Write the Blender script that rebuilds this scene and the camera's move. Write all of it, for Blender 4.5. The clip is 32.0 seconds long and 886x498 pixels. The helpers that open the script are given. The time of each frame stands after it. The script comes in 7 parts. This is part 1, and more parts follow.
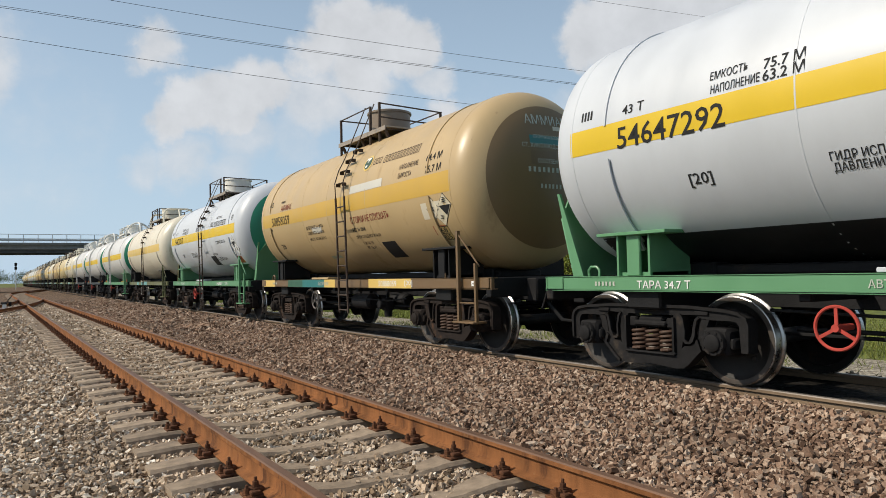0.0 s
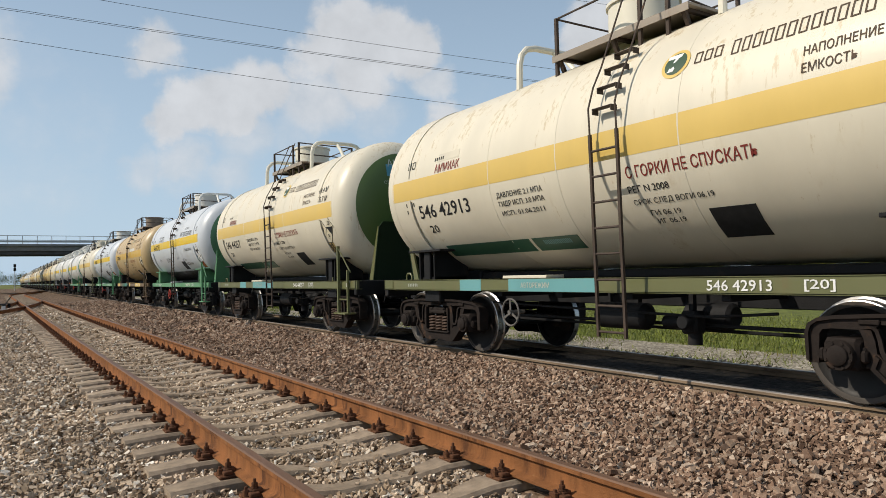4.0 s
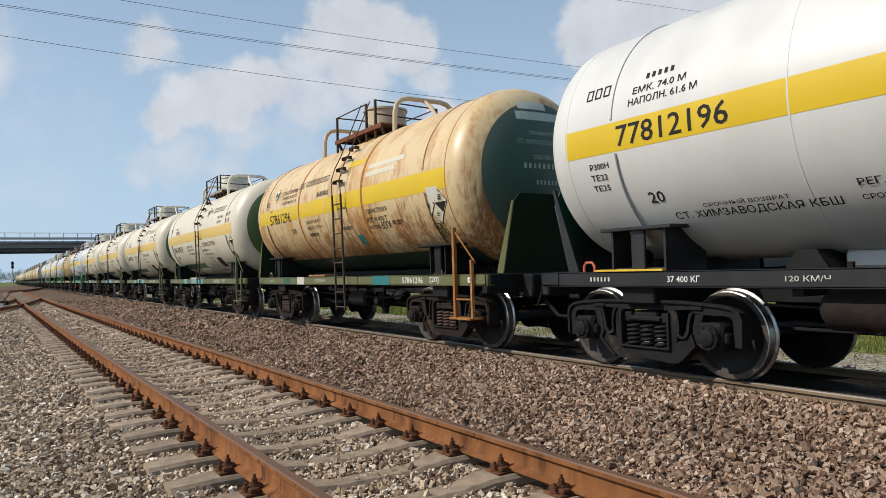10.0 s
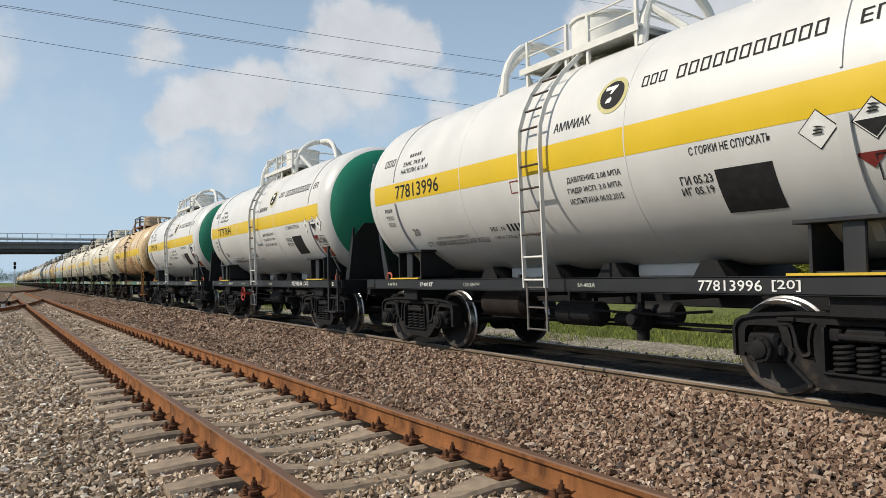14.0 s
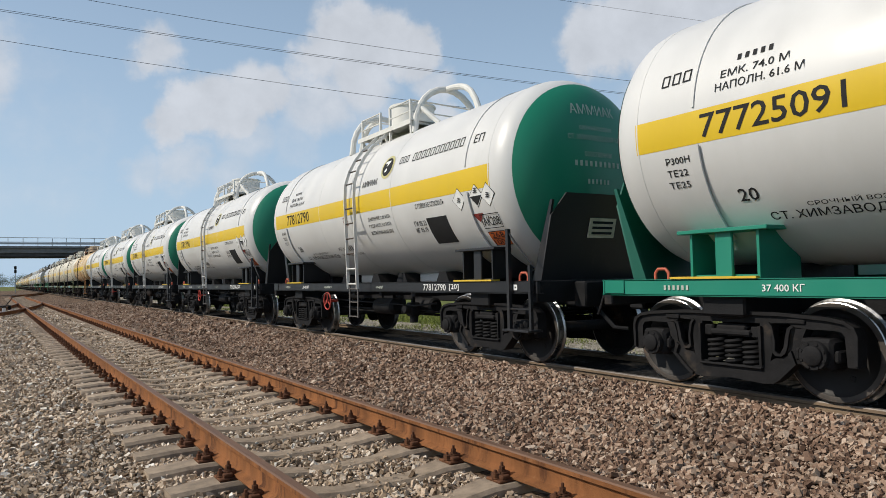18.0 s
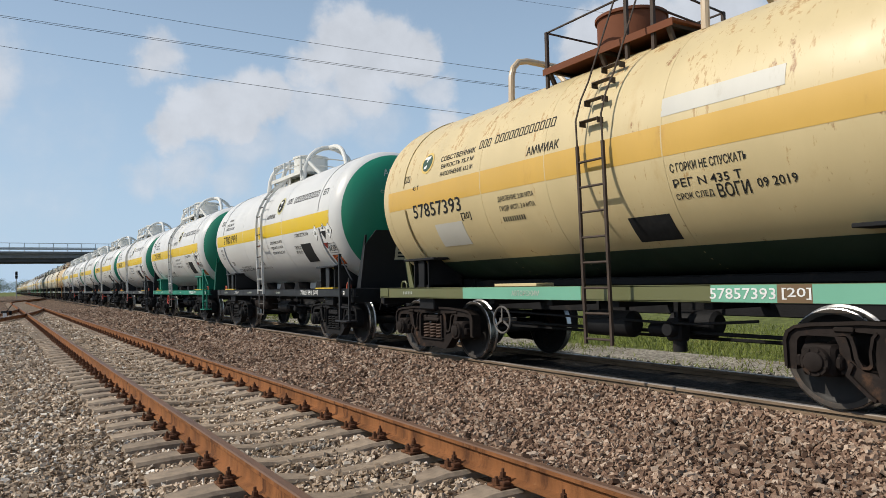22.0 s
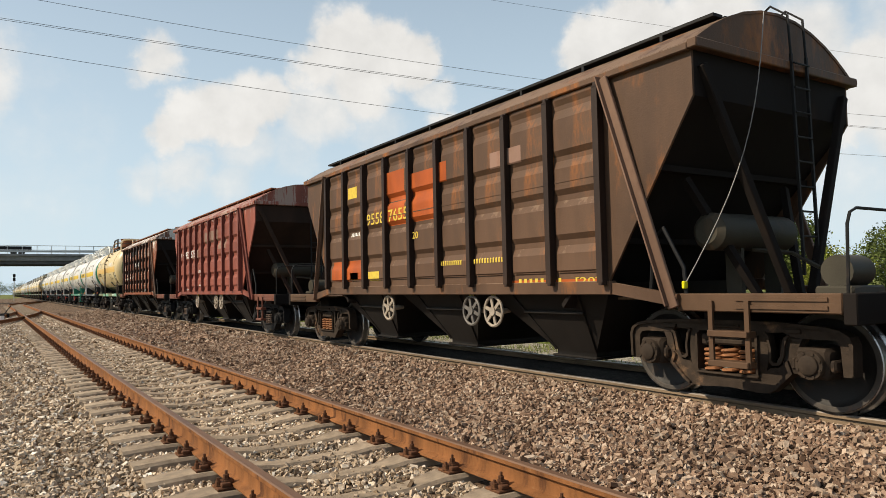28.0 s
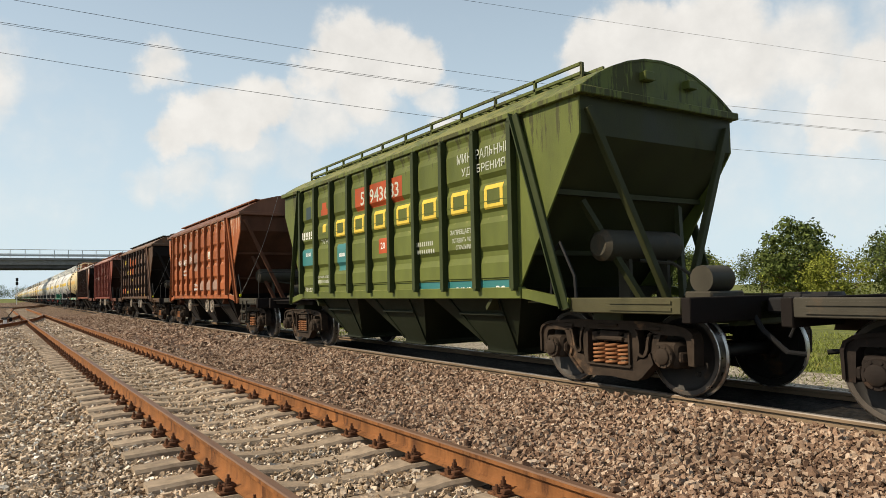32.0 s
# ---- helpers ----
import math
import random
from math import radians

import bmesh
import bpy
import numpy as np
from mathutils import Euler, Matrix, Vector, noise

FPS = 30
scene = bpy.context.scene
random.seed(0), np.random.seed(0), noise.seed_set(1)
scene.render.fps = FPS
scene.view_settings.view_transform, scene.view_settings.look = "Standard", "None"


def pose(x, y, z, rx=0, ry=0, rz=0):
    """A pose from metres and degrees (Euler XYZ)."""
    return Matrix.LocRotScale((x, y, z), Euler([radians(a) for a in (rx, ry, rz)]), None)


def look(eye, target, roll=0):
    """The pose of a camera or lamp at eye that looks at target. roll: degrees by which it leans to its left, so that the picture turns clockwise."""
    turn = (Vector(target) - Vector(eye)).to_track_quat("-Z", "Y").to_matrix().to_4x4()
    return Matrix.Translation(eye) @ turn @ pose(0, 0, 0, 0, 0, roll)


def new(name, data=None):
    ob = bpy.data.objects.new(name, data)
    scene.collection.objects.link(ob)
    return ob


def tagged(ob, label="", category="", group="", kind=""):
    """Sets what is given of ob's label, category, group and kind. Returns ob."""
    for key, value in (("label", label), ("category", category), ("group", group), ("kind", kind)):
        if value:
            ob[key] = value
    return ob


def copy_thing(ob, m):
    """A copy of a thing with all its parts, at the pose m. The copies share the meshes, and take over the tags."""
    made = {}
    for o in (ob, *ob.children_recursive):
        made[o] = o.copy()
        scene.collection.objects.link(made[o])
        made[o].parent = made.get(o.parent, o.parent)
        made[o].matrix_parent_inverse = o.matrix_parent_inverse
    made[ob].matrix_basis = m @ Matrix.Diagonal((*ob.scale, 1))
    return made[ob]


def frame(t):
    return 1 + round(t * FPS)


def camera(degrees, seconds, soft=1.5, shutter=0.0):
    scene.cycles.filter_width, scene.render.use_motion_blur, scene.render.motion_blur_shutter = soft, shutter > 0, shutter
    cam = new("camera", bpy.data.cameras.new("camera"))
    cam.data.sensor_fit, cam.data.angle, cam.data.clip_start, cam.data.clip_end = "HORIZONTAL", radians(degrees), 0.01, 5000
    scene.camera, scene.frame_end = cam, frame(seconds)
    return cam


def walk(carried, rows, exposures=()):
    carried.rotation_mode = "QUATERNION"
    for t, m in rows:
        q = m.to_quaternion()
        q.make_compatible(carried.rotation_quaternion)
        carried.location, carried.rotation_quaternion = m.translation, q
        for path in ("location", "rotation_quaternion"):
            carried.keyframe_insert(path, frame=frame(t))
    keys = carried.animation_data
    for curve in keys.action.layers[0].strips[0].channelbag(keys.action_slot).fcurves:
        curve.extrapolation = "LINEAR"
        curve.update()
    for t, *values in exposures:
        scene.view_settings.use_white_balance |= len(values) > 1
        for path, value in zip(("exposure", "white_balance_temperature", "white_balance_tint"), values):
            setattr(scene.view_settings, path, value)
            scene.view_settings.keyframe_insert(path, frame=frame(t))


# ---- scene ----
# ---- the camera and its way ----
TRACK_X = 5.03          # centre of the train's track; the near track is centred on x = 0
EYE = (-2.366, 0.0, 1.26)
cam = camera(64.94, 32.0, soft=.7)


def aim(yaw, pitch, roll):
    y, p = radians(yaw), radians(pitch)
    way = Vector((math.sin(y) * math.cos(p), math.cos(y) * math.cos(p), math.sin(p)))
    return look(EYE, Vector(EYE) + way, roll)


walk(cam, [
    (0, aim(32.316, 1.991, -1.321)),
    (0.5, aim(32.414, 2.009, -1.496)),
    (1, aim(32.435, 2.133, -1.418)),
    (1.5, aim(32.381, 2.159, -1.473)),
    (2, aim(32.381, 2.071, -1.551)),
    (2.5, aim(32.387, 2.016, -1.583)),
    (3, aim(32.420, 2.124, -1.573)),
    (3.5, aim(32.361, 2.189, -1.258)),
    (5.5, aim(32.454, 1.897, -1.536)),
    (6, aim(32.458, 1.981, -1.539)),
    (6.5, aim(32.460, 2.013, -1.388)),
    (7, aim(32.414, 1.870, -1.540)),
    (7.5, aim(32.452, 1.746, -1.569)),
    (8, aim(32.505, 1.776, -1.434)),
    (8.5, aim(32.501, 1.878, -1.358)),
    (9, aim(32.485, 1.991, -1.464)),
    (9.5, aim(32.500, 1.879, -1.478)),
    (10, aim(32.510, 1.705, -1.613)),
    (10.5, aim(32.493, 1.679, -1.505)),
    (11, aim(32.490, 1.879, -1.585)),
    (11.5, aim(32.538, 1.991, -1.525)),
    (12, aim(32.518, 1.932, -1.470)),
    (12.5, aim(32.562, 1.849, -1.492)),
    (13, aim(32.556, 1.817, -1.364)),
    (13.5, aim(32.486, 1.887, -1.337)),
    (14, aim(32.366, 2.058, -1.105)),
    (14.5, aim(32.416, 2.059, -1.130)),
    (16.5, aim(32.468, 2.134, -1.172)),
    (17, aim(32.393, 2.186, -1.262)),
    (17.5, aim(32.306, 2.320, -1.277)),
    (18, aim(32.342, 2.299, -1.267)),
    (18.5, aim(32.313, 2.392, -1.267)),
    (19, aim(32.287, 2.506, -1.314)),
    (19.5, aim(32.286, 2.614, -1.258)),
    (20, aim(32.328, 2.626, -1.228)),
    (20.5, aim(32.380, 2.570, -1.255)),
    (21, aim(32.434, 2.560, -1.330)),
    (21.5, aim(32.263, 2.675, -1.260)),
    (22, aim(32.281, 2.767, -1.236)),
    (22.5, aim(32.333, 2.798, -0.954)),
    (23, aim(32.303, 2.828, -1.002)),
    (23.5, aim(32.277, 2.881, -1.017)),
    (24, aim(32.298, 2.866, -1.092)),
    (24.5, aim(32.284, 3.092, -1.051)),
    (25, aim(32.312, 3.090, -0.829)),
    (25.5, aim(32.365, 2.952, -0.970)),
    (27.5, aim(32.395, 3.058, -1.140)),
    (28, aim(32.409, 3.025, -1.137)),
    (28.5, aim(32.418, 3.029, -1.141)),
    (29, aim(32.357, 3.085, -1.080)),
    (29.5, aim(32.305, 3.244, -1.084)),
    (30, aim(32.352, 3.250, -1.055)),
    (30.5, aim(32.189, 3.167, -1.167)),
    (31, aim(32.235, 3.088, -1.282)),
    (31.5, aim(32.280, 3.246, -1.187)),
    (32, aim(32.240, 3.359, -1.132)),
], exposures=((0, .01, 7000, 10), (3, .0, 7000, 10), (6, -.17, 6760, 10), (8, -.12, 6650, 10), (9, -.04, 6650, 10), (13, 0, 6900, 10), (17, -.1, 6700, 10), (20, -.07, 6600, 10), (23, -.03, 6750, 10), (24, .2, 6950, 10), (25, .24, 7250, 10), (28, .28, 7800, 10), (32, .30, 7950, 10)))

# ---- world, sun, exposure ----
SUN_WAY = Vector((-0.70, 0.28, 0.66)).normalized()   # towards the sun


def node(tree, kind, at=None, **values):
    n = tree.nodes.new(kind)
    for key, value in values.items():
        n.inputs[key.replace("_", " ")].default_value = value
    return n


def make_world():
    world = bpy.data.worlds.new("world")
    scene.world = world
    world.use_nodes = True
    t = world.node_tree
    t.nodes.clear()
    out, back = t.nodes.new("ShaderNodeOutputWorld"), t.nodes.new("ShaderNodeBackground")
    sky = t.nodes.new("ShaderNodeTexSky")
    sky.sky_type, sky.sun_disc = "NISHITA", False
    sky.sun_elevation = math.asin(SUN_WAY.z)
    sky.sun_rotation = math.atan2(SUN_WAY.x, SUN_WAY.y)
    sky.air_density, sky.dust_density, sky.ozone_density = 1.0, 1.2, 1.6
    sky.altitude = 100
    co = t.nodes.new("ShaderNodeTexCoord")
    # cumulus banks: soft lobes on the dome broken up by noise
    lobes = ((612, 62, 62, 1.0), (680, 85, 58, 1.0), (735, 100, 45, .95), (560, 105, 44, .85), (640, 145, 66, .8), (765, 150, 36, .6), (500, 158, 42, .8), (450, 170, 46, .9),
             (400, 192, 54, 1.0), (345, 196, 46, 1.0), (302, 222, 40, .8), (560, 190, 66, .62), (430, 245, 64, .5), (520, 250, 62, .4), (660, 210, 60, .42), (782, 212, 34, .7),
             (278, 98, 40, .72), (250, 112, 28, .5), (330, 298, 52, .52), (265, 306, 42, .46), (410, 312, 44, .46), (30, 160, 90, .30), (110, 225, 100, .30), (60, 330, 120, .30),
             (1060, 70, 54, 1.0), (1120, 45, 62, 1.0), (1180, 75, 70, 1.0), (1265, 40, 84, .95), (1330, 90, 80, .8), (1030, 110, 34, .8), (1430, 70, 80, .7), (1510, 165, 58, 1.0), (1560, 110, 70, .9), (1480, 205, 48, .8),
             (1400, 190, 80, .45), (1180, 170, 90, .5), (1500, 290, 110, .42), (1250, 300, 120, .36), (860, 300, 130, .34), (1700, 130, 150, .8), (1010, 210, 60, .4), (820, 60, 60, .16),
             (-120, 100, 100, .8), (-260, 150, 120, .9), (-500, 220, 130, .7), (1560, -420, 220, .6), (380, -500, 200, .7), (900, -300, 150, .5), (-300, -350, 160, .6))
    m = aim(32.4, 2.5, -1.2).to_3x3()
    f = 784 / math.tan(radians(64.94) / 2)
    warp = node(t, "ShaderNodeTexNoise", Scale=13.0, Detail=7.0, Roughness=.62)
    t.links.new(co.outputs["Generated"], warp.inputs["Vector"])
    sub = t.nodes.new("ShaderNodeVectorMath")
    sub.operation = "SUBTRACT"
    sub.inputs[1].default_value = (.5, .5, .5)
    t.links.new(warp.outputs["Color"], sub.inputs[0])
    mul = t.nodes.new("ShaderNodeVectorMath")
    mul.operation = "MULTIPLY_ADD"
    mul.inputs[1].default_value = (.085, .085, .075)
    t.links.new(sub.outputs[0], mul.inputs[0])
    t.links.new(co.outputs["Generated"], mul.inputs[2])
    total = None
    for x, y, r, strength in lobes:
        way = (m @ Vector(((x - 784) / f, (441 - y) / f, -1))).normalized()
        dist = t.nodes.new("ShaderNodeVectorMath")
        dist.operation = "DISTANCE"
        dist.inputs[1].default_value = way
        t.links.new(mul.outputs[0], dist.inputs[0])
        fall = t.nodes.new("ShaderNodeMapRange")
        fall.interpolation_type = "SMOOTHERSTEP"
        size = r / f
        for i, v in enumerate((size * 1.75, size * .25, 0.0, strength)):
            fall.inputs[i + 1].default_value = v
        t.links.new(dist.outputs["Value"], fall.inputs[0])
        if total is None:
            total = fall.outputs[0]
        else:
            top = t.nodes.new("ShaderNodeMath")
            top.operation = "MAXIMUM"
            t.links.new(total, top.inputs[0])
            t.links.new(fall.outputs[0], top.inputs[1])
            total = top.outputs[0]
    fine = node(t, "ShaderNodeTexNoise", Scale=22.0, Detail=9.0, Roughness=.58)
    t.links.new(co.outputs["Generated"], fine.inputs["Vector"])
    add = t.nodes.new("ShaderNodeMath")
    add.operation = "MULTIPLY_ADD"
    add.inputs[1].default_value = .38
    t.links.new(fine.outputs["Fac"], add.inputs[0])
    off = t.nodes.new("ShaderNodeMath")
    off.operation = "ADD"
    off.inputs[1].default_value = -.19
    t.links.new(total, off.inputs[0])
    t.links.new(off.outputs[0], add.inputs[2])
    mask = t.nodes.new("ShaderNodeMapRange")
    mask.interpolation_type = "SMOOTHSTEP"
    for i, v in enumerate((.16, .78, 0.0, .88)):
        mask.inputs[i + 1].default_value = v
    t.links.new(add.outputs[0], mask.inputs[0])
    # haze near the horizon
    sep = t.nodes.new("ShaderNodeSeparateXYZ")
    t.links.new(co.outputs["Generated"], sep.inputs[0])
    haze = t.nodes.new("ShaderNodeMapRange")
    for i, v in enumerate((0.0, .62, .9, .2)):
        haze.inputs[i + 1].default_value = v
    t.links.new(sep.outputs["Z"], haze.inputs[0])
    shade = t.nodes.new("ShaderNodeMapRange")
    for i, v in enumerate((.3, .7, .90, 1.05)):
        shade.inputs[i + 1].default_value = v
    t.links.new(fine.outputs["Fac"], shade.inputs[0])
    white = t.nodes.new("ShaderNodeMix")
    white.data_type = "RGBA"
    white.blend_type = "MULTIPLY"
    white.inputs["Factor"].default_value = 1
    white.inputs["A"].default_value = (*CLOUD, 1)
    t.links.new(shade.outputs[0], white.inputs["B"])
    hz = t.nodes.new("ShaderNodeMix")
    hz.data_type = "RGBA"
    hz.inputs["B"].default_value = (*HAZE, 1)
    t.links.new(haze.outputs[0], hz.inputs["Factor"])
    t.links.new(sky.outputs[0], hz.inputs["A"])
    mix = t.nodes.new("ShaderNodeMix")
    mix.data_type = "RGBA"
    t.links.new(mask.outputs[0], mix.inputs["Factor"])
    t.links.new(hz.outputs["Result"], mix.inputs["A"])
    t.links.new(white.outputs["Result"], mix.inputs["B"])
    t.links.new(mix.outputs["Result"], back.inputs["Color"])
    back.inputs["Strength"].default_value = .1
    t.links.new(back.outputs[0], out.inputs["Surface"])


CLOUD = (6.7, 7.1, 7.8)
HAZE = (4.9, 6.8, 9.0)
make_world()
sun = new("sun", bpy.data.lights.new("sun", "SUN"))
sun.data.energy, sun.data.angle, sun.data.color = 4.0, radians(.55), (1.0, .94, .84)
sun.matrix_world = look((0, 0, 60), Vector((0, 0, 60)) - SUN_WAY)
scene.view_settings.exposure = 0.0

# ---- materials ----


def material(name, base, rough=.6, metal=0.0, vary=.25, scale=6.0, bump=.15, bump_scale=60.0, stain=None, stain_amount=.5, stain_scale=1.5, stretch=(1, 1, 1), spread=.12, per_object=0.0, soft_stain=.16, island=0.0, grime=None, grime_amount=.3, grime_scale=3.0, grime_soft=.14, run=None, ledge=None):
    """Painted, cast or stony surface: base colour varied at two scales, with stains of a second colour."""
    m = bpy.data.materials.new(name)
    m.use_nodes = True
    t = m.node_tree
    b = t.nodes["Principled BSDF"]
    co = t.nodes.new("ShaderNodeTexCoord")
    mp = t.nodes.new("ShaderNodeMapping")
    mp.inputs["Scale"].default_value = stretch
    t.links.new(co.outputs["Object"], mp.inputs["Vector"])
    n1 = node(t, "ShaderNodeTexNoise", Scale=scale, Detail=6.0, Roughness=.6)
    n2 = node(t, "ShaderNodeTexNoise", Scale=bump_scale, Detail=3.0, Roughness=.6)
    n3 = node(t, "ShaderNodeTexNoise", Scale=stain_scale, Detail=9.0, Roughness=.68)
    for n in (n1, n3):
        t.links.new(mp.outputs[0], n.inputs["Vector"])
    t.links.new(co.outputs["Object"], n2.inputs["Vector"])
    ramp = t.nodes.new("ShaderNodeMapRange")
    for i, v in enumerate((.3, .7, 1 - vary, 1 + vary)):
        ramp.inputs[i + 1].default_value = v
    t.links.new(n1.outputs["Fac"], ramp.inputs[0])
    last = ramp.outputs[0]
    for amount, kind, outlet in ((per_object, "ShaderNodeObjectInfo", "Random"), (island, "ShaderNodeNewGeometry", "Random Per Island")):
        if amount:
            info = t.nodes.new(kind)
            r2 = t.nodes.new("ShaderNodeMapRange")
            for i, v in enumerate((0, 1, 1 - amount, 1 + amount)):
                r2.inputs[i + 1].default_value = v
            t.links.new(info.outputs[outlet], r2.inputs[0])
            mm = t.nodes.new("ShaderNodeMath")
            mm.operation = "MULTIPLY"
            t.links.new(last, mm.inputs[0])
            t.links.new(r2.outputs[0], mm.inputs[1])
            last = mm.outputs[0]
    tint = t.nodes.new("ShaderNodeMix")
    tint.data_type, tint.blend_type = "RGBA", "MULTIPLY"
    tint.inputs["Factor"].default_value = 1
    tint.inputs["A"].default_value = (*base, 1)
    t.links.new(last, tint.inputs["B"])
    colour = tint.outputs["Result"]
    if stain:
        edge = t.nodes.new("ShaderNodeMapRange")
        edge.interpolation_type = "SMOOTHSTEP"
        cut = .72 - .34 * stain_amount
        for i, v in enumerate((cut, cut + soft_stain, 0, 1)):
            edge.inputs[i + 1].default_value = v
        t.links.new(n3.outputs["Fac"], edge.inputs[0])
        mix = t.nodes.new("ShaderNodeMix")
        mix.data_type = "RGBA"
        mix.inputs["B"].default_value = (*stain, 1)
        t.links.new(edge.outputs[0], mix.inputs["Factor"])
        t.links.new(colour, mix.inputs["A"])
        colour = mix.outputs["Result"]
    if grime:
        n4 = node(t, "ShaderNodeTexNoise", Scale=grime_scale, Detail=8.0, Roughness=.7)
        shift = t.nodes.new("ShaderNodeMapping")
        shift.inputs["Location"].default_value = (7.3, 2.1, 4.4)
        t.links.new(mp.outputs[0], shift.inputs["Vector"])
        t.links.new(shift.outputs[0], n4.inputs["Vector"])
        edge = t.nodes.new("ShaderNodeMapRange")
        edge.interpolation_type = "SMOOTHSTEP"
        cut = .74 - .34 * grime_amount
        for i, v in enumerate((cut, cut + grime_soft, 0, .88)):
            edge.inputs[i + 1].default_value = v
        t.links.new(n4.outputs["Fac"], edge.inputs[0])
        mix = t.nodes.new("ShaderNodeMix")
        mix.data_type = "RGBA"
        mix.inputs["B"].default_value = (*grime, 1)
        t.links.new(edge.outputs[0], mix.inputs["Factor"])
        t.links.new(colour, mix.inputs["A"])
        colour = mix.outputs["Result"]
    for spill in (run, ledge):
        if not spill:
            continue
        # run: drips from (colour, top, foot, amount); ledge: dust and painted sunlight (colour, amount) where the sheet
        # faces up
        n5 = node(t, "ShaderNodeTexNoise", Scale=14.0 if spill is run else 5.0, Detail=7.0, Roughness=.72)
        drip = t.nodes.new("ShaderNodeMapping")
        drip.inputs["Scale"].default_value = (1, 1, .10) if spill is run else (1, 1, .8)
        drip.inputs["Location"].default_value = (3.1, 5.7, 1.3)
        t.links.new(co.outputs["Object"], drip.inputs["Vector"])
        t.links.new(drip.outputs[0], n5.inputs["Vector"])
        sep = t.nodes.new("ShaderNodeSeparateXYZ")
        if spill is run:
            t.links.new(co.outputs["Object"], sep.inputs[0])
        else:
            geo = t.nodes.new("ShaderNodeNewGeometry")
            t.links.new(geo.outputs["Normal"], sep.inputs[0])
        fall = t.nodes.new("ShaderNodeMapRange")
        for i, v in enumerate((spill[2], spill[1], -.28, .20) if spill is run else (.1, .55, -.6, .12)):
            fall.inputs[i + 1].default_value = v
        t.links.new(sep.outputs["Z"], fall.inputs[0])
        both = t.nodes.new("ShaderNodeMath")
        t.links.new(n5.outputs["Fac"], both.inputs[0])
        t.links.new(fall.outputs[0], both.inputs[1])
        patchy = t.nodes.new("ShaderNodeMath")
        patchy.operation = "MULTIPLY_ADD"
        patchy.inputs[1].default_value = .7
        t.links.new(n1.outputs["Fac"], patchy.inputs[0])
        t.links.new(both.outputs[0], patchy.inputs[2])
        edge = t.nodes.new("ShaderNodeMapRange")
        cut = 1.13 - .34 * spill[-1]
        for i, v in enumerate((cut, cut + (.07 if spill is ledge or spill[1] > spill[2] else .2), 0, .9)):
            edge.inputs[i + 1].default_value = v
        t.links.new(patchy.outputs[0], edge.inputs[0])
        mix = t.nodes.new("ShaderNodeMix")
        mix.data_type = "RGBA"
        mix.inputs["B"].default_value = (*spill[0], 1)
        t.links.new(edge.outputs[0], mix.inputs["Factor"])
        t.links.new(colour, mix.inputs["A"])
        colour = mix.outputs["Result"]
    b.inputs["Specular IOR Level"].default_value = .5 if rough < .5 else .22 if rough < .7 else .12
    t.links.new(colour, b.inputs["Base Color"])
    rr = t.nodes.new("ShaderNodeMapRange")
    for i, v in enumerate((.3, .7, max(.05, rough - spread), min(1, rough + spread))):
        rr.inputs[i + 1].default_value = v
    t.links.new(n1.outputs["Fac"], rr.inputs[0])
    t.links.new(rr.outputs[0], b.inputs["Roughness"])
    b.inputs["Metallic"].default_value = metal
    if bump:
        bp = node(t, "ShaderNodeBump", Strength=bump, Distance=.01)
        t.links.new(n2.outputs["Fac"], bp.inputs["Height"])
        t.links.new(bp.outputs[0], b.inputs["Normal"])
    return m


RUST = (.20, .075, .03)
M = {}
M["black_steel"] = material("black_steel", (.011, .011, .012), .66, .0, .35, 5, .25, 45, (.034, .027, .022), .45, 2.5)
M["bogie_dark"] = material("bogie_dark", (.016, .0155, .016), .72, 0, .35, 7, .3, 60, (.05, .04, .032), .45, 3)
M["bogie_brown"] = material("bogie_brown", (.022, .017, .015), .78, 0, .35, 7, .3, 60, (.08, .045, .028), .45, 3)
M["bogie_rust"] = material("bogie_rust", (.04, .029, .022), .78, 0, .35, 7, .3, 60, (.17, .10, .06), .42, 2.5, grime=(.02, .016, .014), grime_amount=.45, grime_scale=4)
M["wheel_disc"] = material("wheel_disc", (.022, .020, .019), .55, .1, .35, 4, .15, 40, (.09, .05, .03), .45, 2.2)
M["tread"] = material("tread", (.46, .45, .44), .34, 1, .25, 12, .05, 80, (.16, .12, .09), .35, 3)
M["wheel_rim"] = material("wheel_rim", (.07, .06, .052), .6, .2, .35, 5, .1, 60, (.17, .10, .065), .5, 3)
M["spring"] = material("spring", (.075, .045, .032), .6, 0, .3, 10, .2, 60, (.23, .10, .045), .5, 4)
M["spring_rust"] = material("spring_rust", (.24, .105, .05), .7, 0, .3, 10, .2, 60, (.10, .05, .03), .5, 4)
M["rail_rust"] = material("rail_rust", (.21, .088, .035), .82, .0, .4, 5, .4, 90, (.085, .036, .018), .62, 6.0, stretch=(1, 1, .25), grime=(.27, .14, .065), grime_amount=.4, grime_scale=9)
M["rail_top"] = material("rail_top", (.15, .085, .055), .58, .2, .25, 8, .1, 120, (.09, .045, .028), .45, 4, stretch=(1, .1, 1))
M["rail_worn"] = material("rail_worn", (.22, .19, .165), .45, .5, .15, 10, .05, 80, stretch=(1, .1, 1))
M["fastening"] = material("fastening", (.10, .045, .025), .8, 0, .35, 20, .4, 120, (.2, .09, .04), .5, 9)
M["sleeper"] = material("sleeper", (.33, .258, .19), .9, 0, .3, 9, .5, 130, (.20, .15, .11), .55, 5, per_object=.2, grime=(.09, .055, .035), grime_amount=.4, grime_scale=7)


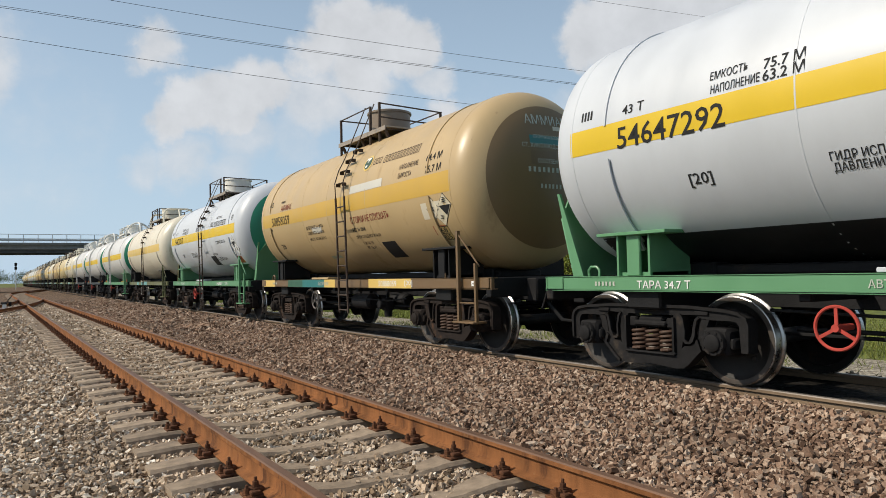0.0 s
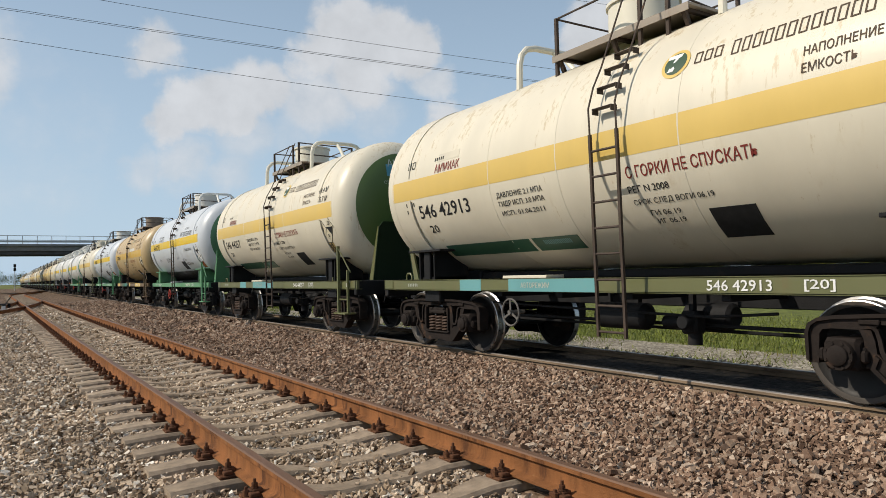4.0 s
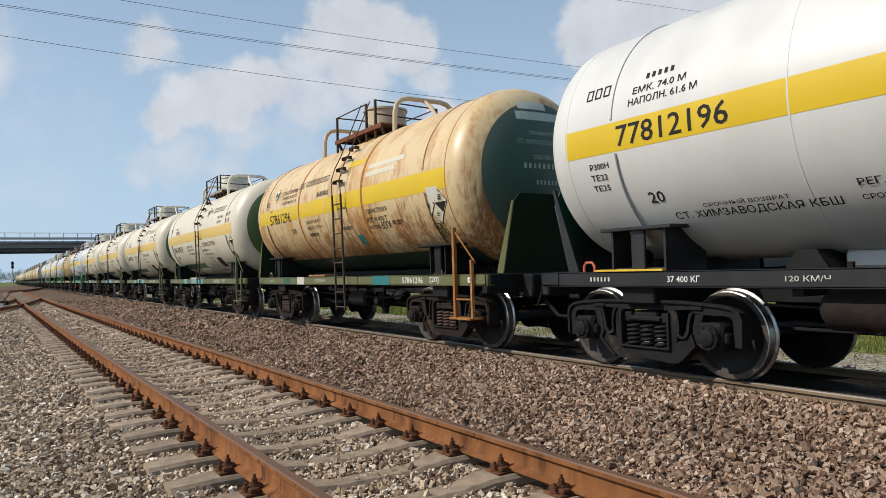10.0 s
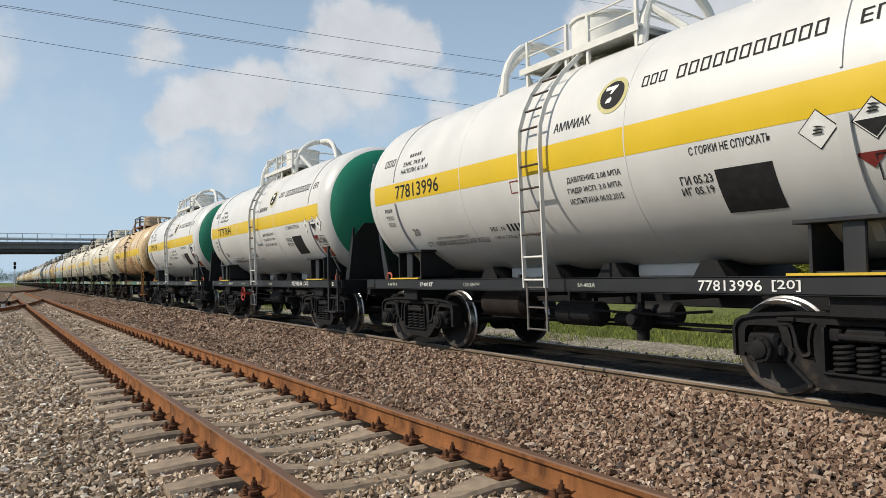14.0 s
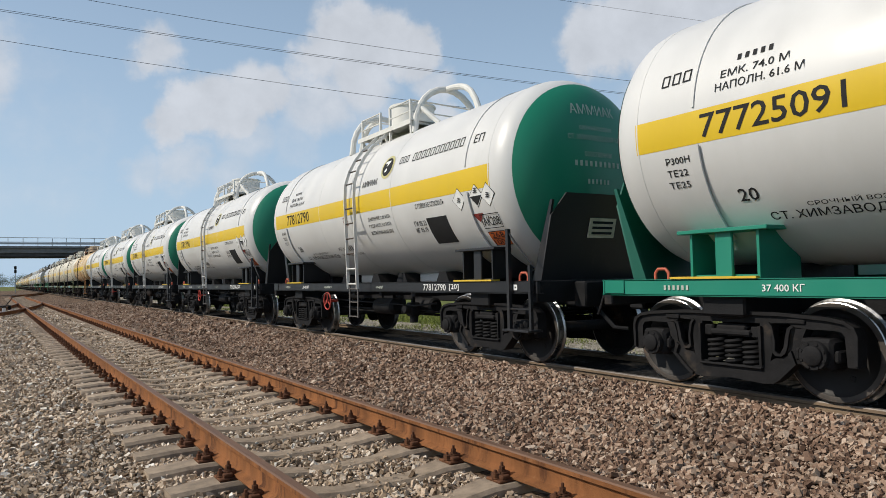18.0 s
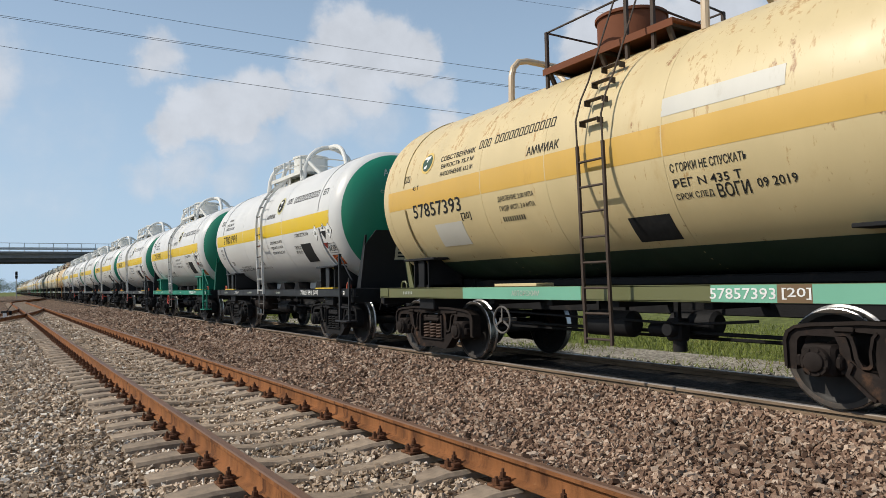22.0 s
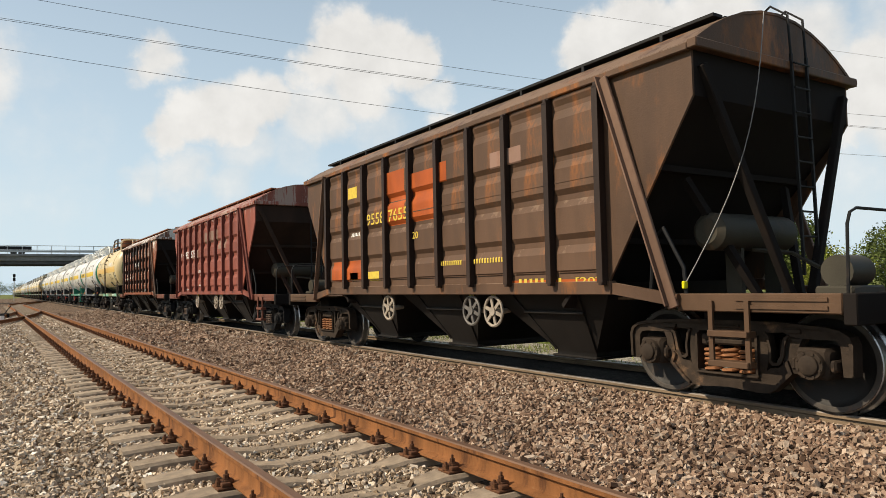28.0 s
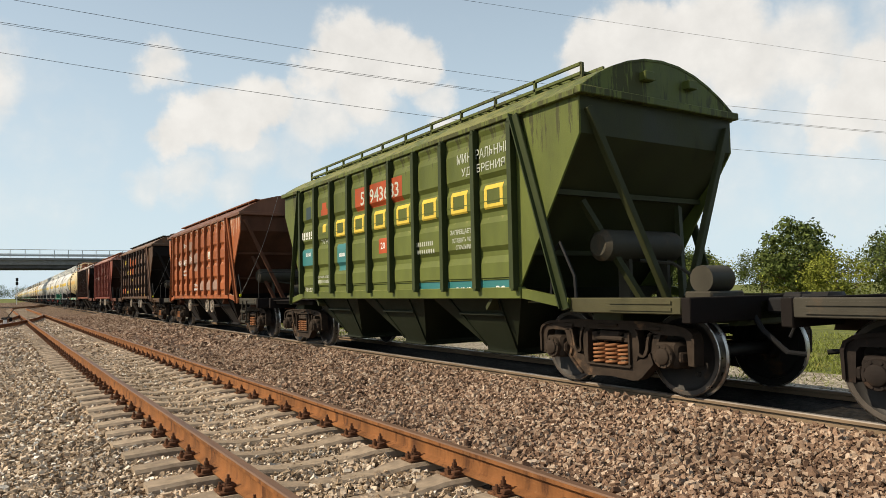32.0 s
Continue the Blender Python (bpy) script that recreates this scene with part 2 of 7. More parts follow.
def stone_material(name, shades):
    """Crushed rock: every stone takes its shade from a ramp, with fine mottling."""
    m = bpy.data.materials.new(name)
    m.use_nodes = True
    t = m.node_tree
    b = t.nodes["Principled BSDF"]
    geo = t.nodes.new("ShaderNodeNewGeometry")
    ramp = t.nodes.new("ShaderNodeValToRGB")
    ramp.color_ramp.elements[0].color = (*shades[0][1], 1)
    ramp.color_ramp.elements[1].position, ramp.color_ramp.elements[1].color = 1, (*shades[-1][1], 1)
    for at, c in shades[1:-1]:
        ramp.color_ramp.elements.new(at).color = (*c, 1)
    t.links.new(geo.outputs["Random Per Island"], ramp.inputs["Fac"])
    co = t.nodes.new("ShaderNodeTexCoord")
    n = node(t, "ShaderNodeTexNoise", Scale=45.0, Detail=4.0, Roughness=.7)
    big = node(t, "ShaderNodeTexNoise", Scale=.9, Detail=4.0)
    last = ramp.outputs[0]
    for tex, lo, hi in ((n, .7, 1.3), (big, .78, 1.2)):
        t.links.new(co.outputs["Object"], tex.inputs["Vector"])
        rg = t.nodes.new("ShaderNodeMapRange")
        for i, v in enumerate((.3, .7, lo, hi)):
            rg.inputs[i + 1].default_value = v
        t.links.new(tex.outputs["Fac"], rg.inputs[0])
        mx = t.nodes.new("ShaderNodeMix")
        mx.data_type, mx.blend_type = "RGBA", "MULTIPLY"
        mx.inputs["Factor"].default_value = 1
        t.links.new(last, mx.inputs["A"])
        t.links.new(rg.outputs[0], mx.inputs["B"])
        last = mx.outputs["Result"]
    t.links.new(last, b.inputs["Base Color"])
    b.inputs["Roughness"].default_value = .9
    b.inputs["Specular IOR Level"].default_value = .12
    return m


M["stone"] = stone_material("stone", ((0, (.085, .05, .034)), (.3, (.235, .15, .105)), (.6, (.32, .22, .158)), (.85, (.385, .285, .212)), (1, (.48, .385, .305))))
M["stone_grey"] = stone_material("stone_grey", ((0, (.13, .088, .055)), (.3, (.37, .28, .195)), (.6, (.49, .38, .28)), (.86, (.60, .495, .385)), (.95, (.74, .66, .55)), (1, (.85, .79, .70))))
M["grass"] = material("grass", (.145, .172, .04), .85, 0, .5, 5, .4, 60, (.24, .20, .07), .5, .6, island=.4)
M["leaf"] = material("leaf", (.17, .19, .035), .75, 0, .4, 3, .2, 30, (.23, .20, .04), .45, .5, island=.55)
M["leaf_dark"] = material("leaf_dark", (.075, .10, .028), .75, 0, .4, 3, .2, 30, island=.5)
M["bark"] = material("bark", (.09, .065, .045), .9, 0, .3, 10, .5, 50)
M["concrete"] = material("concrete", (.20, .20, .205), .85, 0, .2, 1.2, .2, 30, (.13, .13, .13), .5, .5)
M["bridge_dark"] = material("bridge_dark", (.085, .085, .09), .8, 0, .2, 1, .15, 20)
M["pipe_white"] = material("pipe_white", (.68, .67, .63), .5, 0, .08, 4, .1, 50, (.35, .26, .17), .2, 2)
M["ink"] = material("ink", (.025, .025, .026), .7, 0, .3, 12, 0)
M["ink_white"] = material("ink_white", (.72, .72, .70), .7, 0, .1, 12, 0)
M["ink_red"] = material("ink_red", (.20, .035, .03), .7, 0, .2, 12, 0)
M["ink_brown"] = material("ink_brown", (.10, .07, .05), .7, 0, .3, 12, 0)
M["ink_yellow"] = material("ink_yellow", (.62, .45, .08), .7, 0, .15, 12, 0)
M["orange_plate"] = material("orange_plate", (.62, .13, .03), .6, 0, .15, 8, 0)
M["wheel_red"] = material("wheel_red", (.42, .06, .045), .55, 0, .15, 8, .1)
M["yellow_strip"] = material("yellow_strip", (.62, .42, .05), .6, 0, .15, 8, .1)

# ---- mesh tools ----


class Shape:
    """Vertices and faces gathered from simple solids; every solid gets a material slot."""

    def __init__(self):
        self.v, self.f, self.s, self.slot = [], [], [], 0

    def add(self, verts, faces):
        k = len(self.v)
        self.v += [tuple(p) for p in verts]
        self.f += [tuple(i + k for i in face) for face in faces]
        self.s += [self.slot] * len(faces)
        return self

    def box(self, x0, x1, y0, y1, z0, z1, b=0.0, m=None):
        """A box, with chamfered long edges where b is given."""
        if b <= 0:
            v = [(x, y, z) for x in (x0, x1) for y in (y0, y1) for z in (z0, z1)]
            f = [(0, 1, 3, 2), (4, 6, 7, 5), (0, 4, 5, 1), (2, 3, 7, 6), (0, 2, 6, 4), (1, 5, 7, 3)]
        else:
            b = min(b, (x1 - x0) * .45, (y1 - y0) * .45, (z1 - z0) * .45)
            v, f = [], []
            for y, e in ((y0, b), (y0 + b, 0), (y1 - b, 0), (y1, b)):
                a0, a1, c0, c1 = x0 + e, x1 - e, z0 + e, z1 - e
                v += [(a0 + b, y, c0), (a1 - b, y, c0), (a1, y, c0 + b), (a1, y, c1 - b), (a1 - b, y, c1), (a0 + b, y, c1), (a0, y, c1 - b), (a0, y, c0 + b)]
            f.append(tuple(range(7, -1, -1))[::-1])
            for k in range(3):
                for i in range(8):
                    j = (i + 1) % 8
                    f.append((k * 8 + i, k * 8 + 8 + i, k * 8 + 8 + j, k * 8 + j))
            f.append(tuple(range(31, 23, -1)))
        if m is not None:
            v = [m @ Vector(p) for p in v]
        return self.add(v, f)

    def bar(self, p, q, w, d, up=(0, 0, 1), b=0.0):
        """A box beam from p to q, w wide across and d deep along up."""
        p, q = Vector(p), Vector(q)
        way = (q - p)
        long = way.length
        way.normalize()
        u = Vector(up)
        side = way.cross(u)
        if side.length < 1e-4:
            side = way.cross(Vector((1, 0, 0)))
        side.normalize()
        u = side.cross(way)
        m = Matrix((side, way, u)).transposed().to_4x4()
        m.translation = p
        return self.box(-w / 2, w / 2, 0, long, -d / 2, d / 2, b, m)

    def tube(self, points, r, n=8, closed=False, caps=True):
        pts = [Vector(p) for p in points]
        rings, k = [], len(pts)
        old = None
        for i, p in enumerate(pts):
            a = pts[(i - 1) % k] if closed or i > 0 else p
            c = pts[(i + 1) % k] if closed or i < k - 1 else p
            way = (c - a).normalized()
            ref = old if old is not None else (Vector((0, 0, 1)) if abs(way.z) < .9 else Vector((1, 0, 0)))
            side = ref - way * ref.dot(way)
            side.normalize()
            old = side
            other = way.cross(side)
            rr = r[i] if isinstance(r, (list, tuple)) else r
            rings.append([p + (side * math.cos(a2) + other * math.sin(a2)) * rr for a2 in (2 * math.pi * j / n for j in range(n))])
        v = [p for ring in rings for p in ring]
        f = []
        for i in range(k if closed else k - 1):
            for j in range(n):
                a, b2 = i * n + j, i * n + (j + 1) % n
                c, d = ((i + 1) % k) * n + (j + 1) % n, ((i + 1) % k) * n + j
                f.append((a, b2, c, d))
        if caps and not closed:
            f += [tuple(range(n - 1, -1, -1)), tuple((k - 1) * n + j for j in range(n))]
        return self.add(v, f)

    def rod(self, p, q, r, n=8):
        return self.tube((p, q), r, n)

    def lathe(self, profile, n=32, axis="y", at=(0, 0, 0), a0=0.0, a1=360.0):
        """Turns (along, radius) pairs about an axis through at. Angle 0 lies to -x (about y), 90 up."""
        whole = a1 - a0 >= 359.9
        k = n if whole else n + 1
        v, f = [], []
        for along, r in profile:
            for j in range(k):
                a = radians(a0 + (a1 - a0) * j / n)
                c, s = math.cos(a) * r, math.sin(a) * r
                p = (-c, along, s) if axis == "y" else (along, -c, s) if axis == "x" else (-c, s, along)
                v.append((p[0] + at[0], p[1] + at[1], p[2] + at[2]))
        for i in range(len(profile) - 1):
            for j in range(n):
                b2 = (j + 1) % k
                f.append((i * k + j, i * k + b2, (i + 1) * k + b2, (i + 1) * k + j))
        return self.add(v, f)

    def prism(self, poly, x0, x1, plane="yz"):
        """A flat outline drawn in a plane, extruded between two places along the third axis."""
        n = len(poly)
        put = {"yz": lambda a, b2, c: (c, a, b2), "xz": lambda a, b2, c: (a, c, b2), "xy": lambda a, b2, c: (a, b2, c)}[plane]
        v = [put(a, b2, x0) for a, b2 in poly] + [put(a, b2, x1) for a, b2 in poly]
        f = [tuple(range(n)), tuple(range(2 * n - 1, n - 1, -1))]
        f += [(i, i + n, (i + 1) % n + n, (i + 1) % n) for i in range(n)]
        return self.add(v, f)

    def moved(self, m):
        self.v = [tuple(m @ Vector(p)) for p in self.v]
        return self

    def mesh(self, name, mats, smooth=35.0):
        me = bpy.data.meshes.new(name)
        me.from_pydata(self.v, [], self.f)
        bm = bmesh.new()
        bm.from_mesh(me)
        bmesh.ops.recalc_face_normals(bm, faces=bm.faces)
        bm.to_mesh(me)
        bm.free()
        for m in (mats if isinstance(mats, (list, tuple)) else [mats]):
            me.materials.append(m)
        me.polygons.foreach_set("material_index", self.s)
        me.polygons.foreach_set("use_smooth", [True] * len(me.polygons))
        me.set_sharp_from_angle(angle=radians(smooth))
        me.update()
        return me


def thing(name, label, category, group="", kind=""):
    return tagged(new(name), label, category, group, kind)


def part(name, shape, mat, parent, label="", at=None):
    """One mesh object under a thing or part, from a Shape or a ready mesh."""
    ob = new(name, shape.mesh(name, mat) if isinstance(shape, Shape) else shape)
    if parent is not None:
        ob.parent = parent
    if at is not None:
        ob.location = at
    if label:
        tagged(ob, label)
    return ob
# ---- ground, tracks ----
STEP, FIRST = .629, 4.676     # spacing of the near track's sleepers, and one of them


def bed_height(x):
    knots = ((-400, -.9), (-12, -.75), (-4.2, -.33), (-1.9, -.265), (1.6, -.25), (2.4, -.215), (3.5, -.11), (3.85, -.08), (6.2, -.08), (7.2, -.3), (8.8, -.75), (16, -.85), (400, -.9))
    for (a, za), (b, zb) in zip(knots, knots[1:]):
        if a <= x <= b:
            return za + (zb - za) * (x - a) / (b - a)
    return knots[0][1] if x < 0 else knots[-1][1]


def make_ground():
    xs = [-2500, -400, -60, -12, -7, -4.2, -3, -1.9, -1, 0, 1, 1.6, 2.4, 3.0, 3.5, 3.85, 5.0, 6.2, 7.2, 8.8, 11, 13.5, 16, 40, 120, 400, 2500]
    ys = [-300, -80, -30, -10, 0, 5, 10, 20, 40, 70, 120, 300, 900, 4000]
    s = Shape()
    v = [(x, y, bed_height(x) - (.02 if -9 < x < 9 else 0)) for y in ys for x in xs]
    n = len(xs)
    for i in range(len(ys) - 1):
        for j in range(n - 1):
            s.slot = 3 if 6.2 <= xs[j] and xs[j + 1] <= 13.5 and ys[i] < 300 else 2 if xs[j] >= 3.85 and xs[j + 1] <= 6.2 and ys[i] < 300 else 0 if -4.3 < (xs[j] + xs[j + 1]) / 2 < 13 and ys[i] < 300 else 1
            s.f.append((i * n + j, i * n + j + 1, (i + 1) * n + j + 1, (i + 1) * n + j))
            s.s.append(s.slot)
    s.v = v
    ob = new("ground", s.mesh("ground", [M["gravel_bed"], M["field"], M["shaded_bed"], M["gravel_pale"]]))
    tagged(ob, "brown crushed-stone track bed between green grass fields", "ground", kind="structure")


def gravel_material(name, a, b, c):
    m = bpy.data.materials.new(name)
    m.use_nodes = True
    t = m.node_tree
    bs = t.nodes["Principled BSDF"]
    co = t.nodes.new("ShaderNodeTexCoord")
    vo = node(t, "ShaderNodeTexVoronoi", Scale=17.0)
    t.links.new(co.outputs["Object"], vo.inputs["Vector"])
    sep = t.nodes.new("ShaderNodeSeparateColor")
    t.links.new(vo.outputs["Color"], sep.inputs[0])
    ramp = t.nodes.new("ShaderNodeValToRGB")
    ramp.color_ramp.elements[0].color, ramp.color_ramp.elements[1].color = (*a, 1), (*c, 1)
    e = ramp.color_ramp.elements.new(.55)
    e.color = (*b, 1)
    t.links.new(sep.outputs[0], ramp.inputs["Fac"])
    big = node(t, "ShaderNodeTexNoise", Scale=.7, Detail=5.0)
    t.links.new(co.outputs["Object"], big.inputs["Vector"])
    rg = t.nodes.new("ShaderNodeMapRange")
    for i, v in enumerate((.3, .7, .75, 1.2)):
        rg.inputs[i + 1].default_value = v
    t.links.new(big.outputs["Fac"], rg.inputs[0])
    mx = t.nodes.new("ShaderNodeMix")
    mx.data_type, mx.blend_type = "RGBA", "MULTIPLY"
    mx.inputs["Factor"].default_value = 1
    t.links.new(ramp.outputs[0], mx.inputs["A"])
    t.links.new(rg.outputs[0], mx.inputs["B"])
    t.links.new(mx.outputs["Result"], bs.inputs["Base Color"])
    bp = node(t, "ShaderNodeBump", Strength=.9, Distance=.03)
    t.links.new(vo.outputs["Distance"], bp.inputs["Height"])
    bp.invert = True
    t.links.new(bp.outputs[0], bs.inputs["Normal"])
    bs.inputs["Roughness"].default_value = .92
    bs.inputs["Specular IOR Level"].default_value = .12
    return m


# darker than the stones, so shade in their gaps is part of the colour
M["gravel_bed"] = gravel_material("gravel_bed", (.05, .033, .022), (.13, .085, .058), (.25, .18, .13))
# oily ballast made near black: the train's shade is put into its colour
M["shaded_bed"] = gravel_material("shaded_bed", (.005, .005, .0045), (.011, .010, .009), (.026, .023, .02))
M["gravel_pale"] = gravel_material("gravel_pale", (.12, .10, .075), (.27, .235, .18), (.42, .38, .31))
# sleepers below the wagons, darkened to carry the train's shade
M["sleeper_shaded"] = material("sleeper_shaded", (.03, .026, .022), .8, 0, .3, 9, .4, 130, (.06, .05, .04), .4, 5)
M["field"] = material("field", (.115, .132, .036), .9, 0, .6, 2.5, .6, 8, (.25, .22, .09), .45, .5)
make_ground()

RAIL = ((-.075, 0), (.075, 0), (.075, .012), (.016, .032), (.009, .05), (.009, .13), (.036, .142), (.036, .17), (.028, .18), (-.028, .18), (-.036, .17), (-.036, .142), (-.009, .13), (-.009, .05), (-.016, .032), (-.075, .012))


def rail_mesh(name, way, mats, shift):
    """A rail swept along way(s) -> (x, y, heading), its head at height 0; the running surface is the second slot."""
    s = Shape()
    stations = way
    n = len(RAIL)
    for x, y, h in stations:
        for a, b in RAIL:
            s.v.append((x + (a + shift) * math.cos(h), y - (a + shift) * math.sin(h), b - .18))
    for i in range(len(stations) - 1):
        for j in range(n):
            k = (j + 1) % n
            s.f.append((i * n + j, i * n + k, (i + 1) * n + k, (i + 1) * n + j))
            s.s.append(1 if j in (7, 8, 9) else 0)
    return s.mesh(name, mats, 30)


SKEW = -.0082     # the near track leans this much to -x for every metre along the train's


def near_way(y):
    """The near track runs straight and bends into the train's track far off."""
    if y < 100:
        return (SKEW * y, y, math.atan(SKEW))
    u = min(1, (y - 100) / 56)
    a, d = SKEW * 100, TRACK_X - SKEW * 100
    return (a + d * u * u * (3 - 2 * u), y, math.atan(d * 6 * u * (1 - u) / 56))


M["rail_tan"] = material("rail_tan", (.19, .135, .09), .85, 0, .3, 4, .3, 90, (.10, .065, .045), .5, 3, stretch=(1, .3, 1))
near = thing("side_track", "rusty rails on worn concrete sleepers beside the main line", "railway track")
stations = [near_way(y) for y in [-20, 100] + [100 + 2.8 * k for k in range(1, 21)]]
for side in (-.795, .795):
    part("rail", rail_mesh("rail", stations, [M["rail_rust"], M["rail_top"]], side), None, near, "rust-brown steel rail")
main = thing("main_track", "steel rails with bright worn heads under the train", "railway track")
for side in (-.795, .795):
    part("rail", rail_mesh("rail", [(TRACK_X, -60, 0), (TRACK_X, 600, 0)], [M["rail_tan"], M["rail_worn"]], side), None, main)
spur = thing("branch_track", "rusty branch rails curving off at the switch", "railway track")
spur_way = [(SKEW * y - .0042 * max(0, 67 - y) ** 2, y, .0084 * max(0, 67 - y)) for y in range(40, 70, 2)]
for side in (-.795, .795):
    part("rail", rail_mesh("rail", spur_way, [M["rail_rust"], M["rail_top"]], side), None, spur)


def sleeper_shape():
    s = Shape()
    # concrete sleeper: broad at the rail seats, lower and narrower in the middle
    v, f = [], []
    for x, w, h in ((-1.35, .125, -.215), (-1.05, .135, -.197), (-.55, .135, -.197), (-.3, .11, -.235), (.3, .11, -.235), (.55, .135, -.197), (1.05, .135, -.197), (1.35, .125, -.215)):
        b = .025
        v += [(x, -w - .02, -.40), (x, -w, h - b), (x, -w + b, h), (x, w - b, h), (x, w, h - b), (x, w + .02, -.40)]
    for i in range(7):
        for j in range(5):
            f.append((i * 6 + j, i * 6 + j + 1, i * 6 + 7 + j, i * 6 + 6 + j))
    f += [tuple(range(5, -1, -1)), tuple(42 + j for j in range(6))]
    return s.add(v, f)


def fastening_shape():
    """Baseplate with two clip bolts, nuts and clips, and two sleeper bolts."""
    s = Shape()
    s.box(-.19, .19, -.085, .085, -.20, -.178, .006)
    for x in (-.105, .105):
        k = 1 if x > 0 else -1
        s.box(min(x - .018 * k, x + .05 * k), max(x - .018 * k, x + .05 * k), -.075, .075, -.178, -.15, .005)
        s.box(min(x + .02 * k, x - .05 * k), max(x + .02 * k, x - .05 * k), -.034, .034, -.165, -.135, .006)
        s.lathe([(-.135, .0), (-.135, .03), (-.128, .03), (-.128, .021), (-.10, .021), (-.10, .011), (-.072, .011), (-.068, 0)], 7, "z", (x, 0, 0))
        s.lathe([(-.178, 0), (-.178, .032), (-.17, .032), (-.17, .022), (-.14, .022), (-.14, .012), (-.118, .012), (-.116, 0)], 7, "z", (x + .06 * k, 0, 0))
    return s


sleeper_mesh = sleeper_shape().mesh("sleeper", M["sleeper"])
fast_mesh = fastening_shape().mesh("fastening", M["fastening"])


def make_sleepers():
    rnd = random.Random(4)
    far = Shape()
    for k in range(-17, 230):
        y = FIRST + STEP * k
        if k < 90:
            ob = part("sleeper", sleeper_mesh, None, near, at=(SKEW * y + rnd.uniform(-.02, .02), y, rnd.uniform(-.006, .004)))
            ob.rotation_euler = (0, 0, radians(rnd.uniform(-.6, .6)) - SKEW)
            for x in (-.795, .795):
                part("fastening", fast_mesh, None, ob, at=(x + SKEW * y - ob.location.x, 0, -ob.location.z))
        elif k < 200:
            x, yy, h = near_way(y)
            far.box(x - 1.35, x + 1.35, yy - .13, yy + .13, -.4, -.2)
    tagged(part("far_sleepers", far, M["sleeper"], near), kind="stuff")
    under = Shape()
    for k in range(-30, 200):
        y = FIRST + .55 * k
        under.box(TRACK_X - 1.35, TRACK_X + 1.35, y - .13, y + .13, -.4, -.19, .02)
    tagged(part("sleepers", under, M["sleeper_shaded"], main), kind="stuff")


def scatter(name, mat, areas, seed, parent):
    """Crushed stones: bent boxes strewn over areas (x0, x1, y0, y1, per square metre, size), as one mesh."""
    rng = np.random.default_rng(seed)
    cube = np.array([(x, y, z) for x in (-1, 1) for y in (-1, 1) for z in (-1, 1)], float)
    quads = np.array([(0, 1, 3, 2), (4, 6, 7, 5), (0, 4, 5, 1), (2, 3, 7, 6), (0, 2, 6, 4), (1, 5, 7, 3)])
    P = []
    for x0, x1, y0, y1, per, size in areas:
        n = int((x1 - x0) * (y1 - y0) * per)
        x, y = rng.uniform(x0, x1, n), rng.uniform(y0, y1, n)
        P.append(np.stack([x, y, np.clip(rng.lognormal(0, .34, n), .45, 1.75) * size * .5], 1))
    P = np.concatenate(P)
    X = P[:, 0] - SKEW * P[:, 1]
    on = (np.abs(X) < 1.38) & (np.abs((P[:, 1] - FIRST + STEP / 2) % STEP - STEP / 2) < .15)
    rails = np.abs(np.abs(X) - .795) < .10
    P = P[~((on & (rng.random(len(P)) > (.2 + .25 * (np.abs(X) < .35) + .22 * (np.abs(X) > 1.05)))) | rails)]
    n = len(P)
    h = np.array([bed_height(x) for x in P[:, 0]])
    shape = cube[None] * (1 + rng.uniform(-.42, .30, (n, 8, 3))) * rng.uniform((.8, .6, .32), (1.5, 1.05, .75), (n, 3))[:, None]
    a, b, c = rng.uniform(0, 2 * np.pi, (3, n))
    q = np.stack([np.cos(a / 2) * np.cos(b), np.cos(a / 2) * np.sin(b), np.sin(a / 2) * np.cos(c), np.sin(a / 2) * np.sin(c)], 1)
    w, x, y, z = q.T
    Rm = np.stack([np.stack([1 - 2 * (y * y + z * z), 2 * (x * y - z * w), 2 * (x * z + y * w)], 1),
                   np.stack([2 * (x * y + z * w), 1 - 2 * (x * x + z * z), 2 * (y * z - x * w)], 1),
                   np.stack([2 * (x * z - y * w), 2 * (y * z + x * w), 1 - 2 * (x * x + y * y)], 1)], 1)
    v = np.einsum("nij,nkj->nki", Rm, shape) * P[:, 2][:, None, None] * .62
    # the nearest few hundred stay single stones
    singles = min(150, n)
    v[:, :, 0] += P[:, 0][:, None]
    v[:, :, 1] += P[:, 1][:, None]
    v[:, :, 2] += (h + P[:, 2] * rng.uniform(-.25, .55, n))[:, None]
    f = (np.arange(n)[:, None, None] * 8 + quads[None]).reshape(-1, 4)
    v = v.reshape(-1, 3)

    def build(nm, k0, k1):
        me = bpy.data.meshes.new(nm)
        vv, ff = v[k0 * 8:k1 * 8], f[k0 * 6:k1 * 6] - k0 * 8
        me.vertices.add(len(vv))
        me.vertices.foreach_set("co", vv.ravel())
        me.loops.add(ff.size)
        me.loops.foreach_set("vertex_index", ff.ravel().astype(np.int32))
        me.polygons.add(len(ff))
        me.polygons.foreach_set("loop_start", np.arange(0, ff.size, 4, dtype=np.int32))
        me.materials.append(mat)
        me.update(calc_edges=True)
        me.shade_flat()
        return me
    for k in range(singles):
        part("stone", build("stone", k, k + 1), None, parent)
    tagged(part(name, build(name, singles, n), None, parent), kind="stuff")
# ---- wagons ----
R_TANK, Z_TANK, HALF_TANK, HEAD = 1.48, 2.77, 4.63, .72
AXLE, WHEEL = 1.85, .475
PIVOTS = (3.81, -3.93)      # middles of the two bogies of a tank wagon
SILL = 1.28
cache = {}


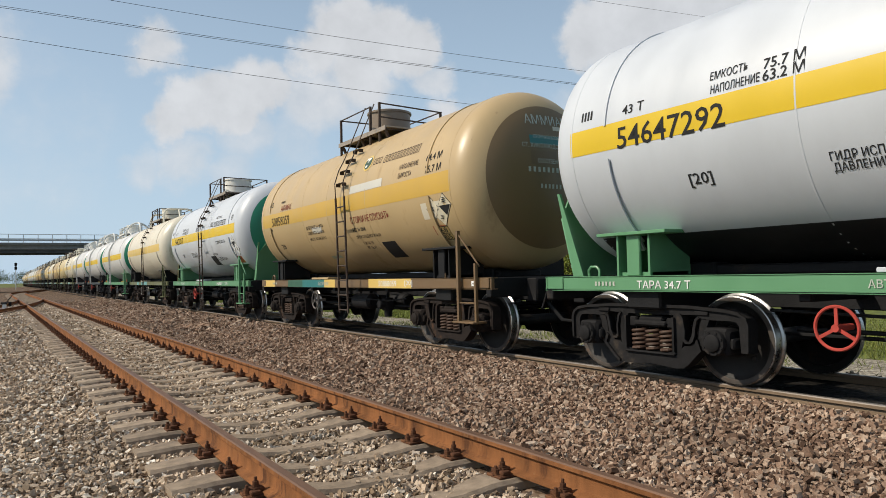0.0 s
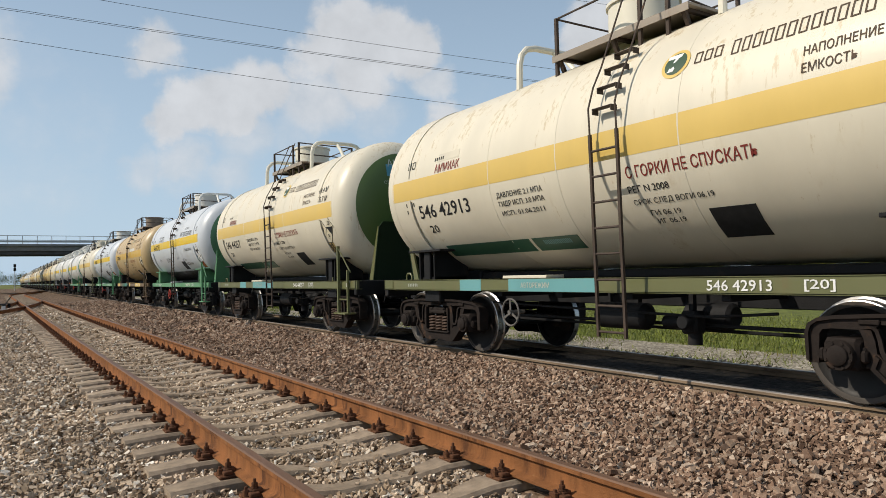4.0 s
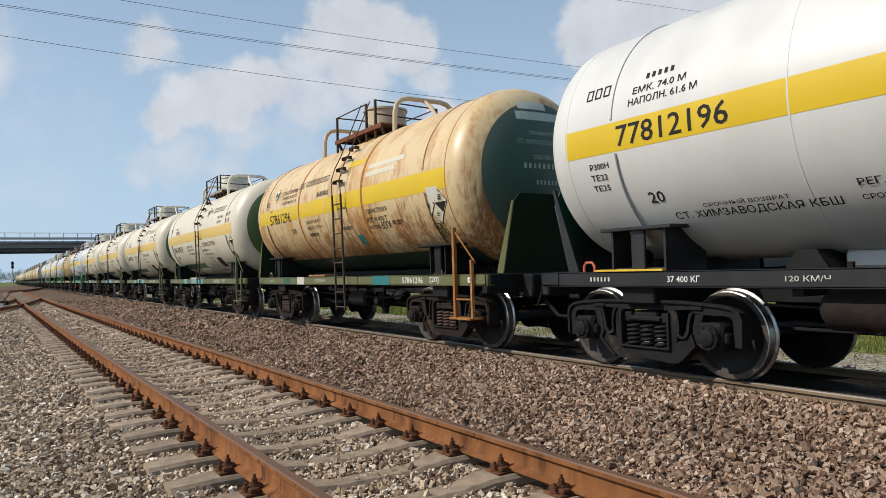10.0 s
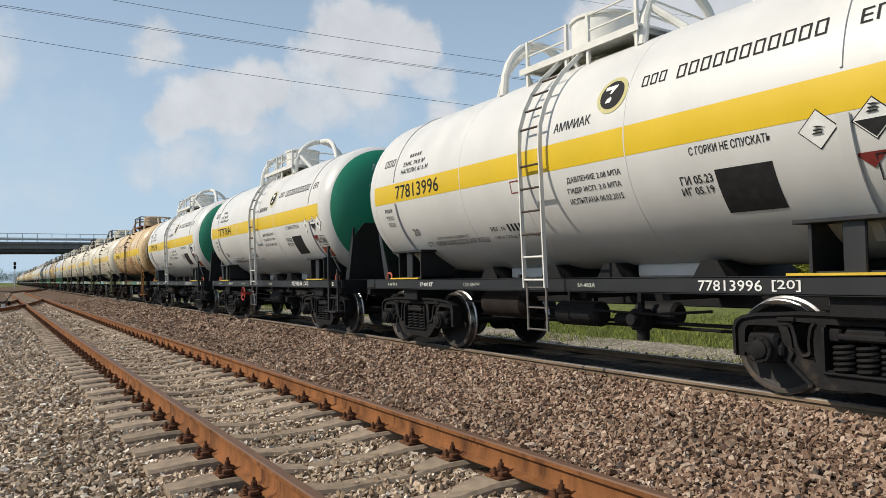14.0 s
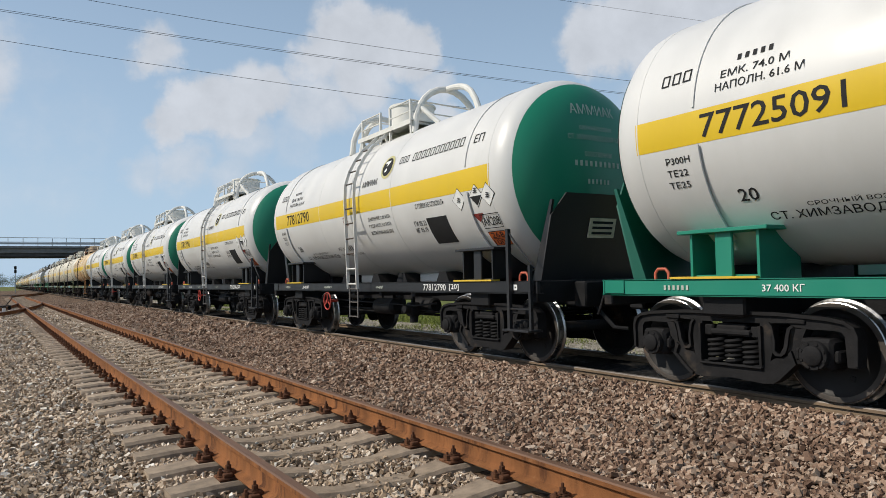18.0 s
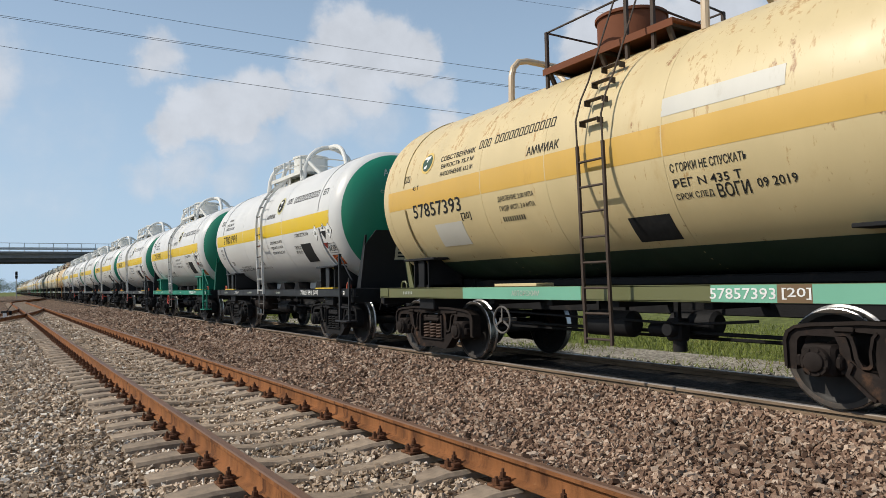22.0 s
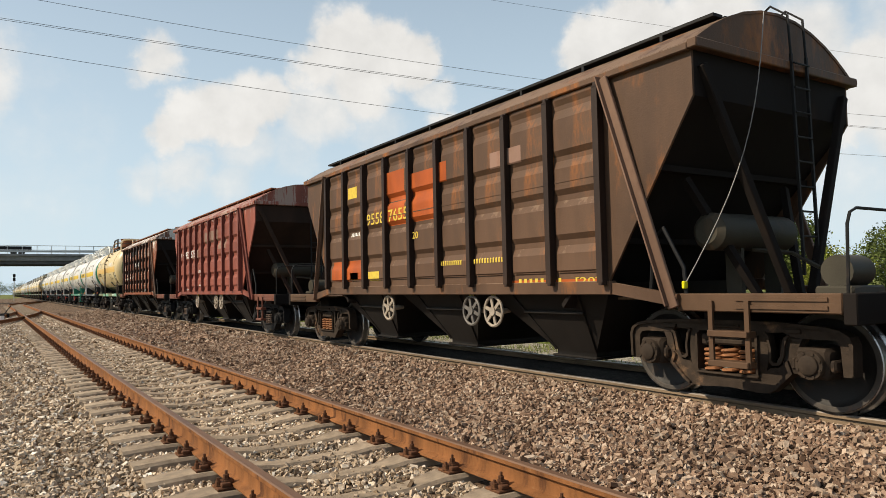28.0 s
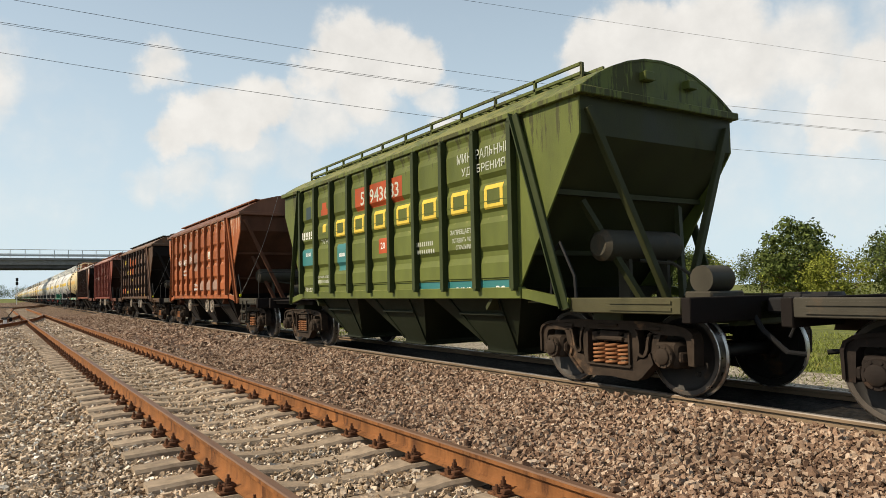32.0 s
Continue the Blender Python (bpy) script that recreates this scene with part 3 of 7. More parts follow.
def shared(key, build, mats, smooth=35.0):
    """A mesh built once for each key and set of materials."""
    names = tuple(m.name for m in (mats if isinstance(mats, (list, tuple)) else [mats]))
    if (key, names) not in cache:
        cache[key, names] = build().mesh(key, mats, smooth)
    return cache[key, names]


def wheelset_shape():
    s = Shape()
    s.lathe([(-1.06, 0), (-1.06, .065), (-.9, .065), (-.85, .085), (.85, .085), (.9, .065), (1.06, .065), (1.06, 0)], 12, "x")
    for k in (-1, 1):
        x = .795 * k
        s.slot = 0
        s.lathe([(x - .09 * k, .09), (x - .09 * k, .14), (x - .03 * k, .17), (x + .0 * k, .36), (x - .02 * k, .40), (x - .06 * k, .41)], 36, "x")
        s.lathe([(x + .09 * k, .09), (x + .09 * k, .14), (x + .035 * k, .17), (x + .03 * k, .36), (x + .055 * k, .40), (x + .063 * k, .41)], 36, "x")
        s.slot = 2
        s.lathe([(x + .063 * k, .41), (x + .066 * k, .42), (x + .066 * k, .458), (x + .063 * k, .461)], 36, "x")
        s.slot = 1
        s.lathe([(x + .063 * k, .461), (x + .058 * k, .472), (x - .035 * k, .478)], 48, "x")
        s.lathe([(x - .035 * k, .478), (x - .05 * k, .502), (x - .062 * k, .505), (x - .067 * k, .49)], 48, "x")
        s.slot = 0
        s.lathe([(x - .067 * k, .49), (x - .067 * k, .41), (x - .06 * k, .41)], 36, "x")
        for j in range(2):
            a = radians(40 + 180 * j)
            s.box(x + .02 * k - .02, x + .02 * k + .02, math.cos(a) * .27 - .03, math.cos(a) * .27 + .03, math.sin(a) * .27 - .03, math.sin(a) * .27 + .03, .01)
    return s


def side_frame_shape():
    """Cast side frame of a freight bogie, one side, its outer face at -x: arms over the axle boxes, a spring opening and two round-cornered windows."""
    s = Shape()
    x0, x1 = -.075, .06
    for k in (-1, 1):
        def P(*pts, a=x0, b=x1):
            s.prism([(y * k, z) for y, z in pts], a, b)
        P((0, .735), (0, .845), (.55, .845), (.62, .75), (.36, .735))                                        # top chord
        P((.55, .845), (1.00, .815), (1.04, .70), (.80, .70), (.68, .715), (.62, .75))                        # shoulder
        P((1.00, .815), (1.16, .785), (1.24, .735), (1.27, .66), (1.26, .38), (1.165, .38), (1.15, .65), (1.12, .69), (1.04, .70))    # nose and outer jaw
        P((.80, .70), (.70, .70), (.67, .60), (.655, .48), (.70, .37), (.755, .37), (.765, .62))              # inner jaw
        P((.335, .735), (.43, .74), (.455, .58), (.45, .44), (.42, .33), (.335, .33))                         # column
        P((.655, .50), (.70, .37), (.52, .20), (.46, .16), (.38, .20), (.42, .36), (.47, .40), (.55, .41), (.61, .45))    # diagonal
        P((0, .17), (0, .285), (.335, .33), (.44, .33), (.46, .16), (.36, .145))                              # spring seat
        # raised flanges round the outline
        P((0, .815), (0, .85), (.55, .85), (1.01, .82), (1.17, .79), (1.16, .76), (1.0, .787), (.55, .815), a=-.105, b=-.075)
        P((1.16, .79), (1.245, .74), (1.275, .66), (1.265, .40), (1.235, .40), (1.24, .655), (1.215, .72), (1.15, .765), a=-.105, b=-.075)
        P((.66, .49), (.705, .365), (.53, .20), (.46, .155), (.455, .185), (.52, .235), (.665, .375), (.63, .46), a=-.105, b=-.075)
        P((.42, .74), (.45, .70), (.475, .58), (.47, .46), (.50, .43), (.56, .43), (.60, .46), (.625, .52), (.64, .62), (.66, .69), (.69, .715), (.67, .73), (.63, .705), (.605, .62), (.59, .53), (.55, .455), (.52, .455), (.495, .48), (.50, .58), (.475, .71), (.44, .755), a=-.10, b=-.075)
        P((.335, .71), (.36, .71), (.36, .33), (.335, .33), a=-.11, b=-.075)
        s.box(-.095, -.07, min(.62 * k, .80 * k), max(.62 * k, .80 * k), .745, .79, .008)
        s.box(-.10, .05, min(.74 * k, .80 * k), max(.74 * k, .80 * k), .40, .55, .01)
    s.box(-.11, .06, -.36, .36, .285, .31, .008)
    s.box(-.105, -.07, -.16, .16, .775, .805, .008)
    return s


def axle_box_shape():
    s = Shape()
    s.box(-.16, .12, -.155, .155, -.13, .15, .03)
    s.lathe([(-.235, 0), (-.235, .075), (-.225, .09), (-.205, .095), (-.205, .128), (-.19, .135), (-.15, .135)], 20, "x")
    for j in range(8):
        a = 2 * math.pi * (j + .5) / 8
        s.lathe([(-.215, 0), (-.215, .014), (-.2, .014)], 6, "x", (0, math.cos(a) * .112, math.sin(a) * .112))
    s.box(-.14, .1, .155, .21, -.06, .05, .015)
    s.box(-.14, .1, -.21, -.155, -.06, .05, .015)
    return s


def spring_shape():
    s = Shape()
    pts = []
    for i in range(51):
        a = 2 * math.pi * i / 10
        pts.append((math.cos(a) * .082, math.sin(a) * .082, .315 + .25 * i / 50))
    return s.tube(pts, .02, 6)


def bolster_shape():
    s = Shape()
    s.box(-1.11, 1.11, -.24, .24, .595, .66, .02)
    s.box(-1.09, 1.09, -.19, .19, .62, .715, .03)
    s.box(-.9, .9, -.16, .16, .40, .55, .03)
    s.lathe([(.68, 0), (.68, .22), (.80, .22), (.80, 0)], 16, "z")
    for k in (-1, 1):
        s.box(-1.0, 1.0, .30 * k - .04, .30 * k + .04, .36, .44, .01)
        s.box(-.85, .85, .52 * k - .03, .52 * k + .03, .46, .52, .01)
        for x in (-.795, .795):
            s.box(x - .04, x + .04, min(.40 * k, .45 * k), max(.40 * k, .45 * k), .32, .66, .015)
    for k in (-1, 1):       # wedge and spring cup seen in the frame's window
        s.box(-1.08, -.95, k * .27 - .055, k * .27 + .055, .58, .70, .015)
        s.box(.95, 1.08, k * .27 - .055, k * .27 + .055, .58, .70, .015)
    return s


wheelsets = []


def add_bogie(wagon, y, cast, spring_mat, live):
    bogie = part("bogie", shared("bolster", bolster_shape, cast), None, wagon, at=(0, y, 0))
    for k, turn in ((-1, 0), (1, 180)):
        fr = part("side_frame", shared("side_frame", side_frame_shape, cast), None, bogie, at=(1.018 * k, 0, 0))
        fr.rotation_euler = (0, 0, radians(turn))
        for yy in (-.205, 0, .205):
            part("coil_spring", shared("coil_spring", spring_shape, spring_mat), None, bogie, at=(1.03 * k, yy, 0))
        for yy in (-AXLE / 2, AXLE / 2):
            bx = part("axle_box", shared("axle_box", axle_box_shape, cast), None, bogie, at=(1.018 * k, yy, WHEEL))
            bx.rotation_euler = (0, 0, radians(turn))
    for yy in (-AXLE / 2, AXLE / 2):
        w = part("wheelset", shared("wheelset", wheelset_shape, [M["wheel_disc"], M["tread"], M["wheel_rim"]]), None, bogie, "dark wheels with bright worn treads", at=(0, yy, WHEEL))
        if live:
            wheelsets.append(w)
    return bogie


def on_tank(y, angle, off=0.0):
    a = radians(angle)
    r = R_TANK + off
    return Vector((-math.cos(a) * r, y, Z_TANK + math.sin(a) * r))


def patch(s, y0, y1, a0, a1, off=.002, n=10):
    """A thin painted or plated field on the tank between two places and two angles."""
    k = max(2, int(abs(a1 - a0) / 2))
    s.lathe([(y0, R_TANK + off - .006), (y0, R_TANK + off), (y1, R_TANK + off), (y1, R_TANK + off - .006)], k, "y", (0, 0, Z_TANK), a0, a1)


def head_profile(y0, sign, u0=0.0, u1=1.0, off=0.0, n=12):
    out = []
    for i in range(n + 1):
        u = u0 + (u1 - u0) * i / n
        u = math.sin(u * math.pi / 2) if u0 == 0 and u1 == 1 else u
        out.append((y0 + sign * (HEAD * u + off * u), (R_TANK + off) * max(0, 1 - u ** 2.5) ** (1 / 2.3)))
    return out


def shell_shape():
    s = Shape()
    s.lathe(head_profile(-HALF_TANK, -1)[::-1] + [(-2.2, R_TANK), (0, R_TANK), (2.2, R_TANK)] + head_profile(HALF_TANK, 1), 96, "y", (0, 0, Z_TANK))
    return s


def tank_end_shape(sign, u0):
    def build():
        s = Shape()
        n = 10
        prof = []
        for i in range(n + 1):
            u = u0 + (1 - u0) * math.sin(i / n * math.pi / 2)
            prof.append((sign * (HALF_TANK + HEAD * u + .006), (R_TANK + .006) * max(0, 1 - u ** 2.5) ** (1 / 2.3)))
        s.lathe(prof, 64, "y", (0, 0, Z_TANK))
        return s
    return build


def ring_shape(y, w=.03, off=.008):
    def build():
        s = Shape()
        return s.lathe([(y - w / 2, R_TANK - .004), (y - w / 4, R_TANK + off), (y + w / 4, R_TANK + off), (y + w / 2, R_TANK - .004)], 64, "y", (0, 0, Z_TANK))
    return build


def writing(text, height, width):
    """Flat outline text as vertices and faces, centred, of a given height and width."""
    cu = bpy.data.curves.new("t", "FONT")
    cu.body, cu.size, cu.align_x, cu.align_y = text, 1.0, "LEFT", "BOTTOM"
    cu.resolution_u = 2
    cu.offset = .008
    ob = bpy.data.objects.new("t", cu)
    me = bpy.data.meshes.new_from_object(ob)
    bm = bmesh.new()
    bm.from_mesh(me)
    xs, ys = [v.co.x for v in bm.verts], [v.co.y for v in bm.verts]
    x0, x1, y0, y1 = min(xs), max(xs), min(ys), max(ys)
    for v in bm.verts:
        v.co = ((v.co.x - (x0 + x1) / 2) / (x1 - x0) * width, (v.co.y - (y0 + y1) / 2) / (y1 - y0) * height, 0)
    if height > .12:
        for i in range(-2, 3):
            g = list(bm.verts) + list(bm.edges) + list(bm.faces)
            bmesh.ops.bisect_plane(bm, geom=g, plane_co=(0, height * i / 5, 0), plane_no=(0, 1, 0))
    bm.verts.index_update()
    v = [tuple(p.co) for p in bm.verts]
    f = [tuple(p.index for p in q.verts) for q in bm.faces]
    bm.free()
    bpy.data.objects.remove(ob)
    bpy.data.curves.remove(cu)
    bpy.data.meshes.remove(me)
    return v, f


def bars(count, height, width):
    """Unreadable or private writing: plain upright bars that fill the words' place."""
    w = width / count
    v, f = [], []
    for i in range(count):
        a = -width / 2 + i * w
        b = a + w * .5
        for j in range(3):
            y0, y1 = -height / 2 + height * j / 3, -height / 2 + height * (j + 1) / 3
            k = len(v)
            v += [(a, y0, 0), (b, y0, 0), (b, y1, 0), (a, y1, 0)]
            f.append((k, k + 1, k + 2, k + 3))
    return v, f


def blocks(count, height, width, bold=.13, fill=.72):
    """Plain hollow blocks in place of a firm's name."""
    w = width / count
    v, f = [], []
    for i in range(count):
        a, b = -width / 2 + i * w, -width / 2 + i * w + w * fill
        t = min(height, w) * bold
        for x0, x1, y0, y1 in ((a, b, -height / 2, -height / 2 + t), (a, b, height / 2 - t, height / 2), (a, a + t, -height / 2 + t, 0), (a, a + t, 0, height / 2 - t), (b - t, b, -height / 2 + t, 0), (b - t, b, 0, height / 2 - t)):
            k = len(v)
            v += [(x0, y0, 0), (x1, y0, 0), (x1, y1, 0), (x0, y1, 0)]
            f.append((k, k + 1, k + 2, k + 3))
    return v, f


def grid(width, height):
    """A plain field cut into cells, so that it can follow a dished end."""
    v, f = [], []
    for i in range(9):
        for j in range(4):
            v.append((-width / 2 + width * i / 8, -height / 2 + height * j / 3, 0))
    for i in range(8):
        for j in range(3):
            f.append((i * 4 + j, i * 4 + 4 + j, i * 4 + 5 + j, i * 4 + 1 + j))
    return v, f


def letter_on_tank(vf, y, angle, off=.005):
    """Wraps flat writing round the tank: its x runs to -y, its y up round the shell."""
    s = Shape()
    s.add([on_tank(y - a, angle + math.degrees(b / R_TANK), off) for a, b, _ in vf[0]], vf[1])
    return s


def letter_on_side(vf, x, y, z):
    s = Shape()
    s.add([(x, y - a, z + b) for a, b, _ in vf[0]], vf[1])
    return s


def letter_on_end(vf, x, z):
    """Laid on the dished rear end of the tank."""
    s = Shape()
    out = []
    for a, b, _ in vf[0]:
        r = min(.99, math.hypot(x + a, z + b - Z_TANK) / R_TANK)
        out.append((x + a, -(HALF_TANK + HEAD * (1 - r ** 2.3) ** .4) - .012, z + b))
    return s.add(out, vf[1])


def coupler_shape():
    s = Shape()
    s.box(-.09, .09, 5.35, 5.75, .93, 1.10, .02)
    s.box(-.19, .19, 5.72, 5.98, .86, 1.16, .04)
    s.box(-.20, -.06, 5.90, 6.08, .88, 1.14, .04)
    s.box(.08, .22, 5.86, 6.00, .88, 1.14, .04)
    s.tube([(.3, 5.45, .95), (.34, 5.6, .75), (.3, 5.85, .52), (.2, 6.0, .50)], .03, 8)
    s.rod((-.1, 5.5, 1.10), (-1.2, 5.46, 1.0), .014, 6)
    s.tube([(-1.2, 5.46, 1.0), (-1.22, 5.5, .86), (-1.22, 5.55, .76)], .014, 6)
    return s


def coupler_rear():
    return coupler_shape().moved(Matrix.Rotation(math.pi, 4, "Z"))


def underframe_shape(deep):
    s = Shape()
    # black filler added in the gap below the tank, which lies in shade
    if deep:
        s.box(-.45, .45, -4.5, 4.5, 1.17, 1.285, .02)
    s.box(-.22, -.14, -5.7, 5.7, .80, 1.09, .01)
    s.box(.14, .22, -5.7, 5.7, .80, 1.09, .01)
    s.box(-.25, .25, -5.7, 5.7, 1.08, 1.10)
    s.box(-.30, .30, -4.9, 4.9, 1.10, 1.17, .02)
    for y in PIVOTS:
        s.box(-.5, .5, y - .45, y + .45, 1.10, 1.32, .02)
    for y in PIVOTS:
        s.box(-SILL + .08, SILL - .08, y - .25, y + .25, .80, 1.11, .02)
    for y in (-1.9, -.6, .6, 1.9):
        s.box(-SILL + .08, SILL - .08, y - .06, y + .06, .92, 1.11, .01)
    for k in (-1, 1):
        s.box(-SILL, SILL, 5.32 * k - .07, 5.32 * k + .07, .88, 1.18, .015)
        s.box(-.6, .6, 5.5 * k - .12, 5.5 * k + .12, .80, 1.16, .02)
    return s


def sill_shape():
    """Channel-section side sill, open to the middle, with end step plates."""
    s = Shape()
    s.box(-.03, .03, -5.40, 5.40, 0, .18, .006)
    s.box(-.03, .09, -5.40, 5.40, .165, .18)
    s.box(-.03, .09, -5.40, 5.40, 0, .015)
    for y in (-5.2, 5.2):
        s.box(-.042, -.028, y - .15, y + .15, .02, .17, .005)
    return s


def hook_shape():
    s = Shape()
    return s.tube([(0, -.09, 0), (0, -.09, .07), (0, -.05, .115), (0, .05, .115), (0, .09, .07), (0, .09, 0)], .018, 6)


def brake_gear_shape():
    s = Shape()
    s.lathe([(-1.52, 0), (-1.52, .11), (-1.48, .15), (-.92, .15), (-.88, .11), (-.88, 0)], 16, "y", (-.5, 0, .72))
    s.rod((-.66, -2.6, .62), (-.66, 2.3, .62), .022, 6)
    s.rod((-.4, -2.7, .54), (-.4, 2.7, .54), .02, 6)
    s.tube([(-.95, -2.3, .80), (-.95, -1.5, .74), (-.95, .8, .78), (-.95, 2.4, .82)], .016, 6)
    s.bar((-.75, -.35, .54), (-.75, -.35, 1.02), .05, .05)
    return s


def air_tank_shape():
    s = Shape()
    s.lathe([(-.42, 0), (-.42, .10), (-.36, .165), (.36, .165), (.42, .10), (.42, 0)], 20, "y")
    s.box(-.02, .02, -.25, -.21, .1, .36)
    s.box(-.02, .02, .21, .25, .1, .36)
    return s


def valve_shape():
    s = Shape()
    s.box(-.10, .10, -.11, .11, -.14, .12, .03)
    s.lathe([(-.2, 0), (-.2, .07), (-.17, .09), (.05, .09)], 14, "x")
    s.lathe([(-.26, 0), (-.26, .08), (-.12, .08)], 12, "z", (0, -.02, 0))
    s.lathe([(-.2, .05), (-.2, .075), (.2, .075), (.2, .05)], 12, "y", (0.02, .2, -.02))
    s.box(-.03, .03, -.03, .03, .1, .34)
    return s


def handwheel_shape(r=.19, spokes=3):
    s = Shape()
    n = 28
    s.tube([(0, math.cos(2 * math.pi * i / n) * r, math.sin(2 * math.pi * i / n) * r) for i in range(n)], .016, 7, closed=True)
    for k in range(spokes):
        a = math.pi / 2 + 2 * math.pi * k / spokes
        s.bar((0, 0, 0), (0, math.cos(a) * r, math.sin(a) * r), .03, .014, (1, 0, 0))
    s.lathe([(-.03, 0), (-.03, .035), (.25, .03), (.25, 0)], 10, "x")
    return s


def saddle_shape(wide):
    """Welded bracket between side sill and tank, with its shelf and web."""
    def build():
        s = Shape()
        w = wide / 2
        for y in (-w, w - .03):
            s.prism([(-1.24, 1.18), (-.55, 1.18), (-.55, 1.38), (-.96, 1.65), (-1.24, 1.65)], y, y + .03, "xz")
        s.box(-1.30, -.92, -.52, .52, 1.65, 1.69, .006)
        s.box(-1.24, -1.20, -.10, .10, 1.18, 1.66, .01)
        s.box(-1.20, -.6, -w, w, 1.18, 1.22)
        return s
    return build


def strap_shape():
    s = Shape()
    s.lathe([(-.055, R_TANK + .012), (-.055, R_TANK + .034), (.055, R_TANK + .034), (.055, R_TANK + .012), (-.055, R_TANK + .012)], 14, "y", (0, 0, Z_TANK), -52, -9)
    s.lathe([(-.055, R_TANK + .012), (-.055, R_TANK + .034), (.055, R_TANK + .034), (.055, R_TANK + .012), (-.055, R_TANK + .012)], 14, "y", (0, 0, Z_TANK), 189, 232)
    s.lathe([(-.011, R_TANK), (-.011, R_TANK + .016), (.011, R_TANK + .016), (.011, R_TANK)], 40, "y", (0, 0, Z_TANK), 6, 174)
    s.bar(on_tank(0, -48, .03), on_tank(0, -55, .09), .09, .03)
    return s


CREST = Z_TANK + R_TANK


def on_top(x):
    return Z_TANK + math.sqrt(R_TANK ** 2 - x * x) - .02


def guard_shape():
    """Safety arch of bent pipe across the tank's crest."""
    s = Shape()
    foot, h = on_top(.72), CREST + .50
    side = [(-.72, 0, foot), (-.70, .01, h - .30), (-.66, .01, h - .15), (-.55, .02, h - .04), (-.38, .02, h)]
    return s.tube(side + [(-x, y, z) for x, y, z in side[::-1]], .05, 10)


def guard_brace_shape():
    return Shape().tube([(0, .02, CREST + .48), (-.04, -.30, CREST + .28), (-.06, -.60, CREST - .02)], .042, 8)


def guard_new_shape():
    """Heavy half-round pipe arch across the crest."""
    s = Shape()
    foot = on_top(.75)
    pts = [(-.75, 0, foot)] + [(-math.cos(math.pi * i / 12) * .73, 0, foot + .12 + math.sin(math.pi * i / 12) * (CREST + .70 - foot - .12)) for i in range(13)] + [(.75, 0, foot)]
    return s.tube(pts, .066, 10)


def guard_leg_shape():
    """Leg from the top of a heavy arch back to the crest."""
    s = Shape()
    pts = [(0, -1.12 * u, CREST - .02 + .72 * (1 - u * u * .35 - u ** 6 * .65)) for u in (0, .15, .3, .45, .6, .75, .88, .96, 1)]
    return s.tube(pts, .06, 10)


def guard_stay_shape():
    return Shape().tube([(-.62, 0, CREST + .30), (-.54, -.22, CREST + .10), (-.45, -.42, on_top(.45))], .05, 8)


def dome_shape():
    s = Shape()
    return s.lathe([(CREST - .1, .47), (CREST + .10, .47), (CREST + .10, .51), (CREST + .15, .51), (CREST + .15, .47), (CREST + .60, .47), (CREST + .60, .50), (CREST + .64, .50), (CREST + .66, .44), (CREST + .68, 0)], 32, "z")


def deck_shape():
    """Chequered deck round the dome, folded down at its edges."""
    s = Shape()
    s.prism([(-.85, -.06), (-.835, -.06), (-.835, 0), (.835, 0), (.835, -.06), (.85, -.06), (.85, .03), (-.85, .03)], -1.3, 1.0, "xz")
    return s.moved(Matrix.Translation((0, 0, CREST + .01)))


def bracket_shape():
    s = Shape()
    s.box(-.82, .82, -.03, .03, CREST - .03, CREST + .01)
    for k in (-1, 1):
        s.bar((.82 * k, 0, CREST + .02), (.70 * k, 0, on_top(.72)), .05, .05)
    return s


def railing_post_shape(h):
    return lambda: Shape().bar((0, 0, on_top(.8)), (0, 0, CREST + h + .01), .045, .045)


def rail_run(*pts):
    def build():
        return Shape().tube(pts, .016, 6)
    return build


def ladder_shapes(fresh):
    """Stringers and rung places of the side ladder that climbs over the tank's shoulder."""
    half = .21
    strings = []
    low, side = -1.52, -R_TANK - .08
    for y in (-half, half):
        st = Shape()
        pts = [(low, y, 1.06 if fresh else .50), (side, y, 2.55), (side - .01, y, 2.86)]
        arc = [tuple(on_tank(y, a, .12)) for a in (14, 24, 34, 44, 54)]
        if fresh:
            arc += [tuple(on_tank(y, 62, .16))]
            for p, q in zip(pts + arc, (pts + arc)[1:]):
                st.bar(p, q, .022, .06, (1, 0, 0))
        else:
            for p, q in zip(pts, pts[1:]):
                st.bar(p, q, .034, .034, (1, 0, 0))
            st.tube([pts[-1]] + [tuple(on_tank(y, a, .15)) for a in (14, 24, 34)] + [(-.85, y, CREST + .57)], .012, 6)
        strings.append(st)
    rungs = []
    for i in range(8):
        z = .56 + i * .30
        u = min(1, (z - .5) / 2.05)
        rungs.append(((low + (side - low) * u, 0, z), 0))
    for a in (14, 24, 34, 44):
        rungs.append((tuple(on_tank(0, a, .10)), a))
    return strings, rungs


def lower_ladder_shape():
    """Slender swung-out foot of the newer side ladder."""
    s = Shape()
    for y in (-.19, .19):
        s.bar((-1.50, y, 1.2), (-1.53, y - .05, .50), .03, .022, (1, 0, 0))
    return s


def rung_low():
    return Shape().rod((0, -.20, 0), (0, .20, 0), .015, 7)


def rung_step():
    s = Shape()
    s.box(-.05, .05, -.15, .15, -.014, .0, .004)
    s.box(-.05, .05, -.15, -.14, -.07, 0)
    s.box(-.05, .05, .14, .15, -.07, 0)
    return s


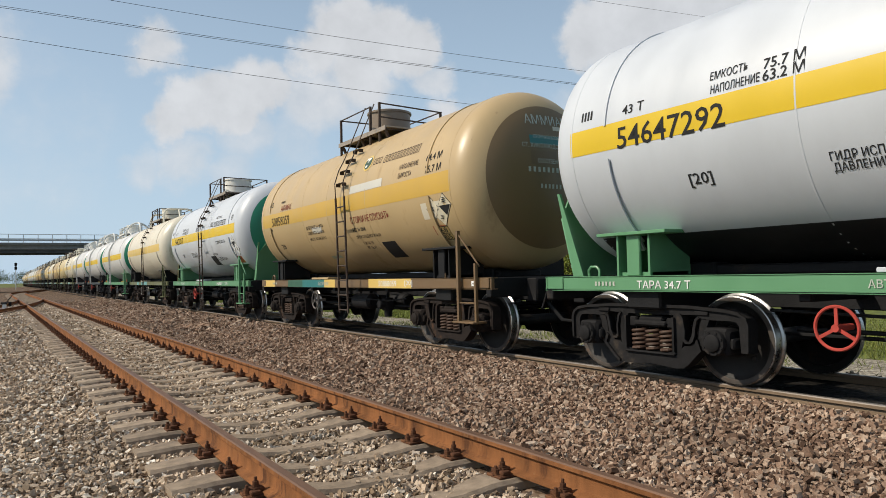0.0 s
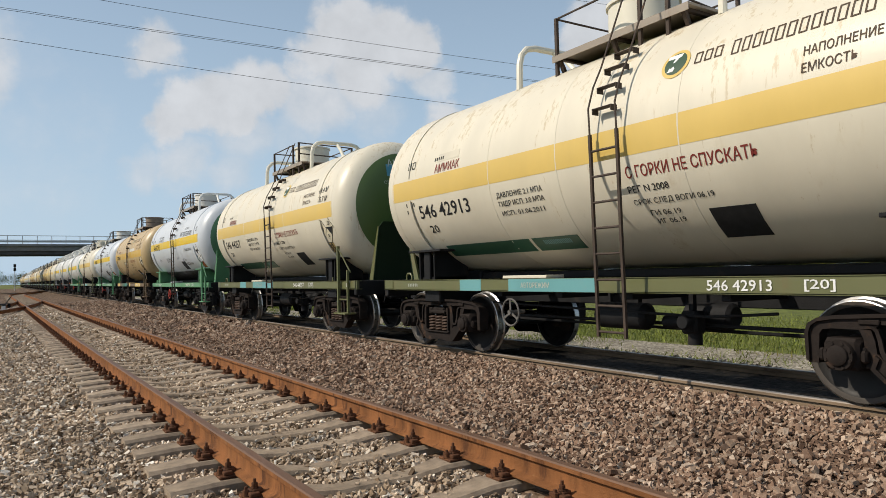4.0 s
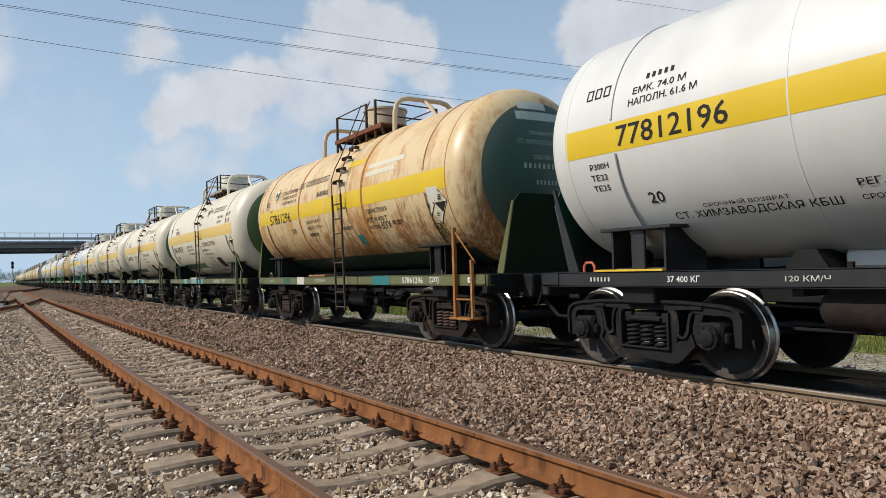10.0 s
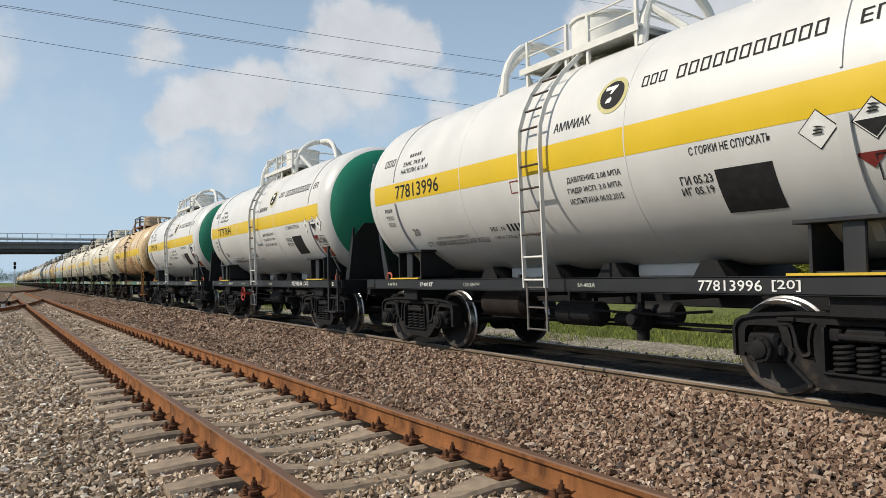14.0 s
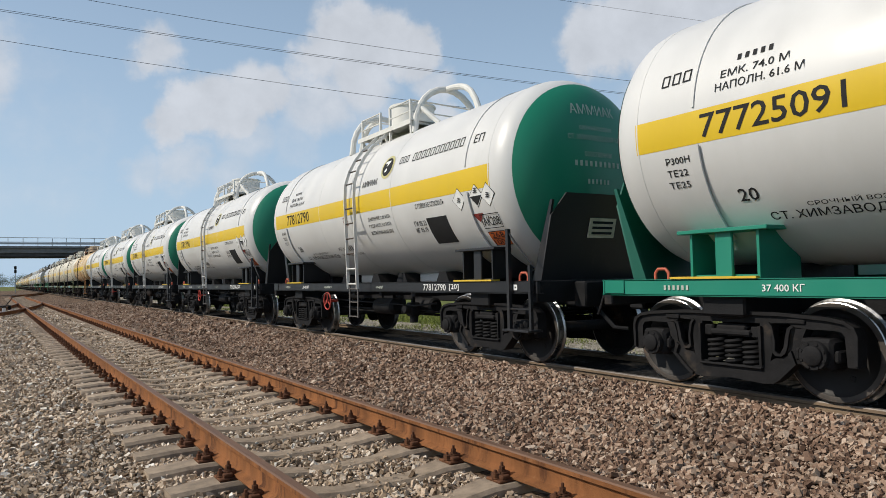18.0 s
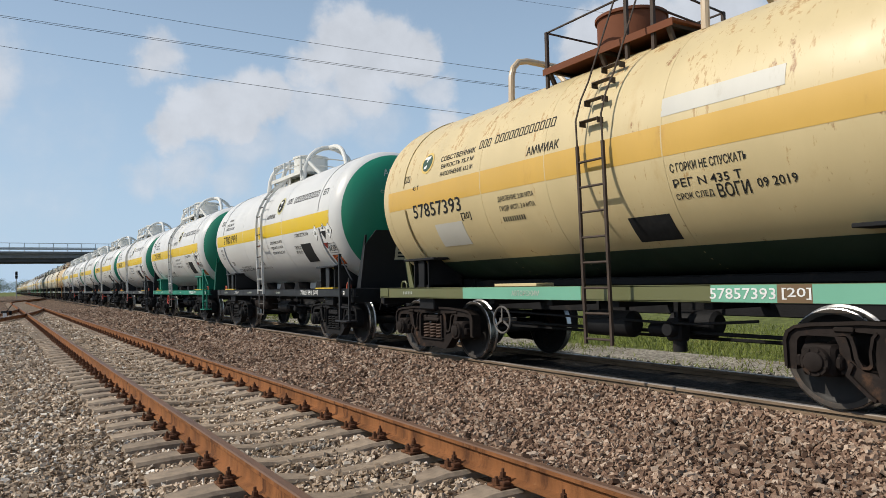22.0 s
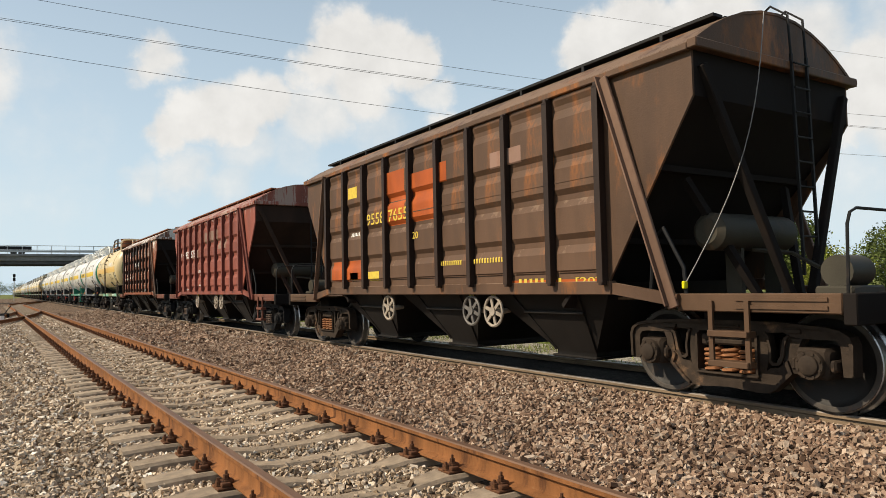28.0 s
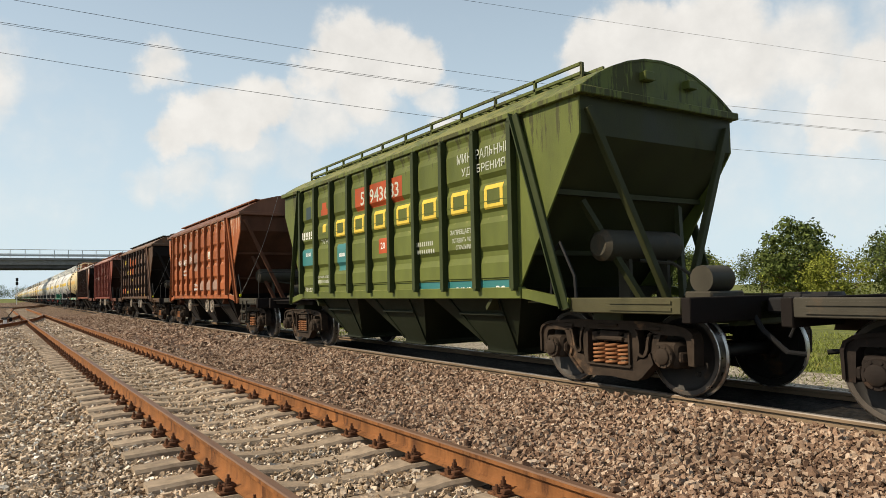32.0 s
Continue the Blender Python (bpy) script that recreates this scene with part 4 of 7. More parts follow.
def corner_steps_shape():
    """Handrail frame with a foot step at the wagon's rear corner."""
    s = Shape()
    x = -SILL - .05
    s.bar((x, 0, .5), (x, 0, 1.92), .055, .055, (1, 0, 0))
    s.bar((x, -.47, .5), (x, -.47, 1.4), .045, .045, (1, 0, 0))
    s.rod((x, 0, 1.88), (x + .05, -.5, 1.35), .014, 6)
    s.box(x - .10, x + .16, -.52, .06, .48, .51, .005)
    s.rod((x, 0, .79), (x, -.47, .79), .014, 6)
    s.box(x, x + .1, -.03, .03, 1.04, 1.12)
    s.box(x, x + .1, -.50, -.44, 1.04, 1.12)
    return s


LEAN = .27       # the end shields lean outwards at the top


def leaning(s):
    s.v = [(x, y + LEAN * (2.4 - z), z) for x, y, z in s.v]
    return s


def end_shield_shape(cut, half=1.0):
    """Guard plate that leans out before the tank's end above the coupler."""
    def build():
        poly = [(-half, 1.18), (half, 1.18), (half, 2.4 - cut), (half - cut * .7, 2.4), (-half + cut * .7, 2.4), (-half, 2.4 - cut)]
        return leaning(Shape().prism(poly, -5.49, -5.465, "xz"))
    return build


def gusset_shape():
    return leaning(Shape().prism([(-5.465, 1.18), (-5.30, 1.18), (-5.42, 2.3), (-5.465, 2.3)], -.02, .02))


def diamond_shape(y, angle, size, off=.009):
    s = Shape()
    k = size / 2
    pts = [(0, -k), (k, 0), (0, k), (-k, 0)]
    s.add([on_tank(y - a, angle + math.degrees(b / R_TANK), off) for a, b in pts] + [on_tank(y - a, angle + math.degrees(b / R_TANK), off - .008) for a, b in pts],
          [(0, 1, 2, 3), (0, 4, 5, 1), (1, 5, 6, 2), (2, 6, 7, 3), (3, 7, 4, 0)])
    return s


def tri_low(y, angle, size, off=.011):
    """The dark lower half of a warning diamond."""
    s = Shape()
    k = size / 2
    pts = [(-k, 0), (0, -k), (k, 0)]
    s.add([on_tank(y - a, angle + math.degrees(b / R_TANK), off) for a, b in pts], [(0, 1, 2)])
    return s


def frame_lines(s, y, angle, w, h, t=.012, off=.011):
    """The outline of a rectangle on the tank."""
    d = math.degrees(1 / R_TANK)
    for (a0, a1, b0, b1) in ((-w / 2, w / 2, -h / 2, -h / 2 + t), (-w / 2, w / 2, h / 2 - t, h / 2), (-w / 2, -w / 2 + t, -h / 2, h / 2), (w / 2 - t, w / 2, -h / 2, h / 2)):
        s.add([on_tank(y - a, angle + b * d, off) for a, b in ((a0, b0), (a1, b0), (a1, b1), (a0, b1))], [(0, 1, 2, 3)])
    return s


def mark(wagon, kind, content, y0, y1, angle, h, ink):
    """One line of lettering on the tank between two places: t text, b bars, o blocks."""
    vf = writing(content, h, y0 - y1) if kind == "t" else bars(content, h, y0 - y1) if kind == "b" else blocks(content, h, y0 - y1)
    return part("lettering", letter_on_tank(vf, (y0 + y1) / 2, angle), M[ink], wagon)


def disc_on_tank(y, angle, r, off):
    n = 30
    s = Shape()
    rim = [(math.cos(2 * math.pi * i / n) * r, math.sin(2 * math.pi * i / n) * r) for i in range(n)]
    v = [on_tank(y, angle, off)] + [on_tank(y - a * k, angle + math.degrees(b * k / R_TANK), off) for k in (.5, 1) for a, b in rim]
    f = [(0, 1 + i, 1 + (i + 1) % n) for i in range(n)] + [(1 + i, 1 + n + i, 1 + n + (i + 1) % n, 1 + (i + 1) % n) for i in range(n)]
    return s.add(v, f)


NEW_MARKS = (
    ("t", "АММИАК", -0.41, -1.06, 12.2, 0.121, "ink"), ("o", 3, -1.80, -2.16, 23.4, 0.140, "ink"), ("o", 11, -2.28, -3.91, 23.0, 0.165, "ink"), ("t", "С ГОРКИ НЕ СПУСКАТЬ", -2.45, -3.35, -11.9, 0.085, "ink"),
    ("t", "ДАВЛЕНИЕ 2.08 МПА", -0.60, -1.50, -14.9, 0.082, "ink"), ("t", "ГИДР ИСП. 3.0 МПА", -0.58, -1.47, -20.2, 0.082, "ink"), ("t", "ИСПЫТАНА 06.02.2015", -0.57, -1.45, -25.4, 0.078, "ink"), ("t", "ЕП", -4.15, -4.4, 22.2, 0.149, "ink"),
    ("t", "20", 3.53, 3.32, -31.4, 0.14, "ink"), ("t", "СРОЧНЫЙ ВОЗВРАТ", 2.90, 1.95, -37.6, 0.062, "ink"), ("t", "СТ. ХИМЗАВОДСКАЯ КБШ", 3.30, 1.50, -42.3, 0.118, "ink"), ("t", "РЕГ. N", 1.32, 0.98, -35.4, 0.076, "ink"),
    ("b", 4, 0.90, 0.55, -35.4, 0.125, "ink"), ("t", "СРОК СЛЕД. ВОГИ 13.02.23", 1.33, 0.23, -41.7, 0.07, "ink"), ("o", 3, 4.31, 3.9, 20.6, 0.14, "ink"), ("t", "Р300Н", 4.26, 3.96, -13.6, 0.074, "ink"),
    ("t", "ТЕ22", 4.27, 4.01, -18.7, 0.074, "ink"), ("t", "ТЕ25", 4.28, 4.02, -23.7, 0.074, "ink"), ("t", "ЕМК. 74.0 М", 3.57, 2.86, 16.4, 0.084, "ink"), ("t", "НАПОЛН. 61.6 М", 3.62, 2.71, 11.4, 0.084, "ink"),
    ("b", 5, 3.41, 3.0, 22.1, 0.065, "ink"), ("t", "ГИ 05.23", -2.27, -2.66, -23.3, 0.095, "ink"), ("t", "ИГ 05.19", -2.25, -2.64, -28.0, 0.090, "ink"))
OLD_MARKS = (
    ("t", "АММИАК", 3.21, 2.5, 8.0, 0.14, "ink_red"), ("o", 3, -1.73, -2.09, 26.9, 0.14, "ink_brown"), ("o", 12, -2.17, -3.54, 26.4, 0.177, "ink_brown"), ("t", "НАПОЛНЕНИЕ", -2.94, -3.6, 15.1, 0.093, "ink_brown"),
    ("t", "ЕМКОСТЬ", -2.93, -3.41, 8.9, 0.093, "ink_brown"), ("t", "64.4 М", -3.86, -4.35, 16.2, 0.13, "ink"), ("t", "75.7 М", -3.87, -4.37, 8.2, 0.13, "ink"), ("t", "С ГОРКИ НЕ СПУСКАТЬ", -0.82, -2.46, -15.8, 0.14, "ink_red"),
    ("t", "ДАВЛЕНИЕ 2.1 МПА", 1.62, 0.63, -15.9, 0.093, "ink"), ("t", "ГИДР ИСП. 3.0 МПА", 1.61, 0.63, -20.9, 0.093, "ink"), ("t", "ИСП. 01.06.2011", 1.61, 0.69, -26.2, 0.074, "ink"), ("t", "20", 3.66, 3.41, -30.0, 0.14, "ink"),
    ("t", "РЕГ N 2008", -0.79, -1.36, -23.6, 0.084, "ink"), ("t", "СРОК СЛЕД ВОГИ 06.19", -0.81, -1.87, -30.1, 0.084, "ink"), ("t", "ГИ 06.19", -0.98, -1.39, -35.8, 0.074, "ink"), ("t", "ИГ 06.19", -1.02, -1.4, -40.3, 0.074, "ink"),
    ("o", 2, 4.11, 3.83, 14.1, 0.13, "ink"), ("b", 5, 4.19, 3.89, -11.8, 0.065, "ink"), ("b", 4, 4.2, 4.0, -16.3, 0.065, "ink"), ("b", 16, 1.09, 0.53, -47.2, 0.084, "field_blue"),
    ("b", 5, 3.24, 2.94, 14.1, 0.056, "ink"))
GREY_MARKS = (
    ("t", "АММИАК", 0.43, -0.13, 10.4, 0.158, "ink"), ("t", "СОБСТВЕННИК", -2.26, -2.97, 19.4, 0.074, "ink"), ("o", 3, -1.67, -2.06, 11.7, 0.149, "ink"), ("o", 12, -2.16, -3.58, 11.1, 0.167, "ink"),
    ("t", "ЕП", -4.19, -4.39, 14.1, 0.149, "ink"), ("t", "С ГОРКИ НЕ СПУСКАТЬ", -2.3, -3.43, -12.8, 0.102, "ink"), ("t", "РЕГ N 2006", -1.48, -2.03, -27.6, 0.093, "ink"), ("t", "СРОК СЛЕД", -1.47, -1.87, -35.5, 0.074, "ink"),
    ("t", "ВОГИ", -1.92, -2.33, -35.2, 0.149, "ink"), ("t", "06 2019", -2.39, -2.84, -35.4, 0.093, "ink"), ("t", "43 Т", 3.79, 3.48, 11.2, 0.112, "ink"), ("t", "ЕМКОСТЬ", 2.64, 2.22, 15.1, 0.093, "ink"),
    ("t", "75.7 М", 2.06, 1.66, 14.0, 0.112, "ink"), ("t", "НАПОЛНЕНИЕ", 2.62, 2.09, 9.5, 0.093, "ink"), ("t", "63.2 М", 2.06, 1.66, 9.4, 0.112, "ink"), ("t", "[20]", 2.99, 2.71, -24.4, 0.158, "ink"),
    ("t", "ГИДР ИСП. 3.0 МПА", 1.53, 0.7, -23.4, 0.102, "ink"), ("t", "ДАВЛЕНИЕ 2.0 МПА", 1.52, 0.72, -27.4, 0.102, "ink"), ("b", 4, 4.45, 4.25, 13.0, 0.112, "ink"))
RUSTY_MARKS = (
    ("t", "СОБСТВЕННИК", 2.91, 1.94, 19.1, 0.093, "ink"), ("o", 3, 1.85, 1.54, 21.1, 0.14, "ink"), ("o", 12, 1.46, 0.13, 21.6, 0.14, "ink"), ("t", "ЕМКОСТЬ 75.7 М", 2.86, 1.95, 13.9, 0.074, "ink"),
    ("t", "НАПОЛНЕНИЕ 63.2 М", 2.86, 1.95, 8.9, 0.074, "ink"), ("t", "АММИАК", 0.66, 0.02, 8.6, 0.121, "ink"), ("t", "[20]", 2.37, 2.11, -19.6, 0.13, "ink"), ("t", "ДАВЛЕНИЕ 2.00 МПА", 1.37, 0.58, -13.6, 0.084, "ink"),
    ("t", "ГИДР ИСП. 3.0 МПА", 1.37, 0.59, -18.9, 0.084, "ink"), ("b", 10, 1.36, 0.85, -25.0, 0.074, "ink"), ("t", "С ГОРКИ НЕ СПУСКАТЬ", -1.67, -2.57, -13.9, 0.093, "ink"), ("t", "РЕГ N 435 Т", -1.67, -2.48, -20.4, 0.093, "ink"),
    ("t", "СРОК СЛЕД", -1.66, -2.12, -26.4, 0.084, "ink"), ("t", "ВОГИ", -2.17, -2.53, -25.8, 0.149, "ink"), ("t", "09 2019", -2.61, -3.01, -24.9, 0.093, "ink"), ("t", "43 Т", 3.73, 3.53, 3.9, 0.074, "ink"),
    ("o", 2, 4.03, 3.83, 11.3, 0.112, "ink"))


def spots_of(kind):
    return {"new": ((-3.79, -12.6, .33, 0), (-4.25, -12.2, .33, 1), (-4.54, -12.6, .33, 0)), "grey": ((-4.27, -15.1, .34, 1), (-4.05, -24.2, .37, 0), (-4.47, -24.5, .39, 0)),
            "old": ((-4.0, -17.3, .35, 0), (-4.38, -16.3, .37, 1), (-4.22, -23.4, .32, 0))}[kind]


def tank_wagon(label, kind, paint, sill, end, band, cast, number="", marks=OLD_MARKS, number_at=(3.81, 2.33, -17.8, .23), patches=(), sill_patches=(), shield=None, live=True, gear="pipe_white", guards=True, far=False, seam=None, deck="deck_grey", placards="old", wheel=True, end_marks=(), steps=None, group="wagons of the train"):
    """A four-axle pressure tank wagon; kind 'old' or 'new'. Origin on the rail heads at its middle, +y ahead."""
    w = thing("tank_wagon", label, "tank wagon", group)
    P, S, E, B, C, G = (M[k] for k in (paint, sill, end, band, cast, gear))
    fresh = kind == "new"
    dark = M["dark_steel"]
    part("underframe", shared("underframe" + kind, lambda: underframe_shape(not fresh), M["black_steel"]), None, w)
    for k in (-1, 1):
        sl = part("side_sill", shared("side_sill", sill_shape, S), None, w, at=((SILL - .03) * k, 0, 1.0))
        sl.rotation_euler = (0, 0, 0 if k < 0 else math.pi)
    for y in PIVOTS:
        add_bogie(w, y, C, M["spring"] if not fresh else C, live)
    part("coupler", shared("coupler", coupler_shape, M["black_steel"]), None, w)
    part("coupler", shared("coupler_rear", coupler_rear, M["black_steel"]), None, w)
    shell = part("tank", shared("tank", shell_shape, P), None, w)
    u0 = .52 if fresh else .72
    for k in (-1, 1):
        part("tank_end", shared("tank_end%d%s" % (k, kind), tank_end_shape(k, u0), E), None, shell)
    for y in (-HALF_TANK + .02, HALF_TANK - .02, -1.6, .3, 1.75):
        part("weld_seam", shared("weld%.2f" % y, ring_shape(y, .15 if seam and abs(y) in (1.6, 1.75) else .03, .004), M[seam] if seam and y != .3 else P), None, shell)
    a0, a1 = (-5.1, 6.6) if marks is GREY_MARKS else (-8.5, 4.5)
    if band != paint:
        def stripe(flip):
            def build():
                s = Shape()
                patch(s, -HALF_TANK, HALF_TANK, (180 - a1) if flip else a0, (180 - a0) if flip else a1)
                return s
            return build
        for flip in (False, True):
            part("stripe", shared("stripe%s%.1f" % (flip, a0), stripe(flip), B), None, shell)
    wide = .8 if fresh else .5
    for y, ys in ((-3.95, -4.02 if fresh else -3.94), (3.75 if fresh else 3.9, 3.87 if fresh else 4.05)):
        for k in (-1, 1):
            sd = part("saddle", shared("saddle%s" % wide, saddle_shape(wide), S if sill in ("green_sill", "teal_sill", "black_sill") else M["black_steel"]), None, w, at=(0, y, 0))
            sd.rotation_euler = (0, 0, 0 if k < 0 else math.pi)
        part("tie_strap", shared("strap", strap_shape, P), None, w, at=(0, ys, 0))
    if fresh:
        for y in (-3.87, 3.87):
            part("warning_strip", shared("warning_strip", lambda: Shape().box(-SILL - .02, -SILL + .14, -.51, .51, 1.182, 1.205), M["yellow_strip"]), None, w, at=(0, y, 0))
    if fresh:
        for y in (-1.33, 1.33):
            part("tank_bearer", shared("tank_bearer", lambda: Shape().box(-.42, .42, -.53, .53, 1.172, 1.335, .02), P), None, w, at=(0, y, 0))
            for k in (-.76, .76):
                part("bearer_wedge", shared("bearer_wedge", lambda: Shape().prism([(-.22, 1.172), (.22, 1.172), (.10, 1.36), (-.10, 1.36)], -.7, .7), M["black_steel"]), None, w, at=(0, y + k, 0))
    else:
        part("sill_plate", shared("sill_plate", lambda: Shape().box(-SILL + .01, -.95, -.48, .48, 1.184, 1.226, .006), P), None, w, at=(0, 1.25 if marks is not GREY_MARKS else .76, 0))
    # fittings on top
    ly = -.05 if fresh else -.63
    if fresh:
        for y, turn in ((-1.28, 0), (1.53, math.pi)):
            g = part("guard_arch", shared("guard_new", guard_new_shape, G), None, w, at=(0, y, 0))
            g.rotation_euler = (0, 0, turn)
            part("leg", shared("guard_leg", guard_leg_shape, G), None, g)
            part("stay", shared("guard_stay", guard_stay_shape, G), None, g)
    elif guards:
        for y in (-1.65, 1.9):
            g = part("guard_arch", shared("guard_old", guard_shape, G), None, w, at=(0, y, 0))
            part("brace", shared("guard_brace", guard_brace_shape, G), None, g)
    part("manway_dome", shared("dome", dome_shape, M[deck] if paint == "buff" else G), None, w, at=(0, .08, 0))
    dk = part("platform", shared("platform", deck_shape, G if fresh else M[deck]), None, w)
    for y in (-1.2, -.1, .9):
        part("bracket", shared("deck_bracket", bracket_shape, G if fresh else dark), None, dk, at=(0, y, 0))
    R_ = G if fresh else dark
    rise = .42 if fresh else .57
    top, mid = CREST + rise, CREST + rise / 2
    near = (.86, .02, -.40, -1.24) if fresh else (.95, -.56, -.98)
    back = (.86, -1.07) if fresh else (.95, -.81)
    for y in near:
        part("post", shared("post%.2f" % rise, railing_post_shape(rise), R_), None, dk, at=(-.8, y, 0))
    for y in back:
        part("post", shared("post%.2f" % rise, railing_post_shape(rise), R_), None, dk, at=(.8, y, 0))
    runs = [((-.8, near[0], top), (-.8, near[1], top)), ((-.8, near[-1], top), (.8, back[1], top)), ((-.8, near[-1], mid), (.8, back[1], mid)), ((.8, back[1], top), (.8, back[0], top)), ((.8, back[0], top), (-.8, near[0], top)), ((.8, back[1], mid), (.8, back[0], mid))]
    if fresh:
        runs += [((-.8, -.40, top), (-.8, -1.24, top)), ((-.8, -.40, mid), (-.8, -1.24, mid)), ((-.8, .86, mid), (-.8, .02, mid))]
    for i, run in enumerate(runs):
        part("handrail", shared("rail_run%s%d" % (kind, i), rail_run(*run), R_), None, dk)
    strings, rungs = ladder_shapes(fresh)
    L = part("ladder", shared("ladder" + kind, lambda: strings[0], R_), None, w, at=(0, ly, 0))
    part("stringer", shared("stringer" + kind, lambda: strings[1], R_), None, L)
    if fresh:
        low = part("lower_ladder", shared("lower_ladder", lower_ladder_shape, M["wheel_grey"]), None, L)
        for z in (.52, .80, 1.06):
            part("rung", shared("rung_lower", lambda: Shape().rod((0, -.19, 0), (0, .19, 0), .012, 6), M["wheel_grey"]), None, low, at=(-1.50 - .05 * (1.1 - z), -.06 * (1.2 - z), z))
    for p, a in rungs:
        if fresh and p[2] < 1.08:
            continue
        step = a and not fresh
        part("rung", shared("rung_step" if step else "rung", rung_step if step else rung_low, dark if fresh and p[2] > 1.5 else R_), None, L, at=p)
    # running gear under the frame
    part("brake_rigging", shared("brake_gear", brake_gear_shape, M["black_steel"]), None, w)
    part("air_tank", shared("air_tank", air_tank_shape, M["black_steel"]), None, w, at=(-.8, -.15, .70))
    part("brake_valve", shared("valve", valve_shape, M["black_steel"]), None, w, at=(-.8, -1.18, .67))
    if wheel is False:
        part("air_tank", shared("air_tank", air_tank_shape, M["bogie_brown"]), None, w, "dull brown air reservoir", at=(-.95, 1.25, .80)).scale = (1.2, 1.25, 1.2)
    if wheel:
        part("handwheel", shared("handwheel", handwheel_shape, M["wheel_red" if fresh or paint == "grey_white" else "wheel_grey"]), None, w, at=(-1.24, 1.91 if fresh else 1.6, .78 if fresh else .7))
    part("corner_steps", shared("corner_steps", corner_steps_shape, M[steps] if steps else S), None, w, at=(0, -4.85 if fresh else -4.6, 0))
    for y in (-3.95, 4.55):
        part("lifting_eye", shared("hook", hook_shape, M["eye_red"] if fresh else S), None, w, at=(-SILL + .06, y - (1.1 if fresh and y < 0 else 0), 1.18))
    for m, x, z, ww, h in end_marks:
        part("painted_field", letter_on_end(grid(ww, h), x, z), M[m], shell)
    broad = 1.0 if fresh or marks is GREY_MARKS else .78
    if shield != "none":
        sh = part("end_shield", shared("end_shield%s%.2f" % (fresh, broad), end_shield_shape(.32 if fresh else .12 if broad < 1 else .45, broad), M[shield or (sill if fresh or sill == "green_sill" else "shield_dark")]), None, w)
        for x in (-broad + .02, broad - .02):
            part("gusset", shared("gusset", gusset_shape, M[shield or sill]), None, sh, at=(x, 0, 0))
        sf = part("end_shield", sh.data, None, w)
        sf.rotation_euler = (0, 0, math.pi)
        for x in (-broad + .02, broad - .02):
            part("gusset", shared("gusset", gusset_shape, M[shield or sill]), None, sf, at=(x, 0, 0))
        if fresh and not far:
            note = part("notice_plate", leaning(Shape().box(-.26, .26, -5.505, -5.492, 1.78, 2.06)), M["placard_old"], sh)
            for i in range(3):
                part("lettering", leaning(Shape().box(-.20, .20, -5.511, -5.504, 1.83 + .075 * i, 1.865 + .075 * i)), M["ink"], note)
    for y0, y1, m in sill_patches:
        part("painted_field", Shape().box(-SILL - .004, -SILL + .01, min(y0, y1), max(y0, y1), 1.004, 1.176), M[m], w)
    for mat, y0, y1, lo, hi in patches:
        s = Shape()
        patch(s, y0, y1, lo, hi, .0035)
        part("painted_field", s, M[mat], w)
    if far:
        return w
    # lettering
    y0, y1, a, h = number_at
    part("lettering", letter_on_tank(writing(number, h, y0 - y1), (y0 + y1) / 2, a), M["ink"], w)
    for row in marks:
        mark(w, *row)
    ey, ea, er = (-1.36, 21.5, .235) if fresh else (3.34, 19.4, .19) if marks is RUSTY_MARKS else (-1.48, 27.5, .18)
    if marks is not GREY_MARKS:
        em = part("emblem", disc_on_tank(ey, ea, er, .006), M["emblem_rim" if fresh else "band_pale"], w)
        part("emblem_field", disc_on_tank(ey, ea, er * .78, .008), M["emblem" if not fresh else "ink"], em)
        part("emblem_mark", letter_on_tank(([(-.09, -.1, 0), (-.01, -.1, 0), (.07, .12, 0), (-.12, .12, 0), (-.12, .07, 0), (-.02, .07, 0)], [(0, 1, 2, 3, 4, 5)]), ey, ea, .010), M["ink_white"], em)
    blk = Shape()
    b0, b1, lo, hi = (-3.32, -2.70, -39.7, -20.6) if fresh else (-1.64, -1.01, -44.9, -30.1) if marks is GREY_MARKS else (-2.26, -1.73, -53, -36.5)
    if marks is not RUSTY_MARKS:
        patch(blk, b0, b1, lo, hi, .004)
        part("black_panel", blk, M["ink"], w)
    # warning placards
    for y, a, size, dk2 in spots_of(placards):
        d = part("placard", diamond_shape(y, a, size), M["ink_white" if placards != "old" else "placard_old"], w)
        part("placard_edge", diamond_shape(y, a, size * 1.08, .006), M["ink"], d)
        if dk2:
            part("placard_field", tri_low(y, a, size * .92), M["ink"], d)
        for i in range(3):
            mk = Shape()
            o = .09 if dk2 else 0
            mk.add([on_tank(y - c * size * 2.4, a + math.degrees((b * size * 2.4 + o) / R_TANK), .013) for c, b in ((-.07 + .03 * i, -.05 + .035 * i), (.05 + .02 * i, -.05 + .035 * i), (.05 - .02 * i, -.03 + .035 * i), (-.05, -.03 + .035 * i))], [(0, 1, 2, 3)])
            part("placard_mark", mk, M["ink"], d)
    if placards == "new":
        part("red_frame", frame_lines(Shape(), .42, -13.0, .21, .17, .014, .005), M["ink_red"], w)
        part("placard_red", tri_low(-4.18, -22.6, .28, .009), M["ink_red"], w)
        s = Shape()
        frame_lines(s, -4.44, -28.0, .46, .24)
        fr = part("placard_frame", s, M["ink"], w)
        part("lettering", letter_on_tank(writing("АК208", .15, .40), -4.44, -28.0), M["ink"], w)
    py, pa = {"new": (-4.42, -39.8), "grey": (-4.23, -39), "old": (-4.04, -35)}[placards]
    s = Shape()
